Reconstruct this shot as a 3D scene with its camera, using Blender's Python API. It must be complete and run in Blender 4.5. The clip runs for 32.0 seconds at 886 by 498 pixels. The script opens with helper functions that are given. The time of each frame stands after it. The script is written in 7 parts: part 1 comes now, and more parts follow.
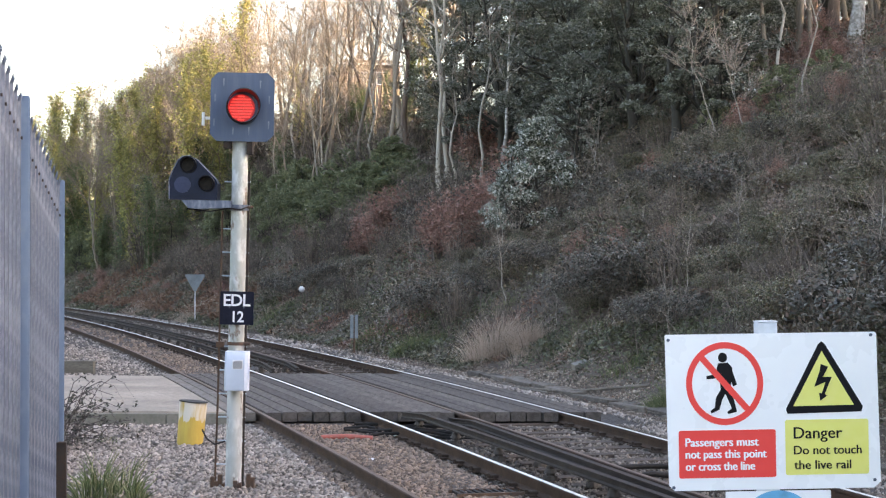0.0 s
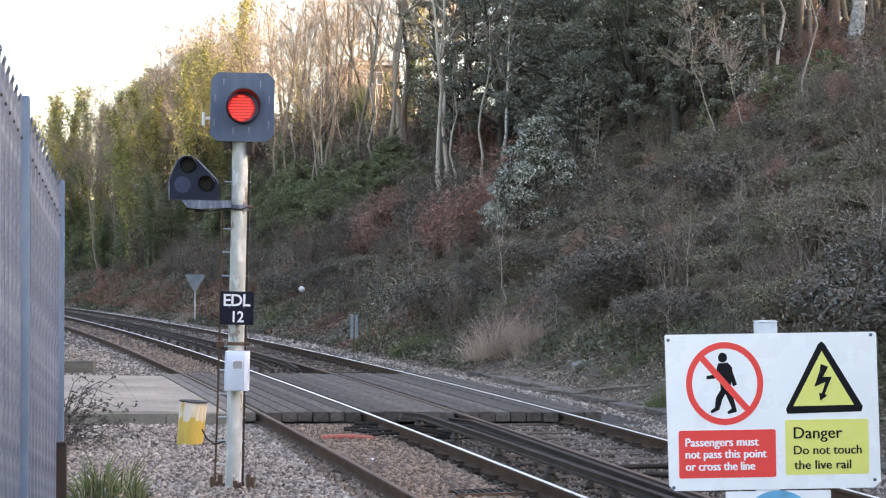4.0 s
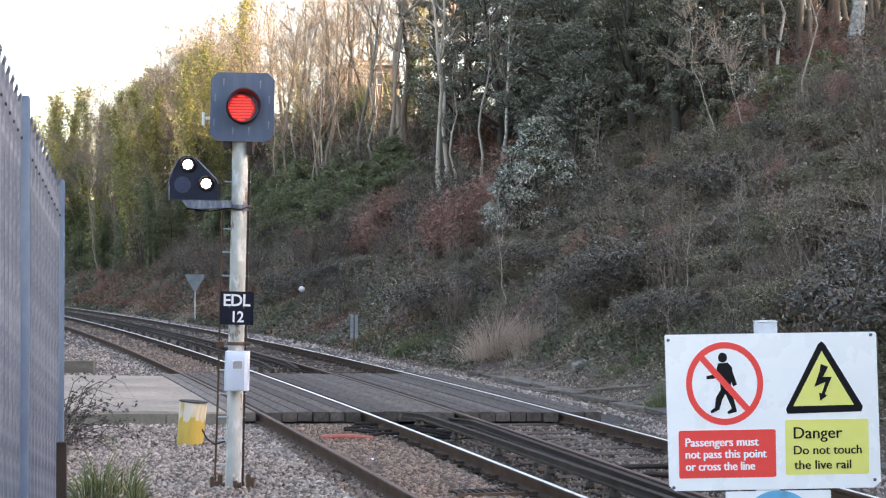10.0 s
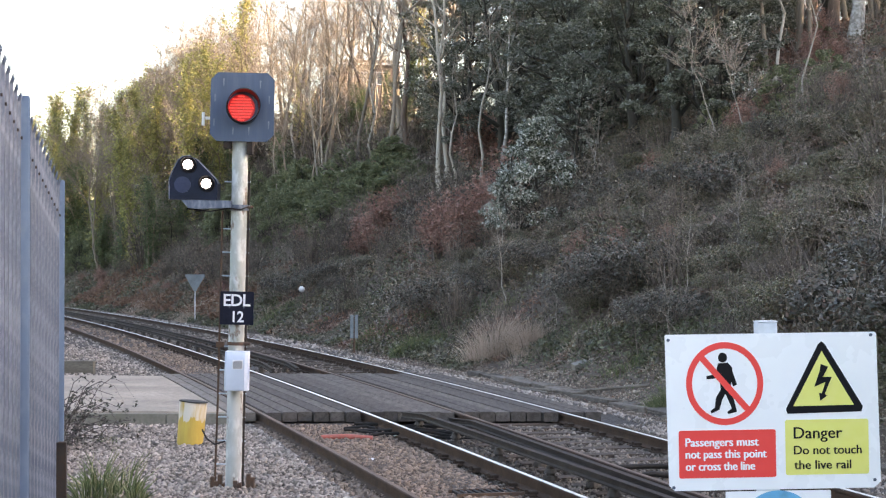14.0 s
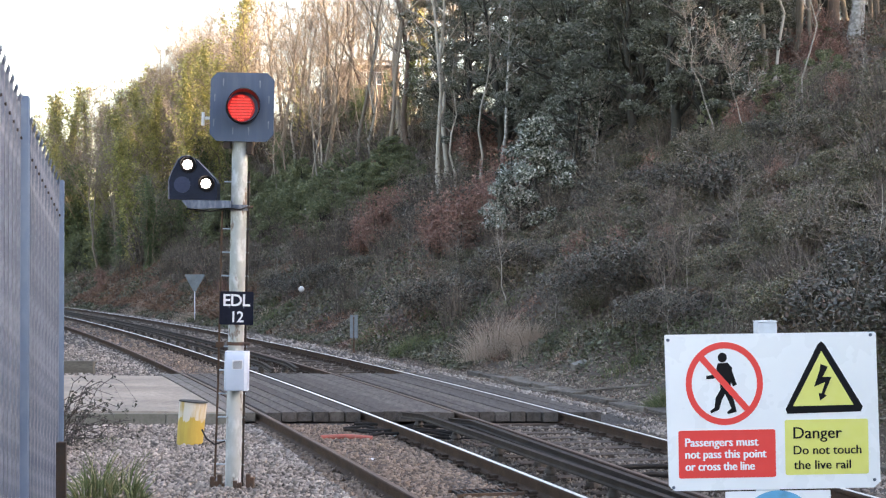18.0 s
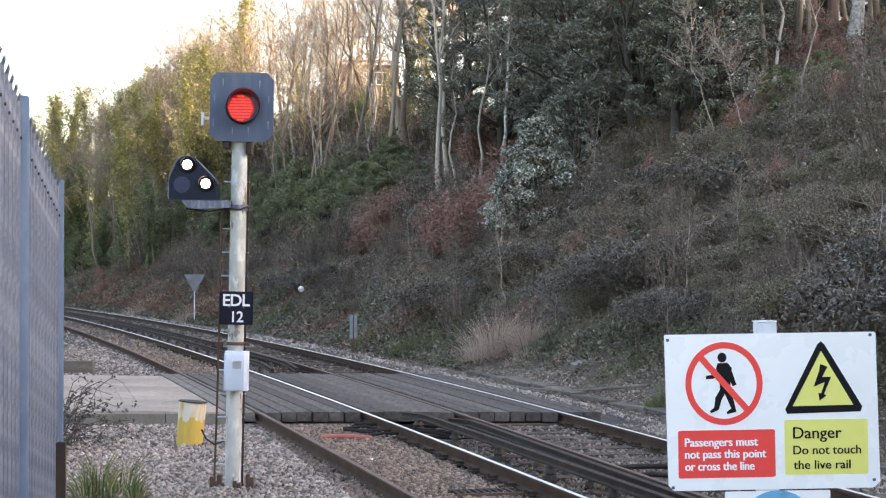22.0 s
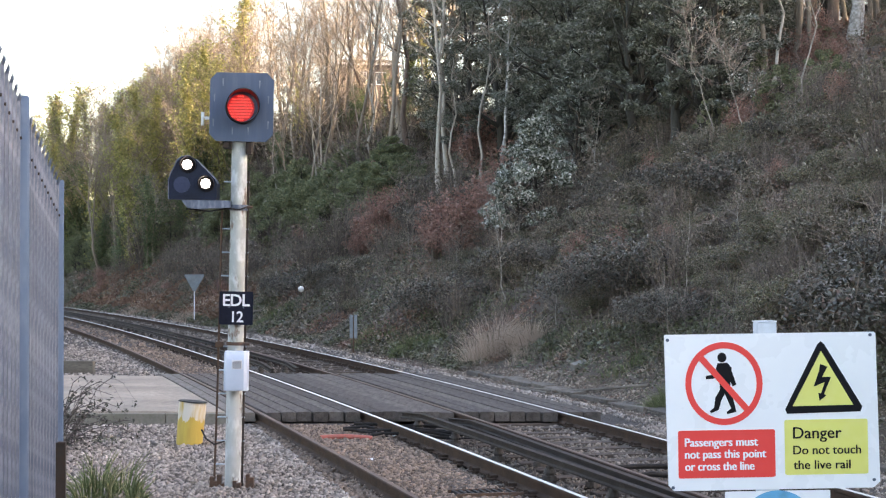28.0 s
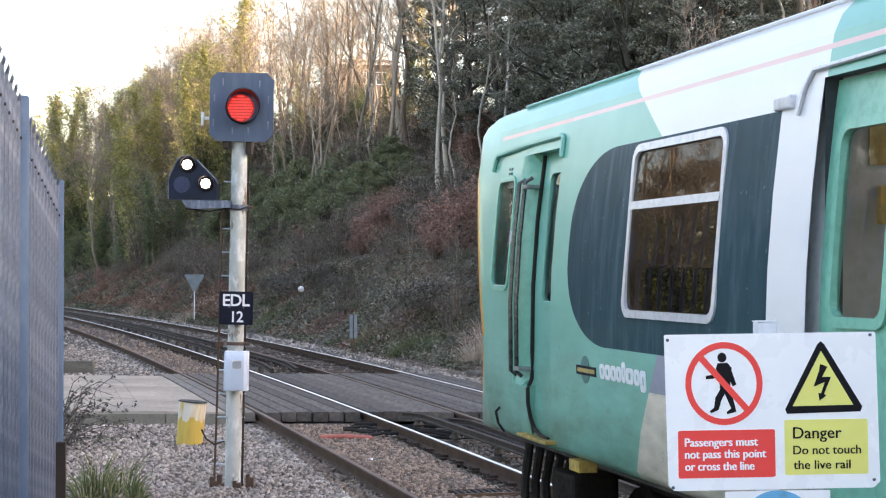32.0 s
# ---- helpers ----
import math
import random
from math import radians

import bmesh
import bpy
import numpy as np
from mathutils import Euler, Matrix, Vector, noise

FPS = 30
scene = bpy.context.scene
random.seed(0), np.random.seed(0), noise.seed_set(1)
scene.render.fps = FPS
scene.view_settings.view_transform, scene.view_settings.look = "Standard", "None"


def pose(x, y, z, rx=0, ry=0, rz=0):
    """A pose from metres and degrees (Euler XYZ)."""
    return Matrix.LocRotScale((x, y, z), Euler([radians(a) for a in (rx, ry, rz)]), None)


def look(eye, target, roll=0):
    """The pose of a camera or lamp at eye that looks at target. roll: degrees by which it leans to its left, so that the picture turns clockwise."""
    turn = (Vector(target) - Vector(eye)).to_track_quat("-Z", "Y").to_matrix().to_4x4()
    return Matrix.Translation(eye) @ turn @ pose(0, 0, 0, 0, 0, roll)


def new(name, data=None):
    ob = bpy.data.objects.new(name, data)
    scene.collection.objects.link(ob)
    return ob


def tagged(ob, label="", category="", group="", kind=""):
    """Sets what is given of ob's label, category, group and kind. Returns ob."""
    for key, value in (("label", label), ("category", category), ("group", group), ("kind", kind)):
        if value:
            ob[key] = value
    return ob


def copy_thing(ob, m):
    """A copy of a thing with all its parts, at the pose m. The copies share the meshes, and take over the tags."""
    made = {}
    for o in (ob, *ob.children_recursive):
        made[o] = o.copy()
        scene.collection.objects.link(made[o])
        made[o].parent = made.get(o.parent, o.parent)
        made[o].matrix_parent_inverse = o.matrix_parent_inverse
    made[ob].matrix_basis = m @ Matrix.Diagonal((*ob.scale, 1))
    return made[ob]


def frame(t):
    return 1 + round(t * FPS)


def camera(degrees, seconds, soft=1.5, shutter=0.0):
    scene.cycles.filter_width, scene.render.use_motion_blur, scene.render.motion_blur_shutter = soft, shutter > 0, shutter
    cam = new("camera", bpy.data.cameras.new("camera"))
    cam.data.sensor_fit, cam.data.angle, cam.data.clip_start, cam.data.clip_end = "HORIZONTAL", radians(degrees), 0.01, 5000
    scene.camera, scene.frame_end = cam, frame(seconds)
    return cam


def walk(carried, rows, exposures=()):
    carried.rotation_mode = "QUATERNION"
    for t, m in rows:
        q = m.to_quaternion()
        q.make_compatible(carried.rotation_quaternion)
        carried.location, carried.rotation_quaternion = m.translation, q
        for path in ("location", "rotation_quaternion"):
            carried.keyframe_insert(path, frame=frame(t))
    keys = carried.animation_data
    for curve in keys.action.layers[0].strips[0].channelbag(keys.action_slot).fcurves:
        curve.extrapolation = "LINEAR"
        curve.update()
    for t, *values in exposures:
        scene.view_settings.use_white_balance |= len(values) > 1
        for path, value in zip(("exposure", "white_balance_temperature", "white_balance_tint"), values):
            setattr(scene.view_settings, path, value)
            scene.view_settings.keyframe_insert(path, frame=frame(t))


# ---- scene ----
EXPO, KELVIN, TINT, SKY = 2.78, 7550, 22, 0.15

# lens and path: a tripod on the platform end, eye 2.09 m over the rails
cam = camera(2 * math.degrees(math.atan(784 / 3000)), 32.0, soft=1.2)
EYE = (0.0, 0.0, 2.09)
TILT = math.degrees(math.atan(39 / 3000))
walk(cam, [(0, pose(*EYE, 90 + TILT, 0, 0)), (16, pose(*EYE, 90 + TILT, 0, 0)),
           (20, pose(*EYE, 90 + TILT, 0, -0.019)), (32, pose(*EYE, 90 + TILT, 0, -0.022))],
     exposures=[(0, EXPO, KELVIN, TINT), (32, EXPO, KELVIN, TINT)])

# ---- daylight ----
SUN_EL, SUN_AZ = 13.4, 93.0       # degrees above the horizon, clockwise from +y
world = bpy.data.worlds.new("world")
scene.world = world
world.use_nodes = True
wn = world.node_tree.nodes
sky = wn.new("ShaderNodeTexSky")
sky.sky_type, sky.sun_disc = "NISHITA", False
sky.sun_elevation, sky.sun_rotation = radians(SUN_EL), radians(SUN_AZ)
sky.air_density, sky.dust_density, sky.ozone_density = 1.0, 2.0, 1.0
world.node_tree.links.new(sky.outputs[0], wn["Background"].inputs[0])
wn["Background"].inputs[1].default_value = SKY
sun = new("sun", bpy.data.lights.new("sun", "SUN"))
sun.data.energy, sun.data.angle, sun.data.color = 2.9, radians(0.6), (1.0, 0.85, 0.60)
az, el = radians(SUN_AZ), radians(SUN_EL)
toward = Vector((math.sin(az) * math.cos(el), math.cos(az) * math.cos(el), math.sin(el)))
sun.matrix_world = look(toward * 100, (0, 0, 0))


# ---- materials ----
def nodes_of(name):
    m = bpy.data.materials.new(name)
    m.use_nodes = True
    nt = m.node_tree
    return m, nt, nt.nodes["Principled BSDF"]


def link(nt, a, b):
    nt.links.new(a, b)


def mix_rgb(nt, fac, a, b, blend="MIX"):
    n = nt.nodes.new("ShaderNodeMix")
    n.data_type, n.blend_type = "RGBA", blend
    for sock, v in ((n.inputs[0], fac), (n.inputs[6], a), (n.inputs[7], b)):
        if isinstance(v, (int, float)):
            sock.default_value = v
        elif isinstance(v, tuple):
            sock.default_value = (*v, 1) if len(v) == 3 else v
        else:
            link(nt, v, sock)
    return n.outputs[2]


def noise_fac(nt, vec, scale, detail=4.0, lo=0.35, hi=0.65, rough=0.6):
    n = nt.nodes.new("ShaderNodeTexNoise")
    n.inputs["Scale"].default_value, n.inputs["Detail"].default_value = scale, detail
    n.inputs["Roughness"].default_value = rough
    link(nt, vec, n.inputs["Vector"])
    r = nt.nodes.new("ShaderNodeMapRange")
    r.inputs[1].default_value, r.inputs[2].default_value = lo, hi
    link(nt, n.outputs[0], r.inputs[0])
    return r.outputs[0]


def math_node(nt, op, a, b=0.0, c=0.0):
    n = nt.nodes.new("ShaderNodeMath")
    n.operation = op
    for s, v in zip(n.inputs, (a, b, c)):
        if isinstance(v, (int, float)):
            s.default_value = v
        else:
            link(nt, v, s)
    return n.outputs[0]


def stretched(nt, vec, sx, sy, sz):
    n = nt.nodes.new("ShaderNodeMapping")
    n.inputs["Scale"].default_value = (sx, sy, sz)
    link(nt, vec, n.inputs[0])
    return n.outputs[0]


def surface(name, base, second=None, third=None, rough=0.7, metal=0.0, scale=3.0, fine=40.0, bump=0.15, grain=(1, 1, 1),
            spread=0.0, spec=0.5, island=False, amount=1.0):
    """Base colour with blotches of a second colour, fine grain of a third, bump, and a spread of tone from piece to piece."""
    m, nt, bsdf = nodes_of(name)
    tc = nt.nodes.new("ShaderNodeTexCoord")
    vec = stretched(nt, tc.outputs["Object"], *grain)
    second = second or tuple(c * 0.7 for c in base)
    third = third or tuple(c * 0.6 for c in base)
    blotch = noise_fac(nt, vec, scale)
    col = mix_rgb(nt, math_node(nt, "MULTIPLY", blotch, amount), base, second)
    grain_f = noise_fac(nt, vec, fine, 3.0, 0.45, 0.75)
    col = mix_rgb(nt, math_node(nt, "MULTIPLY", grain_f, 0.6), col, third)
    if spread:
        if island:
            rnd = nt.nodes.new("ShaderNodeNewGeometry").outputs["Random Per Island"]
        else:
            rnd = nt.nodes.new("ShaderNodeObjectInfo").outputs["Random"]
        hsv = nt.nodes.new("ShaderNodeHueSaturation")
        link(nt, math_node(nt, "MULTIPLY_ADD", rnd, 2 * spread, 1 - spread), hsv.inputs["Value"])
        link(nt, col, hsv.inputs["Color"])
        col = hsv.outputs[0]
    link(nt, col, bsdf.inputs["Base Color"])
    bsdf.inputs["Metallic"].default_value = metal
    bsdf.inputs["Specular IOR Level"].default_value = spec
    link(nt, math_node(nt, "MULTIPLY_ADD", grain_f, 0.18, rough - 0.08), bsdf.inputs["Roughness"])
    if bump:
        b = nt.nodes.new("ShaderNodeBump")
        b.inputs["Strength"].default_value, b.inputs["Distance"].default_value = bump, 0.02
        link(nt, grain_f, b.inputs["Height"])
        link(nt, b.outputs[0], bsdf.inputs["Normal"])
    return m


def leafy(name, colours, rough=0.45, through_light=0.25, spec=0.5, patches=None):
    """Leaves of several tones, picked leaf by leaf, letting some light through."""
    m, nt, bsdf = nodes_of(name)
    rnd = nt.nodes.new("ShaderNodeNewGeometry").outputs["Random Per Island"]
    ramp = nt.nodes.new("ShaderNodeValToRGB")
    ramp.color_ramp.interpolation = "LINEAR"
    els = ramp.color_ramp.elements
    while len(els) < len(colours):
        els.new(0.5)
    for i, c in enumerate(colours):
        els[i].position, els[i].color = i / (len(colours) - 1), (*c, 1)
    link(nt, rnd, ramp.inputs[0])
    tc = nt.nodes.new("ShaderNodeTexCoord")
    patch = noise_fac(nt, tc.outputs["Object"], 0.8)
    col = mix_rgb(nt, math_node(nt, "MULTIPLY", patch, 0.45), ramp.outputs[0], tuple(c * 0.55 for c in colours[0]))
    if patches:
        for scale, tone, lo, hi in patches:
            col = mix_rgb(nt, math_node(nt, "MULTIPLY", noise_fac(nt, tc.outputs["Object"], scale, 3.0, lo, hi), 0.8), col, mix_rgb(nt, rnd, tuple(c * 0.4 for c in tone), tuple(c * 1.6 for c in tone)))
    link(nt, col, bsdf.inputs["Base Color"])
    bsdf.inputs["Roughness"].default_value = rough
    bsdf.inputs["Specular IOR Level"].default_value = spec
    if through_light:
        tr = nt.nodes.new("ShaderNodeBsdfTranslucent")
        mx = nt.nodes.new("ShaderNodeMixShader")
        mx.inputs[0].default_value = through_light
        link(nt, col, tr.inputs[0])
        link(nt, bsdf.outputs[0], mx.inputs[1])
        link(nt, tr.outputs[0], mx.inputs[2])
        link(nt, mx.outputs[0], nt.nodes["Material Output"].inputs[0])
    return m


def glowing(name, colour, strength, body=None):
    m, nt, bsdf = nodes_of(name)
    bsdf.inputs["Base Color"].default_value = (*(body or colour), 1)
    bsdf.inputs["Emission Color"].default_value = (*colour, 1)
    bsdf.inputs["Emission Strength"].default_value = strength
    return m


def glass(name, tint, rough=0.01, mirror=0.9):
    """A thin pane: tinted see-through, with a mirror gloss that grows at a slant."""
    m, nt, bsdf = nodes_of(name)
    nt.nodes.remove(bsdf)
    clear = nt.nodes.new("ShaderNodeBsdfTransparent")
    clear.inputs[0].default_value = (*tint, 1)
    gloss = nt.nodes.new("ShaderNodeBsdfGlossy")
    gloss.inputs["Roughness"].default_value = rough
    fres = nt.nodes.new("ShaderNodeFresnel")
    fres.inputs[0].default_value = 1.5
    mx = nt.nodes.new("ShaderNodeMixShader")
    link(nt, math_node(nt, "MINIMUM", math_node(nt, "MULTIPLY", fres.outputs[0], mirror), 1.0), mx.inputs[0])
    link(nt, clear.outputs[0], mx.inputs[1])
    link(nt, gloss.outputs[0], mx.inputs[2])
    link(nt, mx.outputs[0], nt.nodes["Material Output"].inputs[0])
    return m


SOIL = surface("soil", (0.09, 0.066, 0.048), (0.06, 0.046, 0.032), (0.135, 0.10, 0.074), rough=0.95, scale=0.6, fine=14, bump=0.6)
# Grey bed kept far darker than STONE: gap shade put into its colour.
BALLAST = surface("ballast", (0.05, 0.04, 0.034), (0.034, 0.027, 0.022), (0.06, 0.048, 0.04), rough=0.9, scale=0.5, fine=22, bump=1.0)
BALLAST_BROWN = surface("brown_ballast", (0.06, 0.045, 0.036), (0.042, 0.031, 0.025), (0.03, 0.023, 0.018), rough=0.9, scale=0.7, fine=22, bump=1.0)
STONE_BROWN = surface("brown_stone", (0.25, 0.185, 0.142), (0.17, 0.122, 0.092), (0.12, 0.09, 0.07), rough=0.9, scale=0.7, fine=30, spread=0.55, island=True, bump=0.2)
BALLAST_DARK = surface("oily_ballast", (0.065, 0.053, 0.045), (0.036, 0.030, 0.026), (0.03, 0.025, 0.021), rough=0.85, scale=0.8, fine=22, bump=1.0)
STONE_DARK = surface("oily_stone", (0.215, 0.178, 0.147), (0.12, 0.097, 0.08), (0.09, 0.076, 0.064), rough=0.85, scale=0.7, fine=30, spread=0.55, island=True, bump=0.2)
STONE_FOOT = surface("bank_rubble", (0.37, 0.31, 0.25), (0.255, 0.208, 0.165), (0.18, 0.148, 0.12), rough=0.95, scale=0.7, fine=30, spread=0.6, island=True, bump=0.2, spec=0.2)
STONE = surface("stone", (0.335, 0.295, 0.262), (0.225, 0.19, 0.165), (0.15, 0.128, 0.11), rough=0.92, scale=0.7, fine=30, spread=0.7, island=True, bump=0.25)
RAIL_RUST = surface("rusty_steel", (0.066, 0.040, 0.028), (0.038, 0.025, 0.019), (0.10, 0.06, 0.04), rough=0.85, metal=0.0, scale=4, fine=60, spec=0.15)
RAIL_TOP = surface("polished_steel", (0.95, 0.91, 0.87), (0.86, 0.82, 0.78), (0.8, 0.76, 0.72), rough=0.42, metal=1.0, scale=3, fine=50, bump=0)
RAIL_DULL = surface("dull_rail_top", (0.15, 0.10, 0.074), (0.10, 0.068, 0.05), rough=0.7, metal=0.0, scale=5, fine=60, bump=0.05, spec=0.2)
COND = surface("conductor_steel", (0.052, 0.042, 0.037), (0.034, 0.028, 0.025), rough=0.8, metal=0.0, scale=4, fine=60, spec=0.12)
SLEEPER = surface("old_sleeper_wood", (0.085, 0.067, 0.055), (0.05, 0.04, 0.033), rough=0.9, scale=4, fine=30, grain=(1, 6, 6), spread=0.25, spec=0.2)
DECK = surface("weathered_deck_timber", (0.105, 0.092, 0.083), (0.055, 0.046, 0.041), (0.20, 0.18, 0.165), rough=0.9, scale=2.2, fine=26, grain=(6, 0.8, 6), spread=0.3, bump=0.4, spec=0.18)
DECK_PALE = surface("dusty_grey_timber", (0.17, 0.152, 0.135), (0.10, 0.088, 0.078), (0.24, 0.22, 0.195), rough=0.95, scale=2, fine=16, grain=(5, 1, 5), spread=0.2, bump=0.35, spec=0.2)
CONCRETE = surface("pale_concrete", (0.345, 0.292, 0.235), (0.205, 0.178, 0.15), (0.15, 0.13, 0.11), rough=0.9, scale=0.75, fine=11, bump=0.3)
CONC_GREY = surface("grey_concrete", (0.24, 0.22, 0.195), (0.15, 0.145, 0.12), (0.12, 0.12, 0.09), rough=0.92, scale=1.5, fine=20)
TROUGH = surface("dirty_trough_concrete", (0.165, 0.138, 0.112), (0.105, 0.088, 0.072), (0.07, 0.06, 0.047), rough=0.95, scale=2.6, fine=14, spread=0.35, bump=0.6)
GALV = surface("galvanised_steel", (0.105, 0.138, 0.195), (0.075, 0.10, 0.15), (0.33, 0.37, 0.44), rough=0.6, metal=0.25, scale=6, fine=24, grain=(1, 1, 0.35), spread=0.07, bump=0.04)
RUST = surface("rust", (0.10, 0.055, 0.032), (0.055, 0.04, 0.033), (0.17, 0.08, 0.04), rough=0.9, scale=6, fine=50)
TARMAC = surface("tarmac", (0.07, 0.07, 0.07), (0.05, 0.05, 0.05), rough=0.9, scale=2, fine=60)
def flaking_paint():
    """Old pale paint in grey and greenish patches, rust showing through where it has come off."""
    m, nt, bsdf = nodes_of("flaking_pale_paint")
    tc = nt.nodes.new("ShaderNodeTexCoord")
    vec = stretched(nt, tc.outputs["Object"], 1, 1, 0.45)
    col = mix_rgb(nt, noise_fac(nt, vec, 3.6), (0.46, 0.49, 0.50), (0.29, 0.315, 0.29))
    col = mix_rgb(nt, noise_fac(nt, vec, 11, 4, 0.5, 0.62), col, (0.53, 0.56, 0.565))
    rust = math_node(nt, "MULTIPLY", noise_fac(nt, vec, 6.5, 5, 0.565, 0.62), 0.85)
    col = mix_rgb(nt, rust, col, mix_rgb(nt, noise_fac(nt, vec, 30), (0.20, 0.12, 0.075), (0.085, 0.062, 0.05)))
    link(nt, col, bsdf.inputs["Base Color"])
    link(nt, math_node(nt, "MULTIPLY_ADD", rust, 0.3, 0.58), bsdf.inputs["Roughness"])
    b = nt.nodes.new("ShaderNodeBump")
    b.inputs["Strength"].default_value, b.inputs["Distance"].default_value = 0.5, 0.006
    b.invert = True
    link(nt, rust, b.inputs["Height"])
    link(nt, b.outputs[0], bsdf.inputs["Normal"])
    return m


POST_PAINT = flaking_paint()
BOARD = surface("slate_blue_paint", (0.042, 0.075, 0.14), (0.034, 0.062, 0.115), (0.075, 0.105, 0.16), rough=0.55, scale=4, fine=9, grain=(2.2, 1, 0.25), bump=0.03)
BLACK = surface("black_paint", (0.009, 0.009, 0.011), (0.014, 0.014, 0.018), rough=0.6, scale=5, fine=40, bump=0.05, spec=0.12)
NAVY = surface("navy_paint", (0.010, 0.018, 0.042), (0.008, 0.013, 0.028), rough=0.5, scale=5, fine=40, bump=0.02, spec=0.2)
WHITE = surface("white_paint", (0.78, 0.79, 0.82), (0.72, 0.73, 0.77), (0.66, 0.67, 0.70), rough=0.45, scale=2, fine=16, bump=0.02)
BOXGREY = surface("pale_grey_plastic", (0.52, 0.60, 0.72), (0.48, 0.56, 0.68), (0.46, 0.54, 0.66), rough=0.45, scale=4, fine=30, bump=0)
SIGN_RED = surface("sign_red", (0.98, 0.078, 0.07), (0.96, 0.074, 0.066), (0.98, 0.09, 0.08), rough=0.45, scale=3, fine=20, bump=0.0, spec=0.3)
SIGN_YEL = surface("sign_yellow", (0.84, 0.80, 0.22), (0.80, 0.77, 0.21), (0.85, 0.81, 0.28), rough=0.4, scale=3, fine=20, bump=0.0)
SIGN_BLUE = surface("sign_blue", (0.12, 0.46, 0.74), (0.11, 0.43, 0.70), rough=0.4, scale=3, fine=20, bump=0.0)
def tub_paint():
    """Yellow below, flaking to stained white above along a ragged edge."""
    m, nt, bsdf = nodes_of("yellow_and_white_tub")
    tc = nt.nodes.new("ShaderNodeTexCoord")
    sep = nt.nodes.new("ShaderNodeSeparateXYZ")
    link(nt, tc.outputs["Object"], sep.inputs[0])
    streak = noise_fac(nt, stretched(nt, tc.outputs["Object"], 1, 1, 0.15), 14, 3, 0.3, 0.7)
    edge = math_node(nt, "GREATER_THAN", math_node(nt, "MULTIPLY_ADD", streak, -0.14, sep.outputs[2]), 0.30)
    yellow = mix_rgb(nt, streak, (0.58, 0.43, 0.085), (0.47, 0.32, 0.07))
    white = mix_rgb(nt, noise_fac(nt, stretched(nt, tc.outputs["Object"], 1, 1, 0.12), 11, 4, 0.5, 0.7), (0.62, 0.58, 0.50), (0.50, 0.33, 0.07))
    link(nt, mix_rgb(nt, edge, yellow, white), bsdf.inputs["Base Color"])
    bsdf.inputs["Roughness"].default_value = 0.6
    return m


BUCKET = tub_paint()
ORANGE = surface("orange_pipe", (0.42, 0.10, 0.07), (0.30, 0.085, 0.06), (0.2, 0.08, 0.06), rough=0.6, scale=5, fine=30)
RUBBER = surface("black_rubber", (0.018, 0.016, 0.015), (0.03, 0.027, 0.025), rough=0.7, scale=4, fine=40, spec=0.15)
LITTER = surface("litter_plastic", (0.75, 0.75, 0.74), (0.6, 0.6, 0.6), rough=0.5, scale=6, fine=30)
BARK = surface("bark", (0.235, 0.192, 0.148), (0.155, 0.125, 0.094), (0.31, 0.265, 0.21), rough=0.9, scale=1.5, fine=22, grain=(1, 1, 0.25), spread=0.35, bump=0.5)
BARK_PALE = surface("pale_bark", (0.44, 0.405, 0.35), (0.30, 0.27, 0.225), (0.20, 0.175, 0.14), rough=0.85, scale=2, fine=14, grain=(1, 1, 0.5), spread=0.2, bump=0.4)
BARK_RED = surface("red_brown_bark", (0.165, 0.115, 0.088), (0.105, 0.074, 0.057), (0.22, 0.155, 0.12), rough=0.9, scale=1.5, fine=18, grain=(1, 1, 0.25), bump=0.6)
BARK_DARK = surface("dark_bark", (0.050, 0.045, 0.036), (0.032, 0.032, 0.024), rough=0.9, scale=2, fine=22, grain=(1, 1, 0.3), bump=0.5)
TWIG = surface("twig_bark", (0.30, 0.245, 0.20), (0.22, 0.178, 0.145), rough=0.85, scale=1, fine=10, spread=0.4, island=True, bump=0)
CANE = surface("grey_brown_canes", (0.20, 0.162, 0.132), (0.13, 0.10, 0.082), (0.30, 0.255, 0.21), rough=0.85, scale=0.8, fine=8, spread=0.6, island=True, bump=0)
STEM = surface("dead_stems", (0.165, 0.13, 0.108), (0.12, 0.092, 0.076), (0.25, 0.215, 0.185), rough=0.9, scale=0.8, fine=8, spread=0.55, island=True, bump=0)
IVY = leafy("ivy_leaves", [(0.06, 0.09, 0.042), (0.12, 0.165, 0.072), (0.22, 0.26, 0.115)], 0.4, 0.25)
# Yellow-green tones paint low sunlight onto the ivy.
IVY_LIT = leafy("sunlit_ivy", [(0.20, 0.215, 0.078), (0.37, 0.365, 0.13), (0.58, 0.52, 0.21)], 0.5, 0.4)
SHRUB_GREEN = leafy("shrub_leaves", [(0.10, 0.125, 0.062), (0.19, 0.22, 0.11), (0.33, 0.345, 0.19)], 0.45, 0.25)
# The palest tone of HOLM and HOLLY is leaf glint painted as colour.
HOLM = leafy("evergreen_leaves_and_glints", [(0.044, 0.052, 0.032), (0.076, 0.088, 0.056), (0.135, 0.147, 0.102), (0.44, 0.455, 0.385)], 0.3, 0.1, 0.55)
HOLLY = leafy("holly_leaves_and_glints", [(0.05, 0.07, 0.048), (0.12, 0.145, 0.105), (0.36, 0.385, 0.32), (0.88, 0.90, 0.83)], 0.24, 0.1, 0.8)
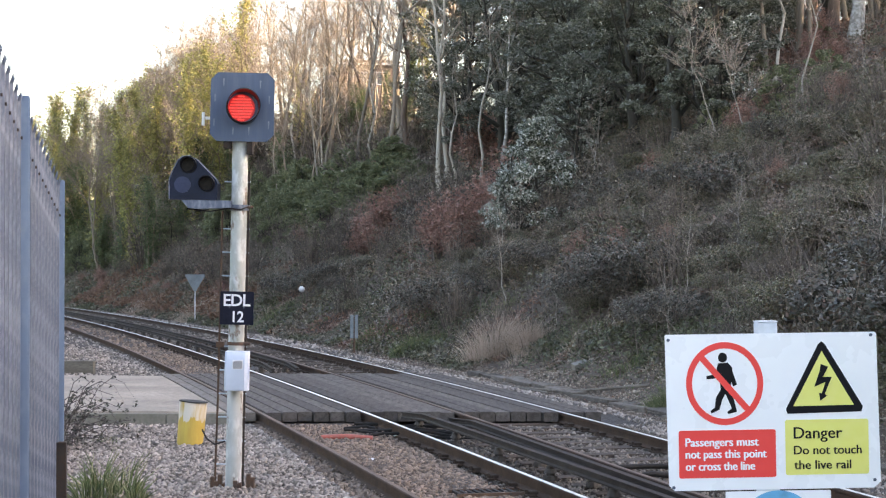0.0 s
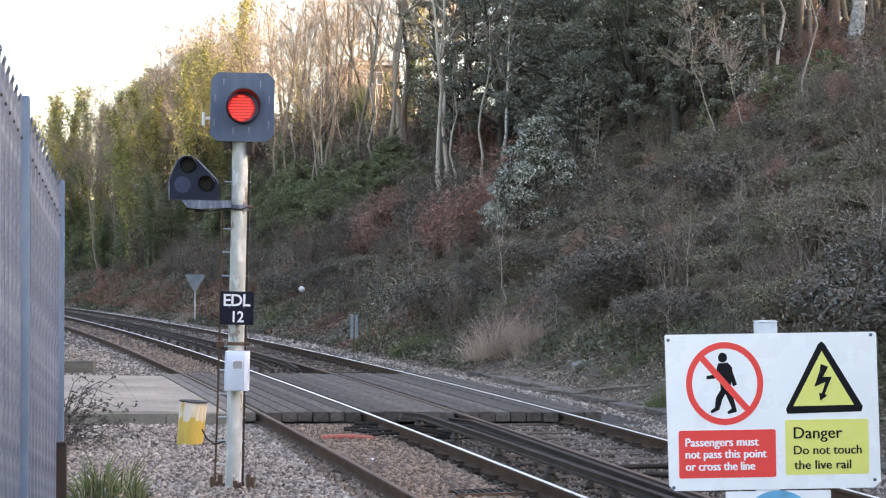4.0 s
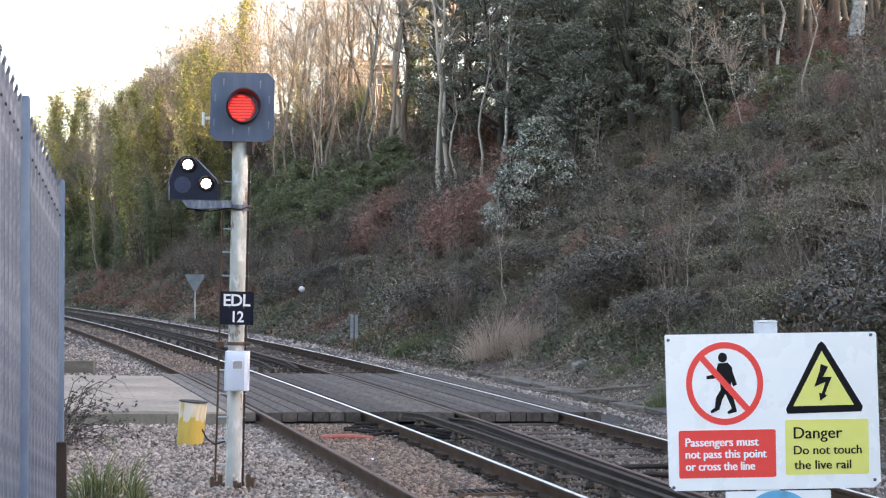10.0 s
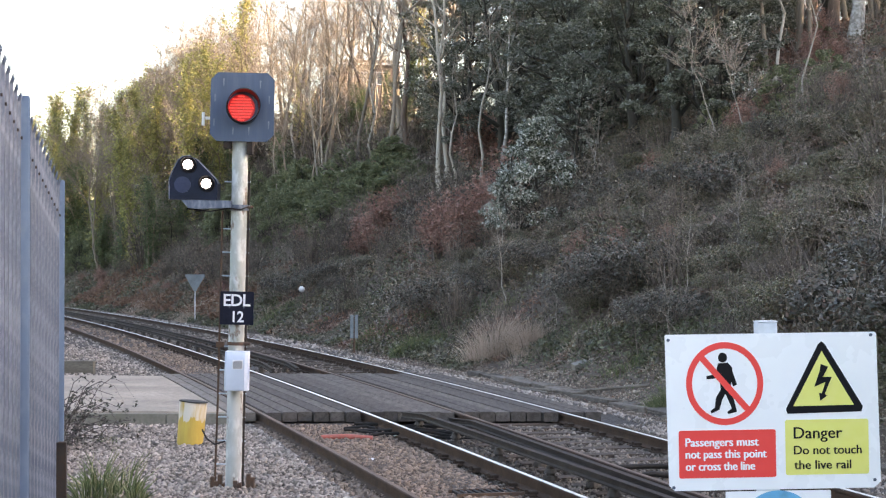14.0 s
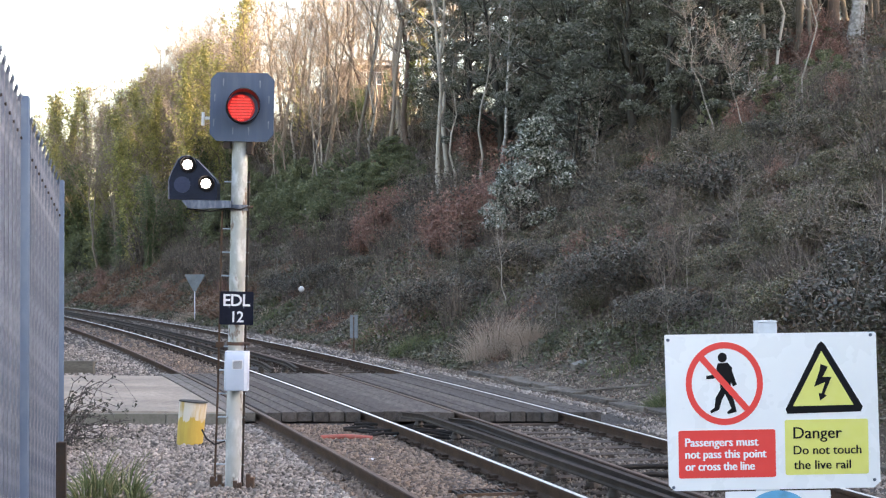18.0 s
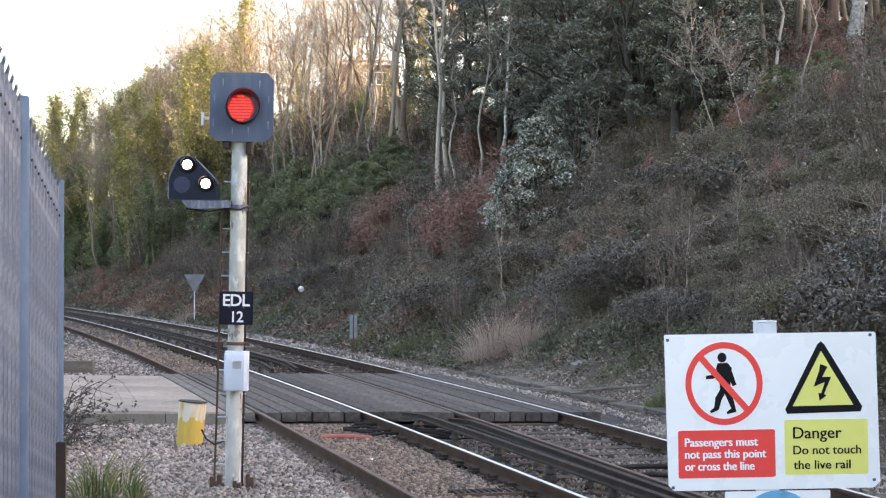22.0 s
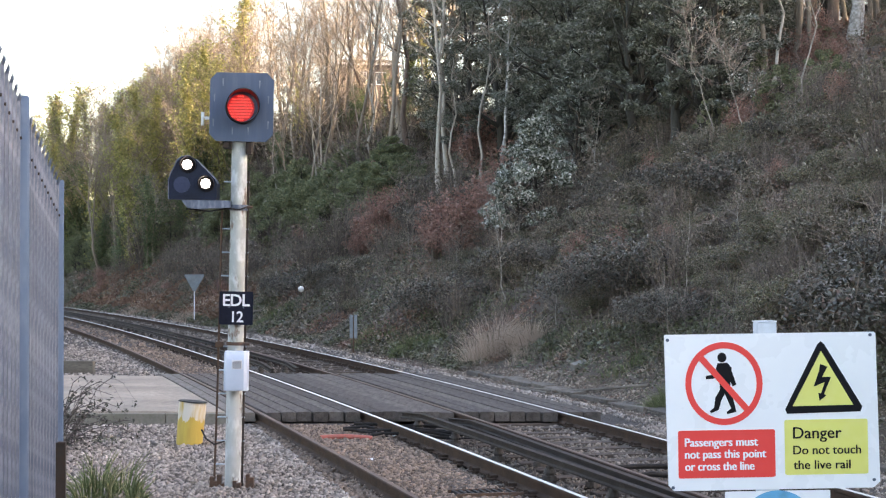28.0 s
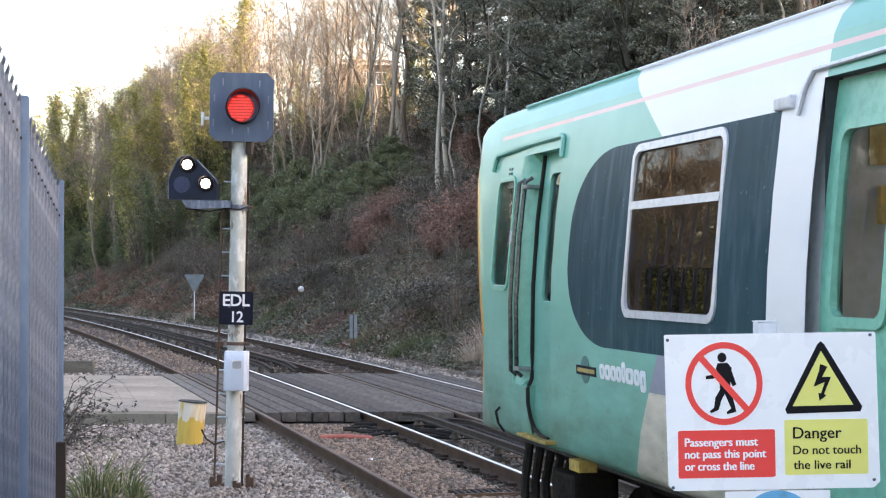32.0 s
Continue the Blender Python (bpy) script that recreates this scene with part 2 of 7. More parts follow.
# Last tone of BRAMBLE and BRAMBLE_GREEN: leaf highlights put into the palette.
BRAMBLE = leafy("bramble_leaves", [(0.05, 0.05, 0.03), (0.09, 0.086, 0.048), (0.155, 0.10, 0.07), (0.12, 0.125, 0.062), (0.30, 0.235, 0.175), (0.52, 0.45, 0.36)], 0.45, 0.15, 0.5,
                [(0.16, (0.085, 0.10, 0.05), 0.44, 0.54), (0.3, (0.24, 0.125, 0.09), 0.55, 0.63), (0.23, (0.19, 0.16, 0.13), 0.56, 0.64)])
BRAMBLE_GREEN = leafy("green_bramble_leaves", [(0.04, 0.043, 0.023), (0.08, 0.084, 0.04), (0.128, 0.13, 0.06), (0.235, 0.225, 0.118), (0.22, 0.125, 0.082), (0.52, 0.50, 0.34)], 0.36, 0.15, 0.55)
BRAMBLE_BLUE = leafy("dark_glossy_bramble_leaves", [(0.026, 0.028, 0.02), (0.05, 0.052, 0.036), (0.08, 0.08, 0.056), (0.17, 0.165, 0.135), (0.15, 0.09, 0.065), (0.30, 0.29, 0.25)], 0.42, 0.08, 0.4)
LEAF_LITTER = leafy("pale_leaf_litter", [(0.30, 0.215, 0.165), (0.42, 0.32, 0.25), (0.20, 0.135, 0.10), (0.58, 0.48, 0.40)], 0.7, 0.1)
RED_LITTER = leafy("red_brown_leaf_litter", [(0.20, 0.105, 0.075), (0.30, 0.165, 0.12), (0.12, 0.07, 0.052)], 0.75, 0.1)
BRACKEN = leafy("dead_bracken", [(0.20, 0.115, 0.075), (0.29, 0.175, 0.115), (0.14, 0.085, 0.06)], 0.8, 0.2)
BIRCH = surface("birch_bark", (0.58, 0.57, 0.54), (0.07, 0.065, 0.06), (0.30, 0.28, 0.25), rough=0.8, scale=4.5, fine=9, grain=(1, 1, 1.6), amount=0.85, bump=0.2)
RUSSET = leafy("russet_dead_leaves", [(0.28, 0.145, 0.115), (0.42, 0.235, 0.185), (0.20, 0.105, 0.085), (0.55, 0.36, 0.28)], 0.6, 0.25)
GRASS = leafy("grass_blades", [(0.095, 0.135, 0.052), (0.17, 0.215, 0.085), (0.36, 0.34, 0.19)], 0.6, 0.2)
STRAW = leafy("dry_grass", [(0.72, 0.58, 0.475), (0.56, 0.43, 0.34), (0.86, 0.74, 0.62)], 0.8, 0.3)


# ---- mesh helpers ----
def thing(name, label, category, m=None, group="", kind=""):
    ob = new(name)
    ob.matrix_basis = m or Matrix()
    return tagged(ob, label, category, group, kind)


def as_mesh(bm, material, smooth=False, name="mesh"):
    me = bpy.data.meshes.new(name)
    bm.normal_update()
    bm.to_mesh(me)
    bm.free()
    for mm in (material if isinstance(material, (list, tuple)) else [material]):
        me.materials.append(mm)
    if smooth:
        me.polygons.foreach_set("use_smooth", [True] * len(me.polygons))
        me.set_sharp_from_angle(angle=radians(40))
    return me


def part(name, bm, material, parent, label="", smooth=False, m=None):
    me = bm if isinstance(bm, bpy.types.Mesh) else as_mesh(bm, material, smooth, name)
    ob = new(name, me)
    ob.parent = parent
    if m:
        ob.matrix_basis = m
    if label:
        ob["label"] = label
    return ob


def solo(name, bm, material, label, category, m=None, kind="", group="", smooth=False):
    me = bm if isinstance(bm, bpy.types.Mesh) else as_mesh(bm, material, smooth, name)
    ob = new(name, me)
    if m:
        ob.matrix_basis = m
    return tagged(ob, label, category, group, kind)


def box(x0, x1, y0, y1, z0, z1, bevel=0.0, bm=None, m=None):
    bm = bm or bmesh.new()
    r = bmesh.ops.create_cube(bm, size=1)
    vs = r["verts"]
    for v in vs:
        v.co = ((x0 + x1) / 2 + v.co.x * (x1 - x0), (y0 + y1) / 2 + v.co.y * (y1 - y0), (z0 + z1) / 2 + v.co.z * (z1 - z0))
    if bevel:
        es = {e for v in vs for e in v.link_edges}
        r = bmesh.ops.bevel(bm, geom=list(es), offset=bevel, segments=2, affect="EDGES", profile=0.6)
        vs = list({v for f in r["faces"] for v in f.verts} | {v for v in vs if v.is_valid})
    if m:
        bmesh.ops.transform(bm, matrix=m, verts=vs)
    return bm


def prism(points, y0, y1, bm=None):
    """Extrude an outline drawn in x, z from y0 (front) to y1."""
    bm = bm or bmesh.new()
    a = [bm.verts.new((x, y0, z)) for x, z in points]
    b = [bm.verts.new((x, y1, z)) for x, z in points]
    n = len(points)
    fs = [bm.faces.new(a), bm.faces.new(b[::-1])]
    for i in range(n):
        fs.append(bm.faces.new((a[(i + 1) % n], a[i], b[i], b[(i + 1) % n])))
    bmesh.ops.recalc_face_normals(bm, faces=fs)
    return bm


def round_rect(x0, x1, z0, z1, r, n=5):
    pts = []
    for cx, cz, a0 in ((x1 - r, z1 - r, 0), (x0 + r, z1 - r, 90), (x0 + r, z0 + r, 180), (x1 - r, z0 + r, 270)):
        for i in range(n + 1):
            a = radians(a0 + 90 * i / n)
            pts.append((cx + r * math.cos(a), cz + r * math.sin(a)))
    return pts


def disc(cx, cz, r, n=28, k=1.0):
    return [(cx + r * math.cos(2 * math.pi * i / n), cz + k * r * math.sin(2 * math.pi * i / n)) for i in range(n)]


def ring(outer, inner, y0, y1, bm=None):
    """A frame between two outlines of equal point count, from y0 to y1."""
    bm = bm or bmesh.new()
    n = len(outer)
    L = [[bm.verts.new((x, y, z)) for x, z in o] for o, y in ((outer, y0), (outer, y1), (inner, y1), (inner, y0))]
    fs = []
    for k in range(4):
        p, q = L[k], L[(k + 1) % 4]
        for i in range(n):
            fs.append(bm.faces.new((p[i], p[(i + 1) % n], q[(i + 1) % n], q[i])))
    bmesh.ops.recalc_face_normals(bm, faces=fs)
    return bm


def tube(points, r, sides=8, bm=None, cap=True):
    bm = bm or bmesh.new()
    pts = [Vector(p) for p in points]
    rs = r if isinstance(r, (list, tuple)) else [r] * len(pts)
    rings, ref = [], None
    for i, p in enumerate(pts):
        d = (pts[min(i + 1, len(pts) - 1)] - pts[max(i - 1, 0)]).normalized()
        if ref is None:
            ref = d.orthogonal().normalized()
        ref = (ref - d * ref.dot(d)).normalized()
        s = d.cross(ref)
        rings.append([bm.verts.new(p + (ref * math.cos(2 * math.pi * k / sides) + s * math.sin(2 * math.pi * k / sides)) * rs[i]) for k in range(sides)])
    for a, b in zip(rings, rings[1:]):
        for k in range(sides):
            bm.faces.new((a[k], a[(k + 1) % sides], b[(k + 1) % sides], b[k]))
    if cap:
        bm.faces.new(rings[0][::-1])
        bm.faces.new(rings[-1])
    return bm


def arrays_mesh(name, verts, faces, material, smooth=False):
    """A mesh from numpy arrays: verts (n, 3), faces (m, 3 or 4)."""
    me = bpy.data.meshes.new(name)
    n, k = faces.shape
    me.vertices.add(len(verts))
    me.vertices.foreach_set("co", verts.astype(np.float32).ravel())
    me.loops.add(n * k)
    me.loops.foreach_set("vertex_index", faces.astype(np.int32).ravel())
    me.polygons.add(n)
    me.polygons.foreach_set("loop_start", np.arange(0, n * k, k, dtype=np.int32))
    if smooth:
        me.polygons.foreach_set("use_smooth", np.ones(n, dtype=bool))
    me.update(calc_edges=True)
    me.materials.append(material)
    return me


def leaf_mesh(name, centres, size, material, rng, up=0.3, narrow=0.55):
    """A small leaf at each centre, pointed at its tip."""
    n = len(centres)
    size = np.broadcast_to(size, (n,)) * rng.uniform(0.6, 1.35, n)
    a = rng.normal(size=(n, 3))
    a[:, 2] *= 0.7
    a /= np.linalg.norm(a, axis=1)[:, None]
    nrm = rng.normal(size=(n, 3)) + np.array([0, 0, up * 3])
    b = np.cross(nrm, a)
    b /= np.linalg.norm(b, axis=1)[:, None] + 1e-9
    c = np.cross(a, b)
    L, W = size[:, None], size[:, None] * narrow
    v = np.stack([centres - a * L / 2 - b * W * 0.4, centres - a * L * 0.35 + b * W * 0.6 + c * W * 0.2, centres + a * L * 0.6], 1)
    f = np.arange(n * 3).reshape(n, 3)
    return arrays_mesh(name, v.reshape(-1, 3), f, material)


def branch_mesh(name, P, R, material, sides=3):
    """Tapered tubes: P (n, k, 3) points, R (n, k) radii."""
    n, k, _ = P.shape
    d = P[:, -1] - P[:, 0]
    d /= np.linalg.norm(d, axis=1)[:, None] + 1e-9
    ref = np.where(np.abs(d[:, 2:3]) < 0.9, np.array([[0, 0, 1.0]]), np.array([[1.0, 0, 0]]))
    u = np.cross(d, ref)
    u /= np.linalg.norm(u, axis=1)[:, None]
    w = np.cross(d, u)
    ang = np.arange(sides) * 2 * np.pi / sides
    off = u[:, None, :] * np.cos(ang)[None, :, None] + w[:, None, :] * np.sin(ang)[None, :, None]
    V = P[:, :, None, :] + off[:, None] * R[:, :, None, None]
    base = (np.arange(n) * k * sides)[:, None, None]
    i, j = np.meshgrid(np.arange(k - 1), np.arange(sides), indexing="ij")
    q = np.stack([i * sides + j, i * sides + (j + 1) % sides, (i + 1) * sides + (j + 1) % sides, (i + 1) * sides + j], -1)
    F = (base[..., None] + q[None]).reshape(-1, 4)
    return arrays_mesh(name, V.reshape(-1, 3), F, material, smooth=sides > 3)


def lettering(text, size, material, parent, name, m, label="", spacing=1.0, width=1.0, bold=0.0):
    """Raised letters in the built-in font, lying in x, z and facing -y."""
    cu = bpy.data.curves.new(name, "FONT")
    cu.body, cu.size, cu.extrude, cu.space_character, cu.offset = text, size, 0.0008, spacing, bold
    cu.resolution_u = 3
    tmp = bpy.data.objects.new(name, cu)
    scene.collection.objects.link(tmp)
    me = bpy.data.meshes.new_from_object(tmp.evaluated_get(bpy.context.evaluated_depsgraph_get()))
    bpy.data.objects.remove(tmp)
    bpy.data.curves.remove(cu)
    me.transform(Matrix.Rotation(radians(90), 4, "X") @ Matrix.Diagonal((width, 1, 1, 1)))
    me.materials.clear()
    me.materials.append(material)
    return part(name, me, None, parent, label, m=m)


# ---- the lie of the land ----
def near_x(y):
    """Centre line of the track beside the signal."""
    return 4.3837 - 0.235165 * y - 0.00060967 * y * y - 9.93e-7 * y ** 3


def near_slope(y):
    return -0.235165 - 0.00121934 * y - 2.979e-6 * y * y


def far_x(y):
    """Centre line of the track under the bank."""
    if np.ndim(y):
        return np.array([far_x(float(v)) for v in y])
    if y < 20:
        return 2.231 - 0.2325 * (y - 20)
    y2 = min(y, 140)
    x = 6.2893 - 0.171794 * y2 - 0.00163293 * y2 ** 2 + 3.81539e-6 * y2 ** 3
    return x - 0.405 * (y - y2)


def far_slope(y):
    return (far_x(y + 0.1) - far_x(y - 0.1)) / 0.2


def across(x, y):
    """Distance to the right of the far track's outer rail."""
    s = far_slope(y)
    return (x - far_x(y)) / math.sqrt(1 + s * s) - 0.7525


PROFILE_U = np.array([-300, -40, -9.5, -8.5, -6.0, 1.0, 2.0, 2.9, 4.0, 14.5, 24.5, 60, 130, 400])
PROFILE_Z = np.array([-0.5, -0.45, -0.4, -0.30, -0.24, -0.24, -0.42, -0.45, -0.15, 6.4, 11.6, 17, 20, 22.0])


def bank_z(u, x, y):
    z = float(np.interp(u, PROFILE_U, PROFILE_Z))
    if u > 2.5:
        k = min(1, (u - 2.5) / 3)
        z += k * (0.45 * noise.noise((x * 0.22, y * 0.22, 3.1)) + 0.16 * noise.noise((x * 0.9, y * 0.9, 7.7)))
    else:
        z += 0.025 * noise.noise((x * 0.8, y * 0.8, 1.3))
    return z


def land(x, y):
    return bank_z(across(x, y), x, y)


def at_u(u, y):
    """The place u metres right of the outer rail, at that depth."""
    s = far_slope(y)
    x = far_x(y) + (u + 0.7525) * math.sqrt(1 + s * s)
    return x, y


# ---- ground, ballast, platform ----
def build_ground():
    ys = np.concatenate([np.arange(-90, 0, 10), np.arange(0, 80, 1.0), np.arange(80, 190, 2.5), np.arange(190, 500, 20), [900, 2500]])
    us = np.concatenate([[-1500, -300, -120, -60, -30, -16, -12], np.arange(-10, 3, 0.7), np.arange(3, 27, 0.6), [28, 31, 35, 40, 48, 60, 80, 110, 160, 260, 500, 1500]])
    V = np.zeros((len(ys), len(us), 3))
    for i, y in enumerate(ys):
        for j, u in enumerate(us):
            x, _ = at_u(u, float(y))
            V[i, j] = (x, y, bank_z(float(u), x, float(y)))
    i, j = np.meshgrid(np.arange(len(ys) - 1), np.arange(len(us) - 1), indexing="ij")
    a = i * len(us) + j
    F = np.stack([a, a + 1, a + len(us) + 1, a + len(us)], -1).reshape(-1, 4)
    solo("ground", arrays_mesh("ground", V.reshape(-1, 3), F, SOIL, True), None, "brown leaf-littered soil of a railway cutting", "ground", kind="structure")
    # the stone bed under both tracks: brown and full round the near one, oily and lower towards the bank
    for name, u0, u1, top, mat, lab in (("ballast_bed", -9.6, -4.5, -0.165, BALLAST, "grey-brown stone ballast"), ("brown_ballast_bed", -4.5, -2.85, -0.165, BALLAST_BROWN, "brown rust-stained stone ballast"), ("oily_ballast_bed", -2.85, 2.25, -0.20, BALLAST_DARK, "dark oily stone ballast")):
        ys = np.arange(-20, 160, 0.6)
        us = np.linspace(u0, u1, 15)
        V = np.zeros((len(ys), len(us), 3))
        for i, y in enumerate(ys):
            for j, u in enumerate(us):
                x, _ = at_u(u, float(y))
                edge = min(1, (u + 9.8) / 0.6, (2.4 - u) / 0.9)
                k = 0.5 if abs(u + 2.85) < 0.01 else 0.0
                V[i, j] = (x, y, -0.42 + (top - (0.02 if k and top > -0.18 else 0) + 0.42) * max(0, edge) + 0.02 * noise.noise((x * 1.5, y * 1.5, 0.3)))
        i, j = np.meshgrid(np.arange(len(ys) - 1), np.arange(len(us) - 1), indexing="ij")
        a = i * len(us) + j
        F = np.stack([a, a + 1, a + len(us) + 1, a + len(us)], -1).reshape(-1, 4)
        solo(name, arrays_mesh(name, V.reshape(-1, 3), F, mat, True), None, lab + " under the track", "ballast", kind="structure")


def rubble(name, spots, mat, label, seed):
    """Many angular stones, each a dented block, as one heap."""
    rng = np.random.default_rng(seed)
    P = np.array(spots)
    n = len(P)
    cube = np.array([(-1, -1, -1), (1, -1, -1), (1, 1, -1), (-1, 1, -1), (-1, -1, 1), (1, -1, 1), (1, 1, 1), (-1, 1, 1)]) * 0.75
    quad = np.array([(0, 3, 2, 1), (4, 5, 6, 7), (0, 1, 5, 4), (1, 2, 6, 5), (2, 3, 7, 6), (3, 0, 4, 7)])
    jit = cube[None] * rng.uniform(0.25, 1.3, (n, 8, 3))
    q = rng.normal(size=(n, 4))
    q /= np.linalg.norm(q, axis=1)[:, None]
    w, x, y, z = q.T
    Rm = np.stack([1 - 2 * (y * y + z * z), 2 * (x * y - w * z), 2 * (x * z + w * y), 2 * (x * y + w * z), 1 - 2 * (x * x + z * z), 2 * (y * z - w * x),
                   2 * (x * z - w * y), 2 * (y * z + w * x), 1 - 2 * (x * x + y * y)], -1).reshape(n, 3, 3)
    V = np.einsum("nij,nkj->nki", Rm, jit * rng.uniform(0.7, 1.3, (n, 1, 3))) * P[:, 3][:, None, None] + P[:, None, :3]
    F = (np.arange(n) * 8)[:, None, None] + quad[None]
    solo(name, arrays_mesh(name, V.reshape(-1, 3), F.reshape(-1, 4), mat), None, label, "gravel", kind="stuff")


def build_stones():
    rng = np.random.default_rng(5)
    light, dark, brown, foot = [], [], [], []
    for n, y0, y1, u0, u1 in ((52000, 14.5, 25, -8.2, -2.9), (15000, 33, 50, -9.4, -2.9), (11000, 50, 95, -9.0, 2.2), (16000, 15, 25, -2.9, 1.6), (5000, 33, 60, -2.9, 2.2), (15000, 17, 44, 1.2, 4.6), (14000, 20, 42, 2.2, 4.4), (6000, 42, 66, 1.6, 4.3)):
        ya, ua = rng.uniform(y0, y1, n), rng.uniform(u0, u1, n)
        for a, b in zip(ya, ua):
            x, _ = at_u(b, a)
            if 24.8 < a < 35.0 and x < 2.55 - 0.26 * (a - 24):
                continue
            z = -0.165 if b < -2.9 else (-0.185 if b < 1.3 else max(land(x, a), -0.42 + 0.22 * min(1, max(0, (2.4 - b) / 0.9))) + 0.01)
            r = (0.009 + 0.026 * rng.uniform() ** 1.6) * (1.0 if a < 27 else 1.35 if a < 50 else 2.2) * (1.0 if b < 2 else rng.choice((0.4, 0.55, 0.8)))
            (foot if b > 1.7 else dark if -2.9 < b < 0.8 else brown if -4.5 < b <= -2.9 else light).append((x, a, z + rng.uniform(-0.014, 0.008), r))
    rubble("bank_foot_stones", foot, STONE_FOOT, "grey-brown rubble along the foot of the bank", 8)
    rubble("ballast_stones", light, STONE, "loose angular grey and brown ballast stones", 5)
    rubble("brown_ballast_stones", brown, STONE_BROWN, "rust-brown ballast stones inside the near track", 7)
    rubble("oily_ballast_stones", dark, STONE_DARK, "dark oily ballast stones between the tracks", 6)


def build_platform():
    bm = bmesh.new()
    prof = [(-14, 0.915), (3.5, 0.915), (12.0, -0.25), (12.0, -0.6), (-14, -0.6)]
    left, right = [], []
    for y, z in prof:
        left.append(bm.verts.new((-6.0, y, z)))
        right.append(bm.verts.new((near_x(y) - 1.62, y, z)))
    for i in range(len(prof)):
        k = (i + 1) % len(prof)
        bm.faces.new((left[i], left[k], right[k], right[i]))
    bm.faces.new(left[::-1])
    bm.faces.new(right)
    bmesh.ops.recalc_face_normals(bm, faces=bm.faces)
    solo("platform", bm, TARMAC, "tarmac station platform ending in a ramp", "platform", kind="structure")


# ---- tracks ----
RAIL_SECTION = [(-0.070, -0.159), (0.070, -0.159), (0.070, -0.147), (0.020, -0.130), (0.010, -0.118), (0.010, -0.050), (0.035, -0.040), (0.036, -0.012), (0.028, -0.003), (0.015, 0.0),
                (-0.015, 0.0), (-0.028, -0.003), (-0.036, -0.012), (-0.035, -0.040), (-0.010, -0.050), (-0.010, -0.118), (-0.020, -0.130), (-0.070, -0.147)]


def sweep(section, fx, fs, off, ys, lift=0.0, droop=0.0):
    bm = bmesh.new()
    rows = []
    for y in ys:
        s = fs(y)
        c = math.sqrt(1 + s * s)
        nx, ny = 1 / c, -s / c
        x = fx(y)
        d = 0.0
        if droop:
            d = max(0, 1 - (y - ys[0]) / 1.2, 1 - (ys[-1] - y) / 1.2) * droop
        rows.append([bm.verts.new((x + nx * (off + a), y + ny * (off + a), b + lift - d)) for a, b in section])
    n = len(section)
    for p, q in zip(rows, rows[1:]):
        for i in range(n):
            bm.faces.new((p[i], p[(i + 1) % n], q[(i + 1) % n], q[i]))
    bm.faces.new(rows[0])
    bm.faces.new(rows[-1][::-1])
    bmesh.ops.recalc_face_normals(bm, faces=bm.faces)
    return bm


def build_track(name, fx, fs, tops, label, buried):
    track = thing(name, label, "railway track", group="running lines")
    ys = [float(v) for v in np.concatenate([np.arange(-16, 80, 1.25), np.arange(80, 171, 3.0)])]
    for off, top in zip((-0.7525, 0.7525), tops):
        bm = sweep(RAIL_SECTION, fx, fs, off, ys)
        for f in bm.faces:
            if f.normal.z > 0.9 and f.calc_center_median().z > -0.02:
                f.material_index = 1
        part("rail", as_mesh(bm, [RAIL_RUST, top], False, "rail"), None, track, "steel rail with rust-brown sides")
    sl = as_mesh(box(-1.3, 1.3, -0.125, 0.125, -0.30, -0.162, 0.012), SLEEPER, name="sleeper")
    bm = box(-0.17, 0.17, -0.075, 0.075, -0.165, -0.140, 0.006)
    for sx in (-1, 1):
        box(sx * 0.085 - 0.045, sx * 0.085 + 0.045, -0.05, 0.05, -0.145, -0.108, 0.012, bm)
        bmesh.ops.create_cone(bm, cap_ends=True, segments=8, radius1=0.022, radius2=0.018, depth=0.05, matrix=Matrix.Translation((sx * 0.145, 0, -0.12)))
    ch = as_mesh(bm, CHAIR_RUST, name="chair")
    y = 8.0
    while y < 80:
        s = fs(y)
        m = Matrix.Translation((fx(y), y, 0)) @ Matrix.Rotation(math.atan(-s), 4, "Z")
        if not 25.4 < y < 34.5:
            part("sleeper", sl, None, track, m=m @ Matrix.Translation((0, 0, -0.03 * buried)))
            if y < 50:
                for off in ((0.7525,) if buried else (-0.7525, 0.7525)):
                    part("rail_chair", ch, None, track, m=m @ Matrix.Translation((off, 0, 0)))
        y += 0.70 / math.sqrt(1 + s * s)
    return track


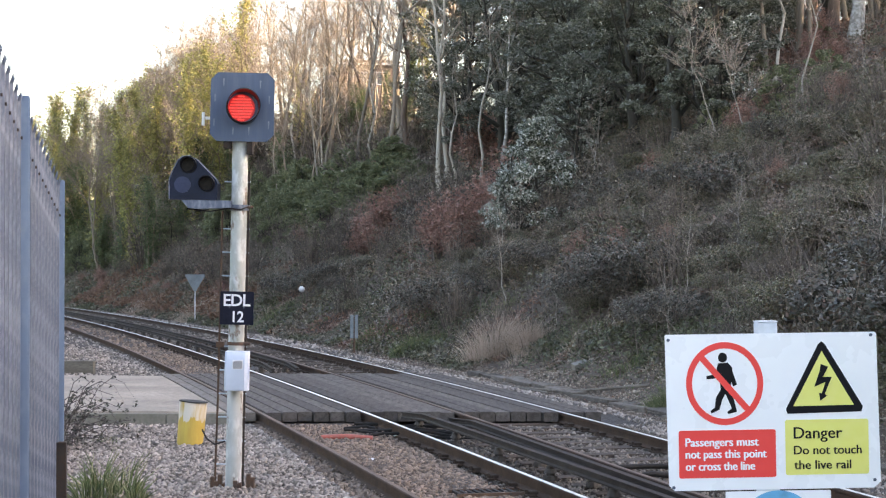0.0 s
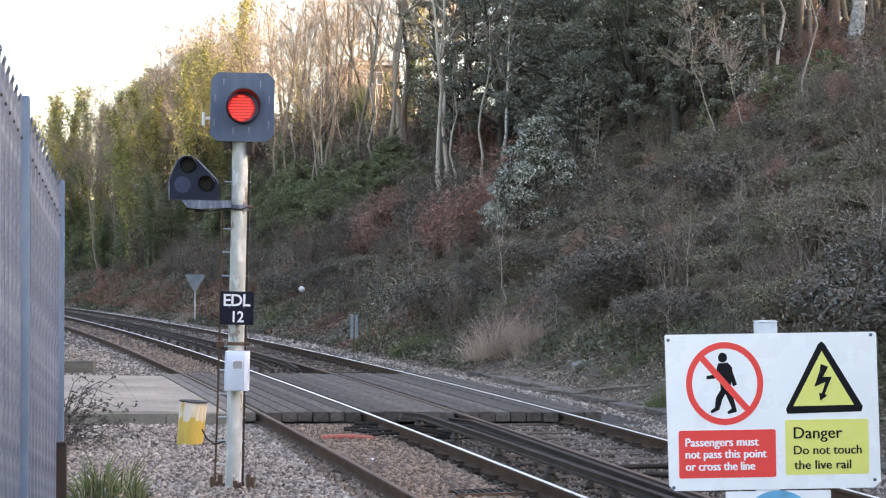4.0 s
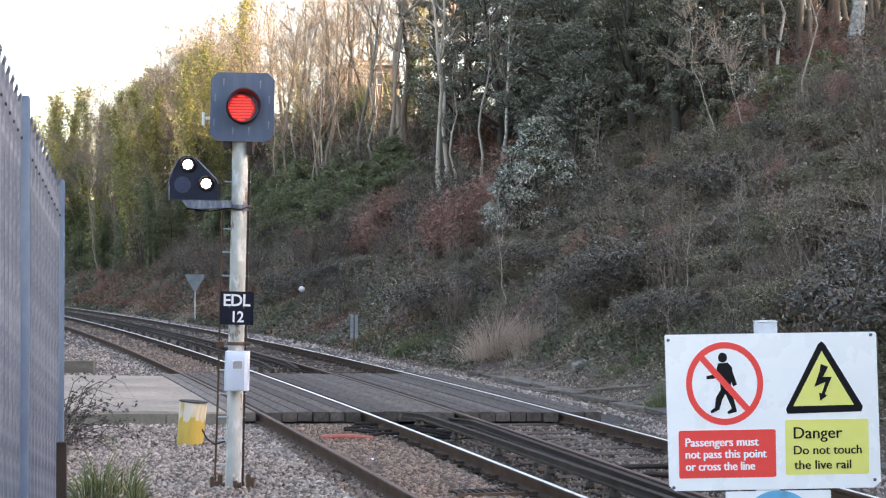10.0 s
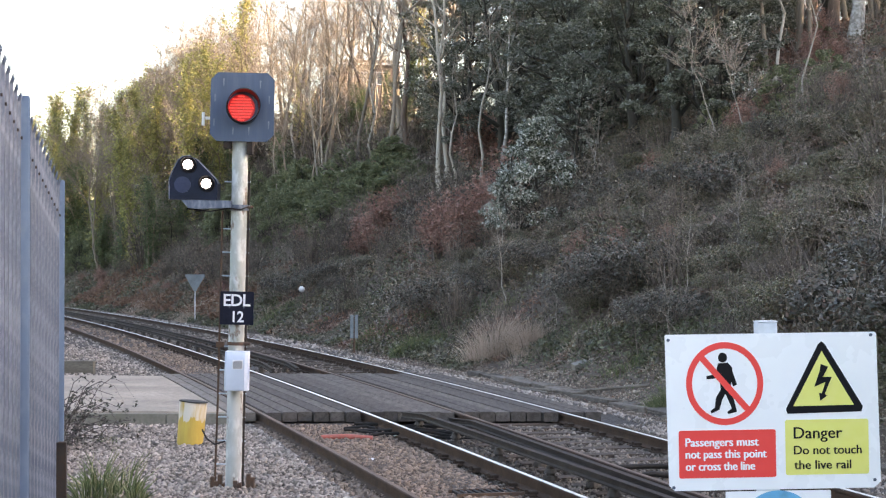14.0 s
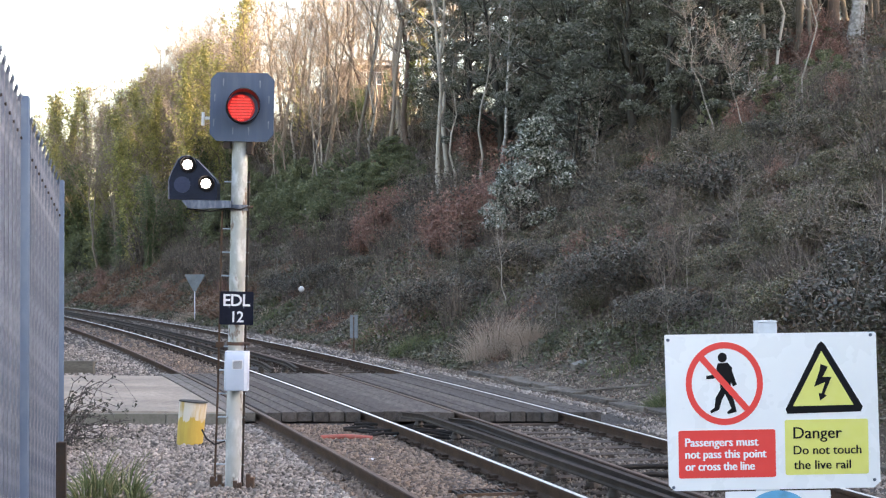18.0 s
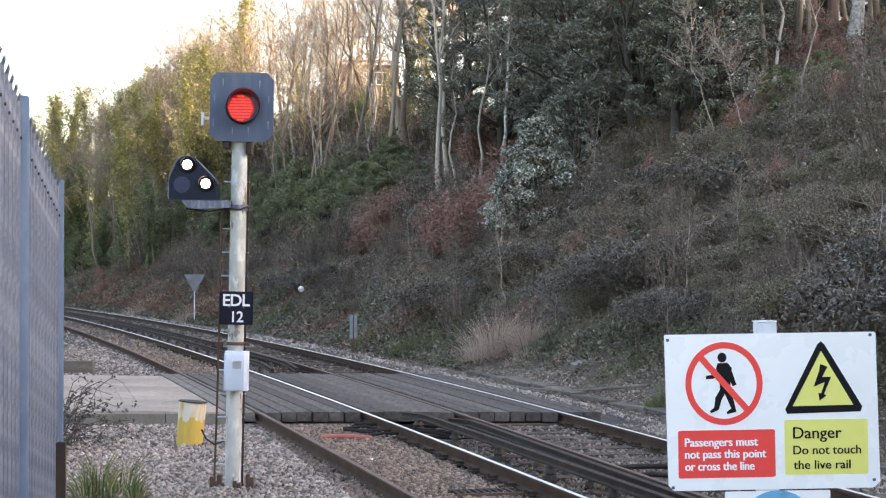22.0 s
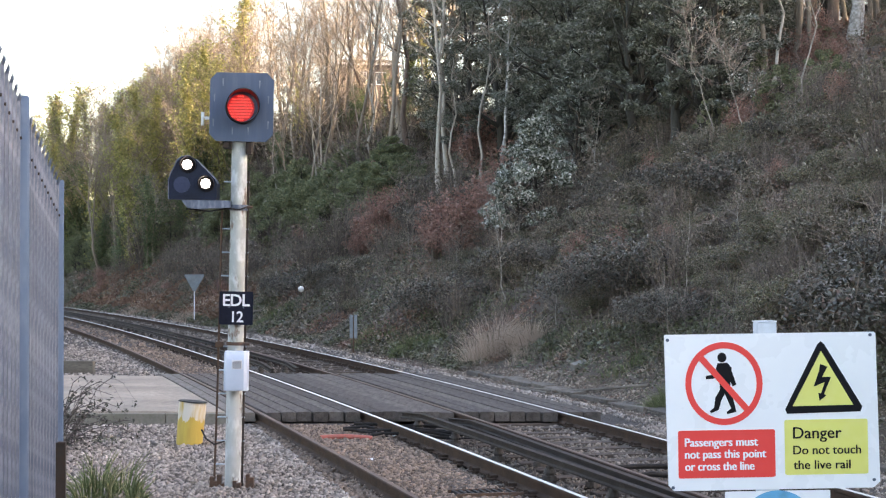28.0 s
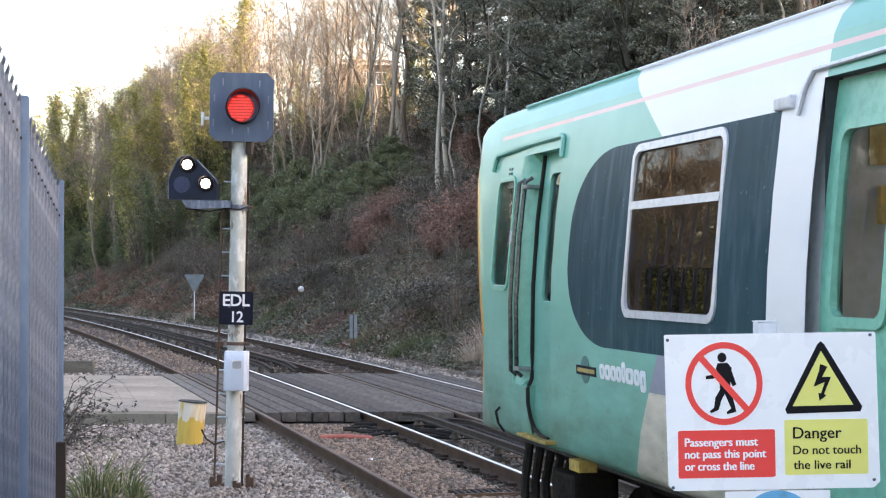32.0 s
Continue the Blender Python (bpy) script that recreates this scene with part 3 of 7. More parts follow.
def build_conductor(fx, fs, off, spans, label):
    sec = [(-0.045, -0.09), (0.045, -0.09), (0.045, -0.075), (0.022, -0.06), (0.022, -0.02), (0.038, -0.012), (0.038, 0.0), (-0.038, 0.0), (-0.038, -0.012), (-0.022, -0.02), (-0.022, -0.06), (-0.045, -0.075)]
    th = thing("conductor_rail", label, "conductor rail", group="conductor rails")
    pot = bmesh.new()
    for r1, r2, z, h in ((0.085, 0.075, -0.14, 0.05), (0.05, 0.05, -0.10, 0.05), (0.075, 0.055, -0.065, 0.04), (0.05, 0.045, -0.03, 0.04)):
        bmesh.ops.create_cone(pot, cap_ends=True, segments=12, radius1=r1, radius2=r2, depth=h, matrix=Matrix.Translation((0, 0, z)))
    pot = as_mesh(pot, INSULATOR, name="insulator")
    for y0, y1 in spans:
        ys = [y0, y0 + 0.4, y0 + 0.8, y0 + 1.2] + [float(v) for v in np.arange(y0 + 2, y1 - 1.3, 1.0)] + [y1 - 1.2, y1 - 0.8, y1 - 0.4, y1]
        part("rail_bar", sweep(sec, fx, fs, off, ys, 0.09, 0.07), COND, th)
        y = y0 + 1.4
        while y < min(y1, 70):
            s = fs(y)
            c = math.sqrt(1 + s * s)
            part("insulator", pot, None, th, m=Matrix.Translation((fx(y) + off / c, y - off * s / c, 0)))
            y += 1.9
    return th


DECK_Y0, DECK_Y1 = 25.1, 34.5


def build_deck():
    deck = thing("timber_crossing", "weathered dark timber boards laid between the rails", "crossing deck")
    rng = random.Random(3)

    def strip(fx, fs, a, b, y0, y1, mat=DECK):
        ys = [y0 + (y1 - y0) * k / 8 for k in range(9)]
        bm = bmesh.new()
        rows = []
        top = 0.004 + rng.uniform(-0.008, 0.008)
        for y in ys:
            s = fs(y)
            c = math.sqrt(1 + s * s)
            # cut straight across the view of the road, not square to the rails
            rows.append([bm.verts.new((fx(y) + off * c, y, z)) for off, z in ((a, -0.135), (a, top - 0.008), (a + 0.008, top), (b - 0.008, top), (b, top - 0.008), (b, -0.135))])
        for p, q in zip(rows, rows[1:]):
            for i in range(6):
                bm.faces.new((p[i], p[(i + 1) % 6], q[(i + 1) % 6], q[i]))
        bm.faces.new(rows[0])
        bm.faces.new(rows[-1][::-1])
        bmesh.ops.recalc_face_normals(bm, faces=bm.faces)
        part("board", bm, mat, deck)

    def bay(fx, fs, a, b, n, mat=DECK):
        w = (b - a) / n
        for i in range(n):
            j = rng.uniform(-0.05, 0.05)
            strip(fx, fs, a + i * w + 0.011, a + (i + 1) * w - 0.011, DECK_Y0 + j, DECK_Y1 + rng.uniform(-0.1, 0.1), mat)

    bay(near_x, near_slope, -1.21, -0.81, 2, DECK_PALE)
    bay(near_x, near_slope, -0.68, 0.68, 6)
    bay(far_x, far_slope, -0.68, 0.68, 6)
    bay(far_x, far_slope, 0.81, 1.30, 2)
    # between the tracks, where the gap widens a little with distance
    n = 6
    for i in range(n):
        def fx(y, i=i):
            l = near_x(y) + 0.82 * math.sqrt(1 + near_slope(y) ** 2)
            r = far_x(y) - 0.82 * math.sqrt(1 + far_slope(y) ** 2)
            return l + (r - l) * (i + 0.5) / n
        strip(fx, lambda y: 0.0, -0.112, 0.112, DECK_Y0 + rng.uniform(-0.04, 0.04), DECK_Y1 + rng.uniform(-0.1, 0.1))
    # concrete approach
    bm = bmesh.new()
    rows = []
    for y in (DECK_Y0, 28.0, 31.0, 33.8):
        c = math.sqrt(1 + near_slope(y) ** 2)
        r = near_x(y) - 1.23 * c
        rows.append([bm.verts.new((x, y, z)) for x, z in ((-14, -0.4), (-14, 0.01), (-9, 0.02), (r - 0.9, 0.012), (r, 0.0), (r, -0.4))])
    for p, q in zip(rows, rows[1:]):
        for i in range(5):
            bm.faces.new((p[i], p[i + 1], q[i + 1], q[i]))
    bm.faces.new(rows[0])
    bm.faces.new(rows[-1][::-1])
    bmesh.ops.recalc_face_normals(bm, faces=bm.faces)
    bmesh.ops.bevel(bm, geom=[e for e in bm.edges if e.is_manifold and e.calc_face_angle(0) > 1.0], offset=0.015, segments=2, affect="EDGES")
    solo("approach_slab", bm, CONCRETE, "pale concrete slab leading to the timber crossing", "pavement", kind="structure")
    kerb = thing("kerb", "weathered grey concrete edging of the slab", "kerb", kind="structure")
    x = -8.6
    while x < near_x(25.1) - 1.5:
        part("kerb_stone", box(x + 0.006, x + 0.9, DECK_Y0 - 0.16, DECK_Y0 - 0.01, -0.3, -0.004, 0.012), CONC_GREY, kerb)
        x += 0.906


# ---- signal ----
def build_signal():
    S = 0.00583                  # metres to a drawing unit
    sig = thing("railway_signal", "pale flaking signal post with a lit red lamp and shunting signal", "railway signal", pose(-2.18, 17.63, -0.184, 0, 1.15, 0))

    def X(x, y=560):             # drawing units to the post's own metres, along the leaning axis
        return (x - 410.5 - (870 - y) * 0.0201) * S

    def Z(y):
        return (870 - y) * S

    part("post", tube([(0, 0, -0.3), (0, 0, Z(250))], 0.082, 20), POST_PAINT, sig, "galvanised tube with flaking grey paint", True)
    part("clamp_band", tube([(0, 0, Z(612)), (0, 0, Z(606))], 0.096, 20), RUST, sig, "rusty steel band", True)
    part("clamp_band", tube([(0, 0, Z(372)), (0, 0, Z(362))], 0.098, 20), GALV, sig, "", True)
    for y in (366, 609):
        part("clamp_bolt", tube([(0.09, -0.03, Z(y)), (0.15, -0.03, Z(y))], 0.014, 8), RUST, sig)
    # main head
    x0, x1 = X(372, 190), X(485, 190)
    bb = part("backboard", prism(round_rect(x0, x1, Z(250), Z(128), 0.072, 1), -0.13, -0.105), BOARD, sig, "slate-blue square board with rounded corners")
    for bx, by in ((395, 140), (460, 143), (380, 168), (476, 170), (379, 212), (476, 215), (413, 226), (441, 226)):
        part("bolt", prism(disc(X(bx, 190), Z(by), 0.009, 8), -0.136, -0.128), GALV, bb)
        part("paint_streak", prism([(X(bx, 190) - 0.004, Z(by) - 0.07), (X(bx, 190) + 0.004, Z(by) - 0.07), (X(bx, 190) + 0.007, Z(by) - 0.008), (X(bx, 190) - 0.007, Z(by) - 0.008)], -0.1312, -0.1295), STREAK, bb, "pale run-off streak under a bolt")
    cx, cz = X(429, 190), Z(190)
    part("lamp_case", box(cx - 0.2, cx + 0.2, -0.105, 0.22, cz - 0.24, cz + 0.24, 0.02), BLACK, sig)
    # the hood looks a little to the right of the eye
    hood = part("lamp_hood", bmesh.new(), RED_HOOD, sig, "round hood tinted by the red lamp", m=Matrix.Translation((cx, -0.13, cz)) @ Matrix.Rotation(radians(11), 4, "Z") @ Matrix.Rotation(radians(-3), 4, "X"))
    bm = bmesh.new()
    n = 36
    rows = []
    for k, (r, dy) in enumerate(((0.172, 0.0), (0.172, 1.0), (0.163, 1.0), (0.163, 0.0))):
        row = []
        for i in range(n):
            a = 2 * math.pi * i / n
            reach = 0.10 + 0.13 * (0.5 + 0.5 * math.sin(a))
            row.append(bm.verts.new((r * math.cos(a), -reach * dy, r * math.sin(a))))
        rows.append(row)
    for k in range(3):
        for i in range(n):
            f = bm.faces.new((rows[k][i], rows[k][(i + 1) % n], rows[k + 1][(i + 1) % n], rows[k + 1][i]))
            f.material_index = 0 if k == 2 else 1
    bmesh.ops.recalc_face_normals(bm, faces=bm.faces)
    hood.data.materials.append(BLACK)
    bm.to_mesh(hood.data)
    bm.free()
    part("lens", prism(disc(cx - 0.012, cz - 0.006, 0.142, 36), -0.142, -0.131), LENS_RED, sig, "glowing red round lens")
    leds = as_mesh(prism(disc(0, 0, 0.0102, 8), -0.006, 0.0), LED_RED, name="led")
    i = 0
    for r in range(-4, 5):
        for c in range(-6, 7):
            px, pz = (c + 0.5 * (r % 2)) * 0.0235, r * 0.030
            if math.hypot(px, pz) < 0.128:
                part("led", leds, None, sig, "glowing red lamp point", m=Matrix.Translation((cx - 0.012 + px, -0.143, cz - 0.006 + pz)))
    part("bracket", box(X(395, 255), X(407, 255), -0.11, 0.05, Z(262), Z(248), 0.004), OLD_RUST, sig)
    part("bracket", box(X(436, 255), X(446, 255), -0.11, 0.05, Z(272), Z(248), 0.004), OLD_RUST, sig)
    part("sighting_arm", box(X(361, 205), X(372, 205), -0.06, -0.02, Z(211), Z(206), 0.003), GALV_PALE, sig)
    part("sighting_arm", box(X(355, 205), X(360, 205), -0.06, -0.02, Z(222), Z(198), 0.004), GALV_PALE, sig)
    # shunting signal on its arm
    arm = [(X(321, 362), Z(355.5)), (X(409, 362), Z(355.5)), (X(409, 362), Z(368)), (X(355, 362), Z(371)), (X(334, 362), Z(370))]
    part("side_arm", prism(arm, -0.16, 0.0), GALV, sig, "grey steel bracket")
    out = [(301, 355), (300, 322), (304, 309), (316, 285), (323, 279), (337, 278), (347, 283), (382, 318), (386, 326), (386, 355)]
    body = part("shunt_box", prism([(X(a, 320), Z(b)) for a, b in out], -0.17, 0.06), NAVY, sig, "dark blue cut-corner lamp box")
    part("edge_trim", tube([(X(a, 320), -0.172, Z(b)) for a, b in out[:6]], 0.006, 6), GALV, body)
    part("blank_disc", prism(disc(X(324, 320), Z(329), 0.085, 24), -0.176, -0.170), BLANK_BLUE, body, "dull blue blank lamp position")
    for lx, ly in ((334.5, 293.5), (367.5, 326.5)):
        ax, azz = X(lx, 320), Z(ly)
        bm = bmesh.new()
        rows = []
        for r, dy in ((0.083, 0.0), (0.083, 1.0), (0.074, 1.0), (0.074, 0.0)):
            rows.append([bm.verts.new((ax + r * math.cos(2 * math.pi * i / 28), -0.17 - dy * (0.07 + 0.05 * math.sin(2 * math.pi * i / 28)), azz + r * math.sin(2 * math.pi * i / 28))) for i in range(28)])
        for k in range(3):
            for i in range(28):
                bm.faces.new((rows[k][i], rows[k][(i + 1) % 28], rows[k + 1][(i + 1) % 28], rows[k + 1][i]))
        bmesh.ops.recalc_face_normals(bm, faces=bm.faces)
        part("shunt_hood", bm, BLACK, sig, "short black lamp hood", True)
        # a drum lens: dark on one face, a lit cluster on the other; it turns over when the signal clears
        drum = part("lens_drum", prism(disc(0, 0, 0.066, 24), -0.012, 0.012), DARK_LENS, sig, "round lamp lens", m=Matrix.Translation((ax - 0.006, -0.185, azz)))
        cl = bmesh.new()
        for k in range(9):
            a = 2 * math.pi * k / 8
            rr = 0.037 if k < 8 else 0.0
            prism(disc(rr * math.cos(a), rr * math.sin(a), 0.0165 if k < 8 else 0.03, 12), 0.0122 + 0.0004 * (k % 3), 0.0145 + 0.0004 * (k % 3), cl)
        part("lamp_cluster", cl, LED_WHITE, drum, "white lamp points")
        SHUNT_LENSES.append((drum, (ax - 0.006, -0.185, azz)))
    # number plate
    pl = part("number_plate", prism(round_rect(X(389.5, 545), X(449, 545), Z(575), Z(516), 0.012), -0.12, -0.108), PLATE_NAVY, sig, "dark navy plate with white lettering")
    lettering("EDL", 0.172, WHITE, pl, "lettering", Matrix.Translation((X(394, 545), -0.1205, Z(541.5))), width=1.0, bold=0.003, spacing=0.92)
    lettering("12", 0.158, WHITE, pl, "lettering", Matrix.Translation((X(407.5, 545), -0.1205, Z(570))), width=0.95, bold=0.0025, spacing=0.95)
    for bx in (406.5, 432):
        part("screw", prism(disc(X(bx, 545), Z(544.5), 0.006, 8), -0.124, -0.119), GALV, pl)
    # telephone box on the post
    sec = [(-0.09, Z(691)), (-0.26, Z(690)), (-0.275, Z(680)), (-0.285, Z(655)), (-0.27, Z(628)), (-0.25, Z(622)), (-0.09, Z(621))]
    bm = bmesh.new()
    cols = []
    for xx, k in ((X(400.5, 655), 0.9), (X(404, 655), 1.0), (X(436, 655), 1.0), (X(441.5, 655), 0.88)):
        cols.append([bm.verts.new((xx, y * k, z)) for y, z in sec])
    for p, q in zip(cols, cols[1:]):
        for i in range(len(sec)):
            k = (i + 1) % len(sec)
            bm.faces.new((p[i], p[k], q[k], q[i]))
    bm.faces.new(cols[0][::-1])
    bm.faces.new(cols[-1])
    bmesh.ops.recalc_face_normals(bm, faces=bm.faces)
    ph = part("telephone_case", bm, BOXGREY, sig, "pale blue-grey plastic telephone box", True)
    hatch = part("hatched_label", prism(round_rect(X(415, 655), X(433, 655), Z(652), Z(636), 0.004), -0.292, -0.276), WHITE, ph, "white label with diagonal black stripes")
    la, lb, lo, hi = X(416, 655), X(432, 655), Z(651), Z(637)
    for k in range(-2, 5):
        a = la + k * 0.0235
        pts = []
        for px, pz in ((a, lo), (a + 0.011, lo), (a + 0.011 + 0.07, hi), (a + 0.07, hi)):
            q = min(max(px, la), lb)
            pts.append((q, pz + (q - px) * (hi - lo) / 0.07))
        if pts[1][0] - pts[0][0] + pts[2][0] - pts[3][0] > 0.004:
            part("stripe", prism(pts, -0.294, -0.29), BLACK, hatch)
    # ladder behind the post
    lad = part("ladder", tube([(X(388, 400) , 0.11, Z(372)), (X(381, 700), 0.11, Z(700)), (X(375, 870), 0.11, -0.12)], 0.0115, 8), RUST, sig, "thin rusty ladder", True)
    part("ladder_stile", tube([(0.086, 0.11, Z(300)), (0.086, 0.11, -0.12)], 0.011, 8), OLD_RUST, sig, "", True)
    k = 0
    for y in [320 + 42.2 * i for i in range(13)]:
        xl = X(392 - (y - 320) * 0.031, y)
        part("ladder_rung", tube([(xl, 0.11, Z(y)), (0.10, 0.11, Z(y))], 0.008, 6), GALV_PALE, sig)
    part("ladder_clip", box(X(378, 610), X(392, 610), 0.07, 0.15, Z(617), Z(607), 0.004), RUST, sig)
    # stubs round the base
    for bx, h in ((373, 26), (379, 18), (386, 30), (437, 32), (444, 26), (394, 14), (416, 22), (423, 18)):
        part("base_stub", box(X(bx, 860) - 0.02, X(bx, 860) + 0.022, -0.10 if bx in (416, 423) else 0.0, 0.0 if bx in (416, 423) else 0.09, -0.15, h * S - 0.02, 0.006), RUST, sig, "rusty steel stub")
    part("cable", tube([(-0.10, 0.05, 0.50), (-0.2, 0.0, 0.47), (-0.3, 0.1, 0.52), (-0.36, 0.2, 0.6)], 0.009, 6), RUBBER, sig)
    part("cable", tube([(X(330, 372), -0.1, Z(371)), (X(372, 375), -0.12, Z(375)), (X(405, 370), -0.13, Z(369)), (X(425, 372), -0.11, Z(371)), (X(438, 366), -0.05, Z(365))], 0.008, 6), RUBBER, sig)
    return sig


# ---- platform-end notice ----
def build_sign():
    S = 0.00162
    sg = thing("warning_sign", "white platform-end warning board with red and yellow panels", "sign", pose(1366 * S - 784 * S, 4.86, 2.09 - (727 - 480) * S, 0, -0.85, 1.5))

    def X(x):
        return (x - 1366) * S

    def Z(y):
        return (727.5 - y) * S

    bp = [(X(1177), Z(592)), (X(1179), Z(590.5)), (X(1550), Z(590.5)), (X(1553), Z(594)), (X(1557), Z(855)), (X(1545), Z(866)), (X(1191), Z(866)), (X(1181), Z(857))]
    bd = part("board", prism(bp[::-1], -0.002, 0.002), SIGN_WHITE, sg, "white enamelled board")
    y0, y1 = -0.0032, -0.002
    part("prohibition_ring", ring(disc(X(1282), Z(678), 68.5 * S, 48, 1.07), disc(X(1282), Z(678), 58 * S, 48, 1.07), y0, y1), SIGN_RED, bd, "red prohibition ring")
    a, b = radians(-47), 5.5 * S
    dx, dz = 61 * S * math.cos(a), 65 * S * math.sin(a)
    nx, nz = -math.sin(a) * b, math.cos(a) * b
    part("prohibition_bar", prism([(X(1282) - dx - nx, Z(678) - dz - nz), (X(1282) + dx - nx, Z(678) + dz - nz), (X(1282) + dx + nx, Z(678) + dz + nz), (X(1282) - dx + nx, Z(678) - dz + nz)], -0.0044, -0.002), SIGN_RED, bd)
    # plain black pictogram: a disc and tapered bars
    y2 = -0.0030
    pict = bmesh.new()
    prism(disc(X(1279), Z(632), 8 * S, 20, 1.1), y2, y1, pict)
    for k, pts in enumerate((((1271, 642), (1288, 641), (1296, 650), (1294, 672), (1292, 690), (1275, 690), (1273, 665), (1268, 652)),
                  ((1288, 645), (1296, 656), (1304, 680), (1297, 683), (1288, 662)),
                  ((1271, 652), (1276, 662), (1264, 669), (1250, 670), (1250, 664), (1262, 662)),
                  ((1275, 688), (1286, 690), (1277, 707), (1272, 724), (1258, 730), (1256, 726), (1264, 720), (1266, 703)),
                  ((1280, 690), (1292, 688), (1298, 706), (1303, 728), (1287, 732), (1286, 728), (1294, 722), (1288, 707)))):
        prism([(X(p), Z(q)) for p, q in pts], y2 - 0.00012 * (k + 1), y1, pict)
    part("pictogram", pict, BLACK, bd, "plain black pictogram of a disc and bars")
    tri_o = [(1455, 606), (1461, 611), (1527, 722), (1524, 731), (1393, 733), (1390, 725), (1449, 611)]
    part("hazard_triangle", prism([(X(p), Z(q)) for p, q in tri_o], y0, y1), BLACK, bd, "black-edged yellow hazard triangle")
    part("hazard_face", prism([(X(p), Z(q)) for p, q in ((1455, 623), (1511, 719), (1403, 720))], -0.0042, -0.003), SIGN_YEL, bd)
    bolt = [(1453, 646), (1466, 651), (1456, 669), (1472, 669), (1459, 699), (1463, 702), (1451, 711), (1449, 697), (1454, 698), (1461, 678), (1441, 686), (1451, 658)]
    part("hazard_bolt", prism([(X(p), Z(q)) for p, q in bolt], -0.0054, -0.004), BLACK, bd)
    rp = part("red_panel", prism(round_rect(X(1199), X(1371), Z(844), Z(760), 0.006), y0, y1), SIGN_RED, bd, "red panel with white words")
    yp = part("yellow_panel", prism(round_rect(X(1388), X(1536), Z(841), Z(744), 0.006), y0, y1), SIGN_YEL, bd, "yellow panel with black words")
    for txt, y, w in (("Passengers must", 788, 129), ("not pass this point", 809, 143), ("or cross the line", 830.5, 122)):
        o = lettering(txt, 0.0345, SIGN_WHITE, rp, "lettering", Matrix.Translation((X(1211), -0.0040, Z(y))), width=0.8)
        fit_width(o, w * S)
        embolden(o, 0.0011)
    for txt, y, w, sz in (("Danger", 777, 86, 0.0475), ("Do not touch", 805, 120, 0.036), ("the live rail", 831, 101, 0.036)):
        o = lettering(txt, sz, BLACK, yp, "lettering", Matrix.Translation((X(1403), -0.0040, Z(y))), width=0.8)
        fit_width(o, w * S)
        embolden(o, 0.0004)
    for p, q in ((1183, 600), (1543, 596), (1189, 860), (1546, 852)):
        part("screw", prism(disc(X(p), Z(q), 0.0048, 10), -0.0045, -0.002), GALV, bd)
    part("post", box(X(1344), X(1379), 0.006, 0.072, -1.42, Z(571), 0.006), POST_WHITE, sg, "pale grey painted square post")
    part("post_cap", box(X(1343.5), X(1379.5), 0.005, 0.073, Z(571), Z(569), 0.001), WHITE, sg)
    lb = part("lower_board", prism(round_rect(X(1281), X(1468), -0.5, Z(869), 0.004), 0.001, 0.004), SIGN_WHITE, sg, "white notice with a blue disc")
    part("blue_disc", prism(disc(X(1374), Z(938), 70 * S, 40), -0.001, 0.0008), SIGN_BLUE, lb)
    return sg


def embolden(o, d):
    """Widen the strokes: the same letters again, a hair to each side and a hair prouder."""
    bm = bmesh.new()
    for dx, dy in ((0, 0), (d, -0.0002), (-d, -0.0003), (d / 2, -0.0004)):
        old = set(bm.verts)
        bm.from_mesh(o.data)
        bmesh.ops.translate(bm, vec=(dx, dy, 0), verts=[v for v in bm.verts if v not in old])
    bm.to_mesh(o.data)
    bm.free()


def fit_width(o, w):
    xs = [v.co.x for v in o.data.vertices]
    k = w / (max(xs) - min(xs))
    lo = min(xs)
    for v in o.data.vertices:
        v.co.x = (v.co.x - lo) * k


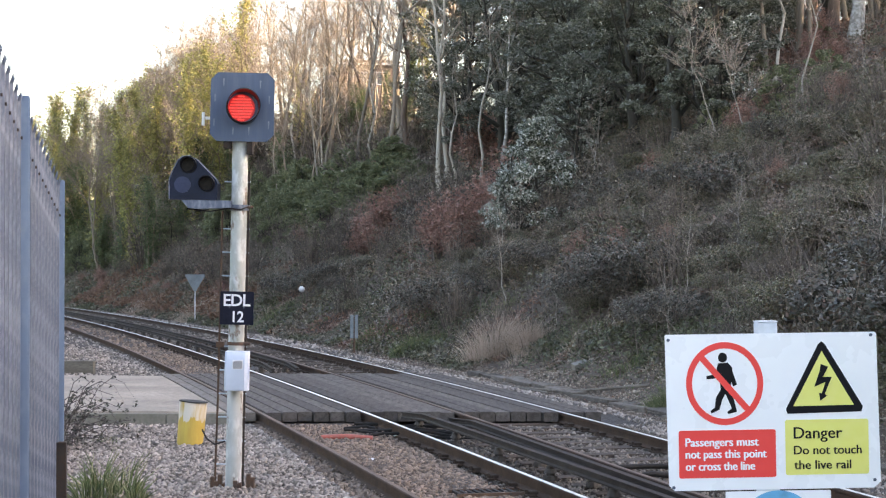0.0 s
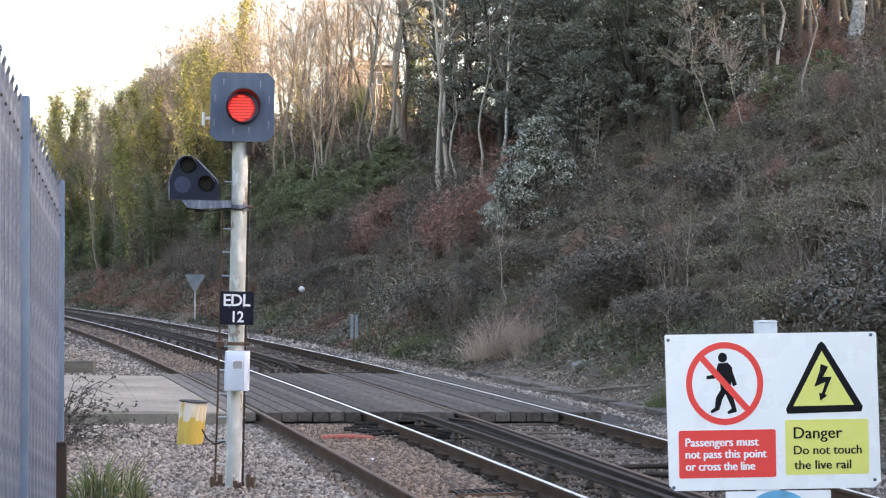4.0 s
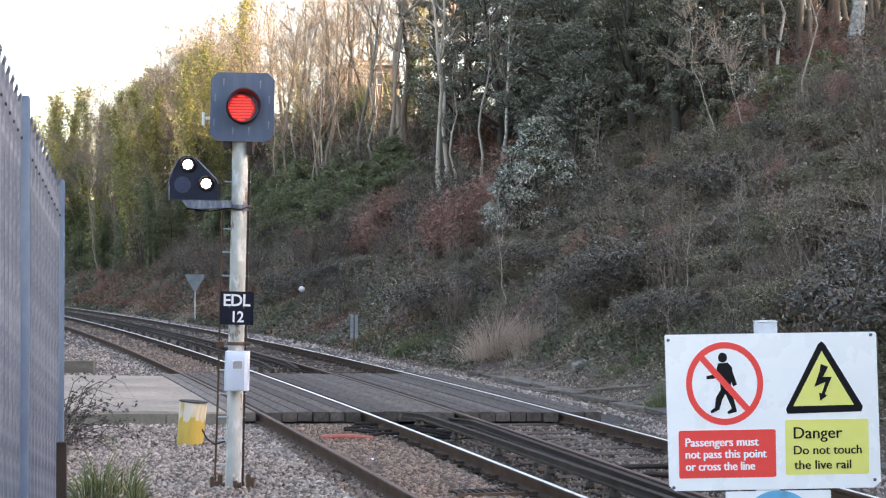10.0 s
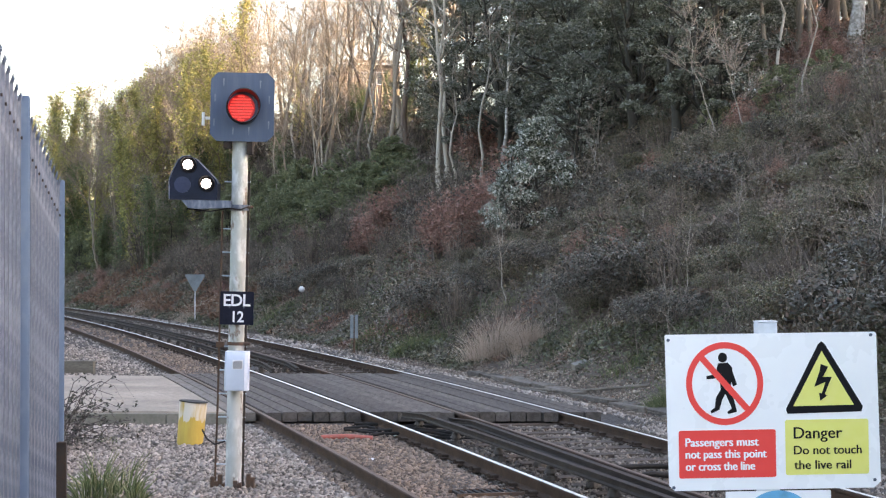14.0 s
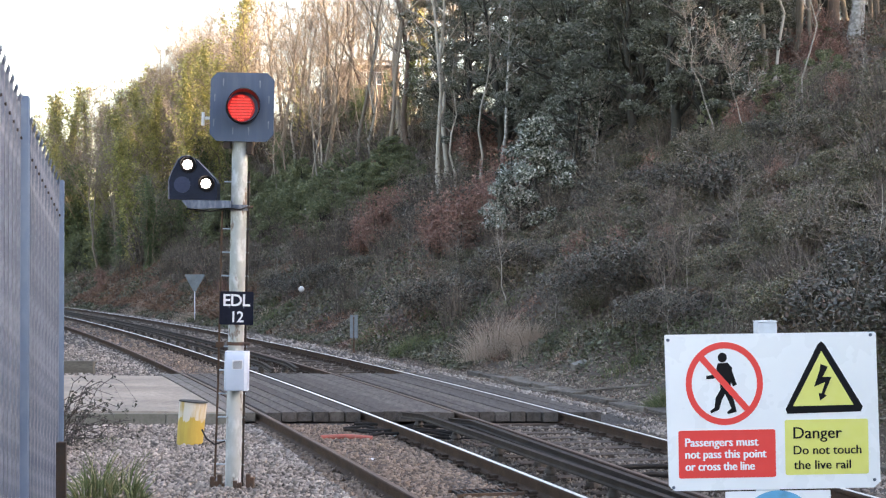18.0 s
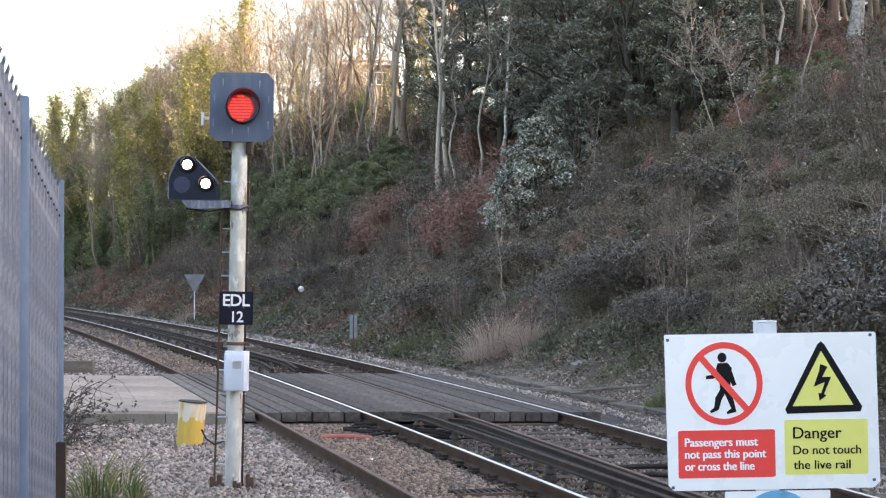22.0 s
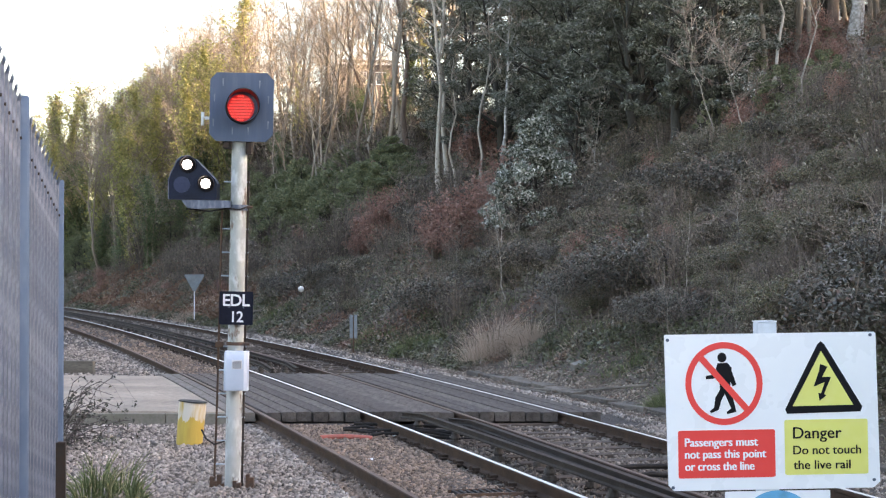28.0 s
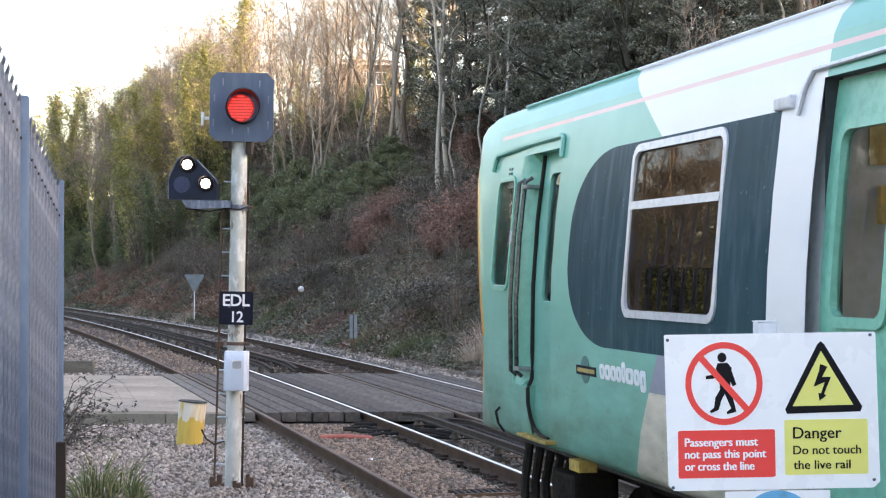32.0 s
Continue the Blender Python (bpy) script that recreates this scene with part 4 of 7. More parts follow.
# ---- palisade fence ----
def build_fence():
    fe = thing("palisade_fence", "galvanised steel palisade fence with three-pointed pales", "fence")
    P = [Vector((-2.75, 9.86, 3.89)), Vector((-3.10, 12.58, 3.41)), Vector((-3.43, 15.3, 2.93))]
    W = 0.034
    prof = [(-W, 0), (-W * 0.62, 0.0), (-W * 0.35, -0.022), (W * 0.35, -0.022), (W * 0.62, 0.0), (W, 0)]
    def pale_mesh(length):
        bm = bmesh.new()
        T = 0.003
        fr, bk = [], []
        for z, k in ((2.40 - length, 1.0), (2.24, 1.0), (2.31, 1.0)):
            fr.append([bm.verts.new((x * k, y, z)) for x, y in prof])
            bk.append([bm.verts.new((x * k, y + T, z)) for x, y in prof])
        for L, flip in ((fr, False), (bk, True)):
            for p, q in zip(L, L[1:]):
                for i in range(5):
                    f = (p[i], p[i + 1], q[i + 1], q[i])
                    bm.faces.new(f[::-1] if flip else f)
        for i in (0, 5):
            for k in range(2):
                bm.faces.new((fr[k][i], fr[k + 1][i], bk[k + 1][i], bk[k][i]))
        # three points, the outer two splayed
        for a, b, tx, ty, tz in ((0, 2, -W * 1.2, -0.030, 2.395), (2, 3, 0.0, -0.062, 2.44), (3, 5, W * 1.2, -0.030, 2.395)):
            t = bm.verts.new((tx, ty, tz))
            for i in range(a, b):
                bm.faces.new((fr[2][i], fr[2][i + 1], t))
                bm.faces.new((bk[2][i + 1], bk[2][i], t))
        bmesh.ops.recalc_face_normals(bm, faces=bm.faces)
        return as_mesh(bm, GALV, name="pale")
    bolt = as_mesh(tube([(0, -0.035, 0), (0, 0.0, 0)], 0.012, 6), RUBBER, name="bolt")
    ib = [(-0.028, -0.05), (0.028, -0.05), (0.028, -0.043), (0.004, -0.041), (0.004, 0.041), (0.028, 0.043), (0.028, 0.05), (-0.028, 0.05), (-0.028, 0.043), (-0.004, 0.041), (-0.004, -0.041), (-0.028, -0.043)]
    bm = bmesh.new()
    lo, hi = [[bm.verts.new((x, y, z)) for x, y in ib] for z in (-1.2, 2.36)]
    for k in range(12):
        bm.faces.new((lo[k], lo[(k + 1) % 12], hi[(k + 1) % 12], hi[k]))
    bm.faces.new(hi)
    bmesh.ops.recalc_face_normals(bm, faces=bm.faces)
    post = as_mesh(bm, GALV_BLUE, name="post")
    old = as_mesh(box(-0.065, 0.065, -0.05, 0.05, -2.0, 0.03, 0.008), OLD_RUST, name="old_post")
    for i, p in enumerate(P):
        a, b = (P[i], P[i + 1]) if i < 2 else (P[i - 1], P[i])
        head = math.degrees(math.atan2(-(b.x - a.x), b.y - a.y))
        part("fence_post", post, None, fe, "steel joist post", m=pose(p.x - 0.022, p.y, p.z - 2.38, 0, 0, head) @ Matrix.Diagonal((1.75 if i < 2 else 1.1, 1, 1, 1)))
        if i == 2:
            part("old_post", old, None, fe, "rusty stump under the post", m=pose(p.x - 0.01, p.y - 0.08, p.z - 2.40, 0, 0, head))
        if i == 2:
            break
        d = b - a
        flat = Vector((d.x, d.y, 0)).normalized()
        L = d.length
        for zz in (-0.36, -2.05):
            bm = box(-0.003, 0.003, 0, L, -0.025, 0.025)
            box(-0.05, 0.0, 0, L, 0.019, 0.025, 0, bm)
            m = Matrix.Translation(a + Vector((-0.075, 0, zz))) @ Vector((0, 1, 0)).rotation_difference(d).to_matrix().to_4x4()
            part("fence_rail", bm, GALV, fe, m=m)
        n = 12
        for k in range(n):
            q = a + d * ((k + 0.5) / n)
            part("pale", pale_mesh(q.z + 0.05), None, fe, m=pose(q.x - 0.045, q.y, q.z - 2.40, 0, 0, head + 90))
            part("bolt", bolt, None, fe, m=pose(q.x - 0.045, q.y, q.z - 0.36, 0, 0, head + 90))
    return fe


RED_HOOD = surface("red_tinted_hood", (0.24, 0.025, 0.03), (0.10, 0.02, 0.02), rough=0.5, scale=3, fine=30, bump=0.0)
LENS_RED = glowing("lit_red_lens", (1.0, 0.012, 0.015), 0.052, (0.12, 0.004, 0.004))
LED_RED = glowing("red_lamp_points", (1.0, 0.10, 0.085), 0.19, (0.35, 0.01, 0.01))
LED_WHITE = glowing("white_lamp_points", (1.0, 0.98, 0.94), 1.2)
DARK_LENS = surface("dark_lens", (0.010, 0.010, 0.011), (0.03, 0.026, 0.022), rough=0.5, scale=30, fine=60, bump=0.1, spec=0.1)
BLANK_BLUE = surface("blank_blue", (0.012, 0.026, 0.075), (0.010, 0.02, 0.06), rough=0.6, scale=8, fine=40, bump=0.02)
PLATE_NAVY = surface("plate_navy", (0.007, 0.009, 0.02), (0.010, 0.012, 0.025), rough=0.6, scale=6, fine=40, bump=0.02, spec=0.15)
SIGN_WHITE = surface("white_enamel", (0.93, 0.935, 0.97), (0.91, 0.915, 0.955), (0.88, 0.89, 0.93), rough=0.35, scale=3, fine=8, bump=0.0)
POST_WHITE = surface("pale_grey_post", (0.70, 0.74, 0.80), (0.64, 0.68, 0.74), rough=0.5, scale=4, fine=20, bump=0.02)
GALV_PALE = surface("bright_galvanised", (0.52, 0.60, 0.66), (0.44, 0.52, 0.58), rough=0.45, metal=0.4, scale=6, fine=30, bump=0.03)
GALV_BLUE = surface("blue_grey_galvanised", (0.20, 0.275, 0.40), (0.155, 0.22, 0.335), (0.30, 0.38, 0.49), rough=0.5, metal=0.5, scale=3, fine=16, grain=(1, 1, 0.3), bump=0.03)
CHAIR_RUST = surface("dusty_rust", (0.075, 0.052, 0.040), (0.045, 0.033, 0.026), rough=0.9, scale=6, fine=30, spec=0.15)
STREAK = surface("pale_runoff", (0.16, 0.20, 0.26), (0.10, 0.13, 0.18), rough=0.7, scale=20, fine=60, bump=0)
INSULATOR = surface("grimy_insulator", (0.085, 0.068, 0.055), (0.045, 0.037, 0.03), rough=0.8, scale=4, fine=30)
OLD_RUST = surface("black_rust", (0.030, 0.021, 0.017), (0.018, 0.014, 0.012), (0.06, 0.035, 0.024), rough=0.9, scale=5, fine=30)
SHUNT_LENSES = []


# ---- trees and undergrowth ----
def grow(rng, height, girth, stems=1, lean=0.08, first=0.35, limbs=16, subs=5, twigs=5, spread=0.38, upright=0.75, tilt=None, crook=0.012):
    """A leafless tree: trunk, limbs and twigs as arrays of tapered tubes."""
    T, TR, L, LR, W, WR = [], [], [], [], [], []
    for s in range(stems):
        k = 9
        base = np.array([rng.normal() * 0.25 * (stems > 1), rng.normal() * 0.25 * (stems > 1), -0.4])
        drift = rng.normal(size=2) * lean + (rng.normal(size=2) * 0.10 if stems > 1 else 0)
        if tilt:
            drift = np.array(tilt) + (rng.normal(size=2) * 0.06 if stems > 1 else 0)
        h = height * rng.uniform(0.8, 1.05)
        tt = np.linspace(0, 1, k)
        bend = np.cumsum(rng.normal(size=(k, 2)) * crook * h, 0)
        P = np.stack([base[0] + drift[0] * h * tt + bend[:, 0], base[1] + drift[1] * h * tt + bend[:, 1], base[2] + h * tt], 1)
        R = girth * (1 - 0.86 * tt ** 0.9) * (1 + 0.35 * np.exp(-tt * 14))
        T.append(P)
        TR.append(R)
        for i in range(limbs):
            f = first + (0.97 - first) * (i + rng.uniform()) / limbs
            p0 = np.array([np.interp(f, tt, P[:, a]) for a in range(3)])
            r0 = np.interp(f, tt, R) * rng.uniform(0.45, 0.7)
            a = rng.uniform(0, 2 * np.pi)
            length = h * spread * (1.15 - f) * rng.uniform(0.5, 1.2) + 0.4
            d = np.array([np.cos(a), np.sin(a), upright * rng.uniform(0.5, 1.6)])
            d /= np.linalg.norm(d)
            pts, dd = [p0], d.copy()
            for j in range(4):
                dd = dd + rng.normal(size=3) * 0.16 + np.array([0, 0, 0.12])
                dd /= np.linalg.norm(dd)
                pts.append(pts[-1] + dd * length / 4)
            pts = np.array(pts)
            L.append(pts)
            LR.append(np.linspace(r0, r0 * 0.22, 5))
            for j in range(subs):
                g = rng.uniform(0.25, 1.0)
                q0 = np.array([np.interp(g, np.linspace(0, 1, 5), pts[:, a2]) for a2 in range(3)])
                d2 = d + rng.normal(size=3) * 0.55 + np.array([0, 0, 0.3])
                d2 /= np.linalg.norm(d2)
                l2 = length * rng.uniform(0.25, 0.55)
                q1 = q0 + d2 * l2 * 0.5 + rng.normal(size=3) * 0.05 * l2
                q2 = q1 + (d2 + rng.normal(size=3) * 0.3 + np.array([0, 0, 0.15])) * l2 * 0.5
                W.append(np.array([q0, q1, q2]))
                rr = max(0.012, r0 * 0.35)
                WR.append(np.array([rr, rr * 0.7, rr * 0.3]))
                for m in range(twigs):
                    e = rng.uniform(0.2, 1.0)
                    t0 = q0 + (q2 - q0) * e
                    d3 = d2 + rng.normal(size=3) * 0.6 + np.array([0, 0, 0.2])
                    d3 /= np.linalg.norm(d3)
                    l3 = rng.uniform(0.3, 1.0)
                    t1 = t0 + d3 * l3 * 0.5
                    W.append(np.array([t0, t1, t1 + (d3 + rng.normal(size=3) * 0.3) * l3 * 0.5]))
                    WR.append(np.array([0.011, 0.008, 0.004]))
    return [np.array(a) for a in (T, TR, L, LR, W, WR)]


def stuff(name, mesh, parent, label=""):
    return tagged(part(name, mesh, None, parent, label), kind="stuff")


def bare_tree(seed, height, girth, bark, label, **kw):
    rng = np.random.default_rng(seed)
    T, TR, L, LR, W, WR = grow(rng, height, girth, **kw)
    tr = thing("bare_tree", label, "tree", group="leafless woodland trees")
    part("trunk", branch_mesh("trunk", T, TR, bark, 8), None, tr)
    stuff("branching", branch_mesh("branching", L, LR, bark, 5), tr)
    stuff("twig_mass", branch_mesh("twig_mass", W, WR, TWIG, 3), tr)
    return tr


def ivy_tree(seed, height, girth, leaf, label, leaves=4200, wide=0.9, lo=0.02, hi=0.82, size=0.21, **kw):
    rng = np.random.default_rng(seed)
    T, TR, L, LR, W, WR = grow(rng, height, girth, **kw)
    tr = thing("ivy_clad_tree", label, "tree", group="ivy-clad trees")
    part("trunk", branch_mesh("trunk", T, TR, BARK, 7), None, tr)
    stuff("branching", branch_mesh("branching", L, LR, BARK, 4), tr)
    stuff("twig_mass", branch_mesh("twig_mass", W, WR, TWIG, 3), tr)
    f = lo + (hi - lo) * rng.uniform(size=leaves) ** 0.9
    st = rng.integers(0, len(T), leaves)
    tt = np.linspace(0, 1, T.shape[1])
    c = np.stack([np.array([np.interp(f[i], tt, T[st[i], :, a]) for i in range(leaves)]) for a in range(3)], 1)
    lump = 0.55 + 0.45 * np.sin(f * 31 + st) * np.sin(f * 13 + 2 * st)
    r = wide * (1.05 - 0.6 * f) * (0.35 + 0.65 * lump) * np.abs(rng.normal(size=leaves)) * 0.75
    a = rng.uniform(0, 2 * np.pi, leaves)
    c += np.stack([np.cos(a) * r, np.sin(a) * r, rng.normal(size=leaves) * 0.2], 1)
    k = int(leaves * 0.45)
    li = rng.integers(0, len(L), k)
    g = rng.uniform(size=k)
    lc = np.stack([L[li, np.minimum((g * 4).astype(int), 3), a2] for a2 in range(3)], 1) + rng.normal(size=(k, 3)) * 0.3
    c = np.concatenate([c, lc[lc[:, 2] < height * hi]])
    stuff("ivy", leaf_mesh("ivy", c, size, leaf, rng), tr, "climbing ivy")
    return tr


def crown_points(rng, n, clumps, clump_r, flat=0.75):
    """Leaf places on the shells of many small clumps."""
    k = rng.integers(0, len(clumps), n)
    d = rng.normal(size=(n, 3))
    d /= np.linalg.norm(d, axis=1)[:, None]
    r = clump_r * rng.uniform(0.45, 1.1, n) ** 0.7
    return clumps[k] + d * r[:, None] * np.array([1, 1, flat])


def evergreen_tree(seed, height, width, leaf, label, name="evergreen_tree", leaves=11000, size=0.15, low=0.12, stems=2, clumps=70, cr=0.75, flat=0.75, cone=0.0):
    rng = np.random.default_rng(seed)
    T, TR, L, LR, W, WR = grow(rng, height * 0.9, 0.05 + height * 0.016, stems=stems, first=0.15, limbs=14, subs=3, twigs=1, spread=0.42, upright=0.5)
    tr = thing(name, label, "tree" if height > 4 else "bush", group="evergreens on the bank")
    part("trunk", branch_mesh("trunk", T, TR, BARK_DARK, 7), None, tr)
    stuff("branching", branch_mesh("branching", L, LR, BARK_DARK, 4), tr)
    h = low + (1 - low) * rng.uniform(size=clumps)
    prof = np.sqrt(np.clip(1 - (2 * np.abs(h - 0.42)) ** 2.2 * 0.8, 0.06, 1))
    a = rng.uniform(0, 2 * np.pi, clumps)
    prof = prof * (1 - cone) + cone * np.clip(1.06 - h, 0, 1) * 1.3
    r = width * prof * np.sqrt(rng.uniform(0.15, 1.0, clumps))
    C = np.stack([np.cos(a) * r, np.sin(a) * r, h * height], 1)
    pts = crown_points(rng, leaves, C, cr * (0.6 + 0.08 * width) * rng.uniform(0.6, 1.25), flat)
    pts = pts[pts[:, 2] > 0.1]
    stuff("crown", leaf_mesh("crown", pts, size, leaf, rng, up=0.5), tr, "dense dark foliage")
    return tr


def shrub(seed, name, label, height, width, leaf, leaves, size, stems=40, category="shrub", stem_mat=None, thick=0.014):
    rng = np.random.default_rng(seed)
    sh = thing(name, label, category)
    a = rng.uniform(0, 2 * np.pi, stems)
    r = width * rng.uniform(0.1, 1, stems)
    base = np.stack([np.cos(a) * r * 0.35, np.sin(a) * r * 0.35, np.full(stems, -0.15)], 1)
    tip = np.stack([np.cos(a) * r, np.sin(a) * r, height * rng.uniform(0.5, 1.1, stems) * (1 - 0.35 * (r / width) ** 2)], 1)
    mid = (base + tip) / 2 + np.stack([np.cos(a) * -0.08, np.sin(a) * -0.08, np.full(stems, height * 0.12)], 1) + rng.normal(size=(stems, 3)) * 0.06
    P = np.stack([base, mid, tip], 1)
    stuff("stem_mass", branch_mesh("stem_mass", P, np.tile([thick, thick * 0.7, thick * 0.3], (stems, 1)), stem_mat or STEM, 3), sh)
    if leaves:
        k = rng.integers(0, stems, leaves)
        g = rng.uniform(0.25, 1.05, leaves)[:, None]
        c = np.where(g < 0.5, P[k, 0] + (P[k, 1] - P[k, 0]) * g * 2, P[k, 1] + (P[k, 2] - P[k, 1]) * (g * 2 - 1)) + rng.normal(size=(leaves, 3)) * 0.10 * width
        stuff("foliage", leaf_mesh("foliage", c, size, leaf, rng), sh)
    return sh


def bramble_mound(seed, leaf, label, tall=1.0):
    """A low lumpy heap of bramble: leaf shells over many small humps, with canes breaking out of it."""
    rng = np.random.default_rng(seed)
    mo = thing("bramble_mound", label, "bramble", group="brambles on the bank")
    n = 34
    a, r = rng.uniform(0, 2 * np.pi, n), 1.25 * np.sqrt(rng.uniform(0, 1, n))
    C = np.stack([np.cos(a) * r, np.sin(a) * r, tall * (0.15 + 0.6 * rng.uniform(0.4, 1.1, n) * (1 - 0.5 * (r / 1.25) ** 2))], 1)
    stuff("foliage", leaf_mesh("foliage", crown_points(rng, 8200, C, 0.36, 0.7), 0.056, leaf, rng, up=0.6), mo)
    m = 46
    b = C[rng.integers(0, n, m)] * np.array([1, 1, 0.2])
    d = np.clip(rng.normal(size=(m, 3)), -1.3, 1.3) * np.array([0.4, 0.4, 0.15]) + np.array([0, 0, 0.75])
    L = rng.uniform(0.5, 1.5, m)[:, None] * tall
    P = np.stack([b, b + d * L * 0.6 + np.array([0, 0, 0.12]), b + d * L * np.array([1.3, 1.3, 0.85])], 1)
    stuff("stem_mass", branch_mesh("stem_mass", P, np.tile([0.008, 0.006, 0.003], (m, 1)), CANE, 3), mo, "thin pale stems")
    return mo


def cane_sheaf(seed, n, height, lean, label):
    rng = np.random.default_rng(seed)
    ca = thing("cane_sheaf", label, "bramble", group="canes on the bank")
    b = np.stack([rng.normal(size=n) * 0.35, rng.normal(size=n) * 0.35, np.full(n, -0.1)], 1)
    h = height * rng.uniform(0.5, 1.1, n)
    d = np.stack([lean + rng.normal(size=n) * 0.22, rng.normal(size=n) * 0.25], 1)
    P = np.zeros((n, 5, 3))
    for k, f in enumerate((0, 0.25, 0.5, 0.75, 1.0)):
        P[:, k] = b + np.stack([d[:, 0] * h * f ** 1.5, d[:, 1] * h * f ** 1.5, h * (f - 0.16 * f * f * np.abs(d).sum(1))], 1) + rng.normal(size=(n, 3)) * 0.025 * (k > 0)
    stuff("stem_mass", branch_mesh("stem_mass", P, np.outer(rng.uniform(0.005, 0.011, n), [1, 0.9, 0.75, 0.55, 0.25]), CANE, 3), ca)
    k = n * 3
    i, g = rng.integers(0, n, k), rng.integers(1, 4, k)
    q = P[i, g]
    e = rng.normal(size=(k, 3)) * np.array([0.3, 0.3, 0.12]) + np.array([0, 0, 0.28])
    stuff("twig_mass", branch_mesh("twig_mass", np.stack([q, q + e * 0.6, q + e], 1), np.tile([0.005, 0.004, 0.002], (k, 1)), CANE, 3), ca)
    return ca


def place(template, x, y, scale=1.0, turn=0.0, sink=0.0):
    m = Matrix.Translation((x, y, land(x, y) - sink)) @ Matrix.Rotation(turn, 4, "Z") @ Matrix.Scale(scale, 4)
    return copy_thing(template, m)


def retire(template, x, y, scale=1.0, turn=0.0):
    """Stand the first of a kind in the wood too."""
    template.matrix_basis = Matrix.Translation((x, y, land(x, y))) @ Matrix.Rotation(turn, 4, "Z") @ Matrix.Scale(scale, 4)


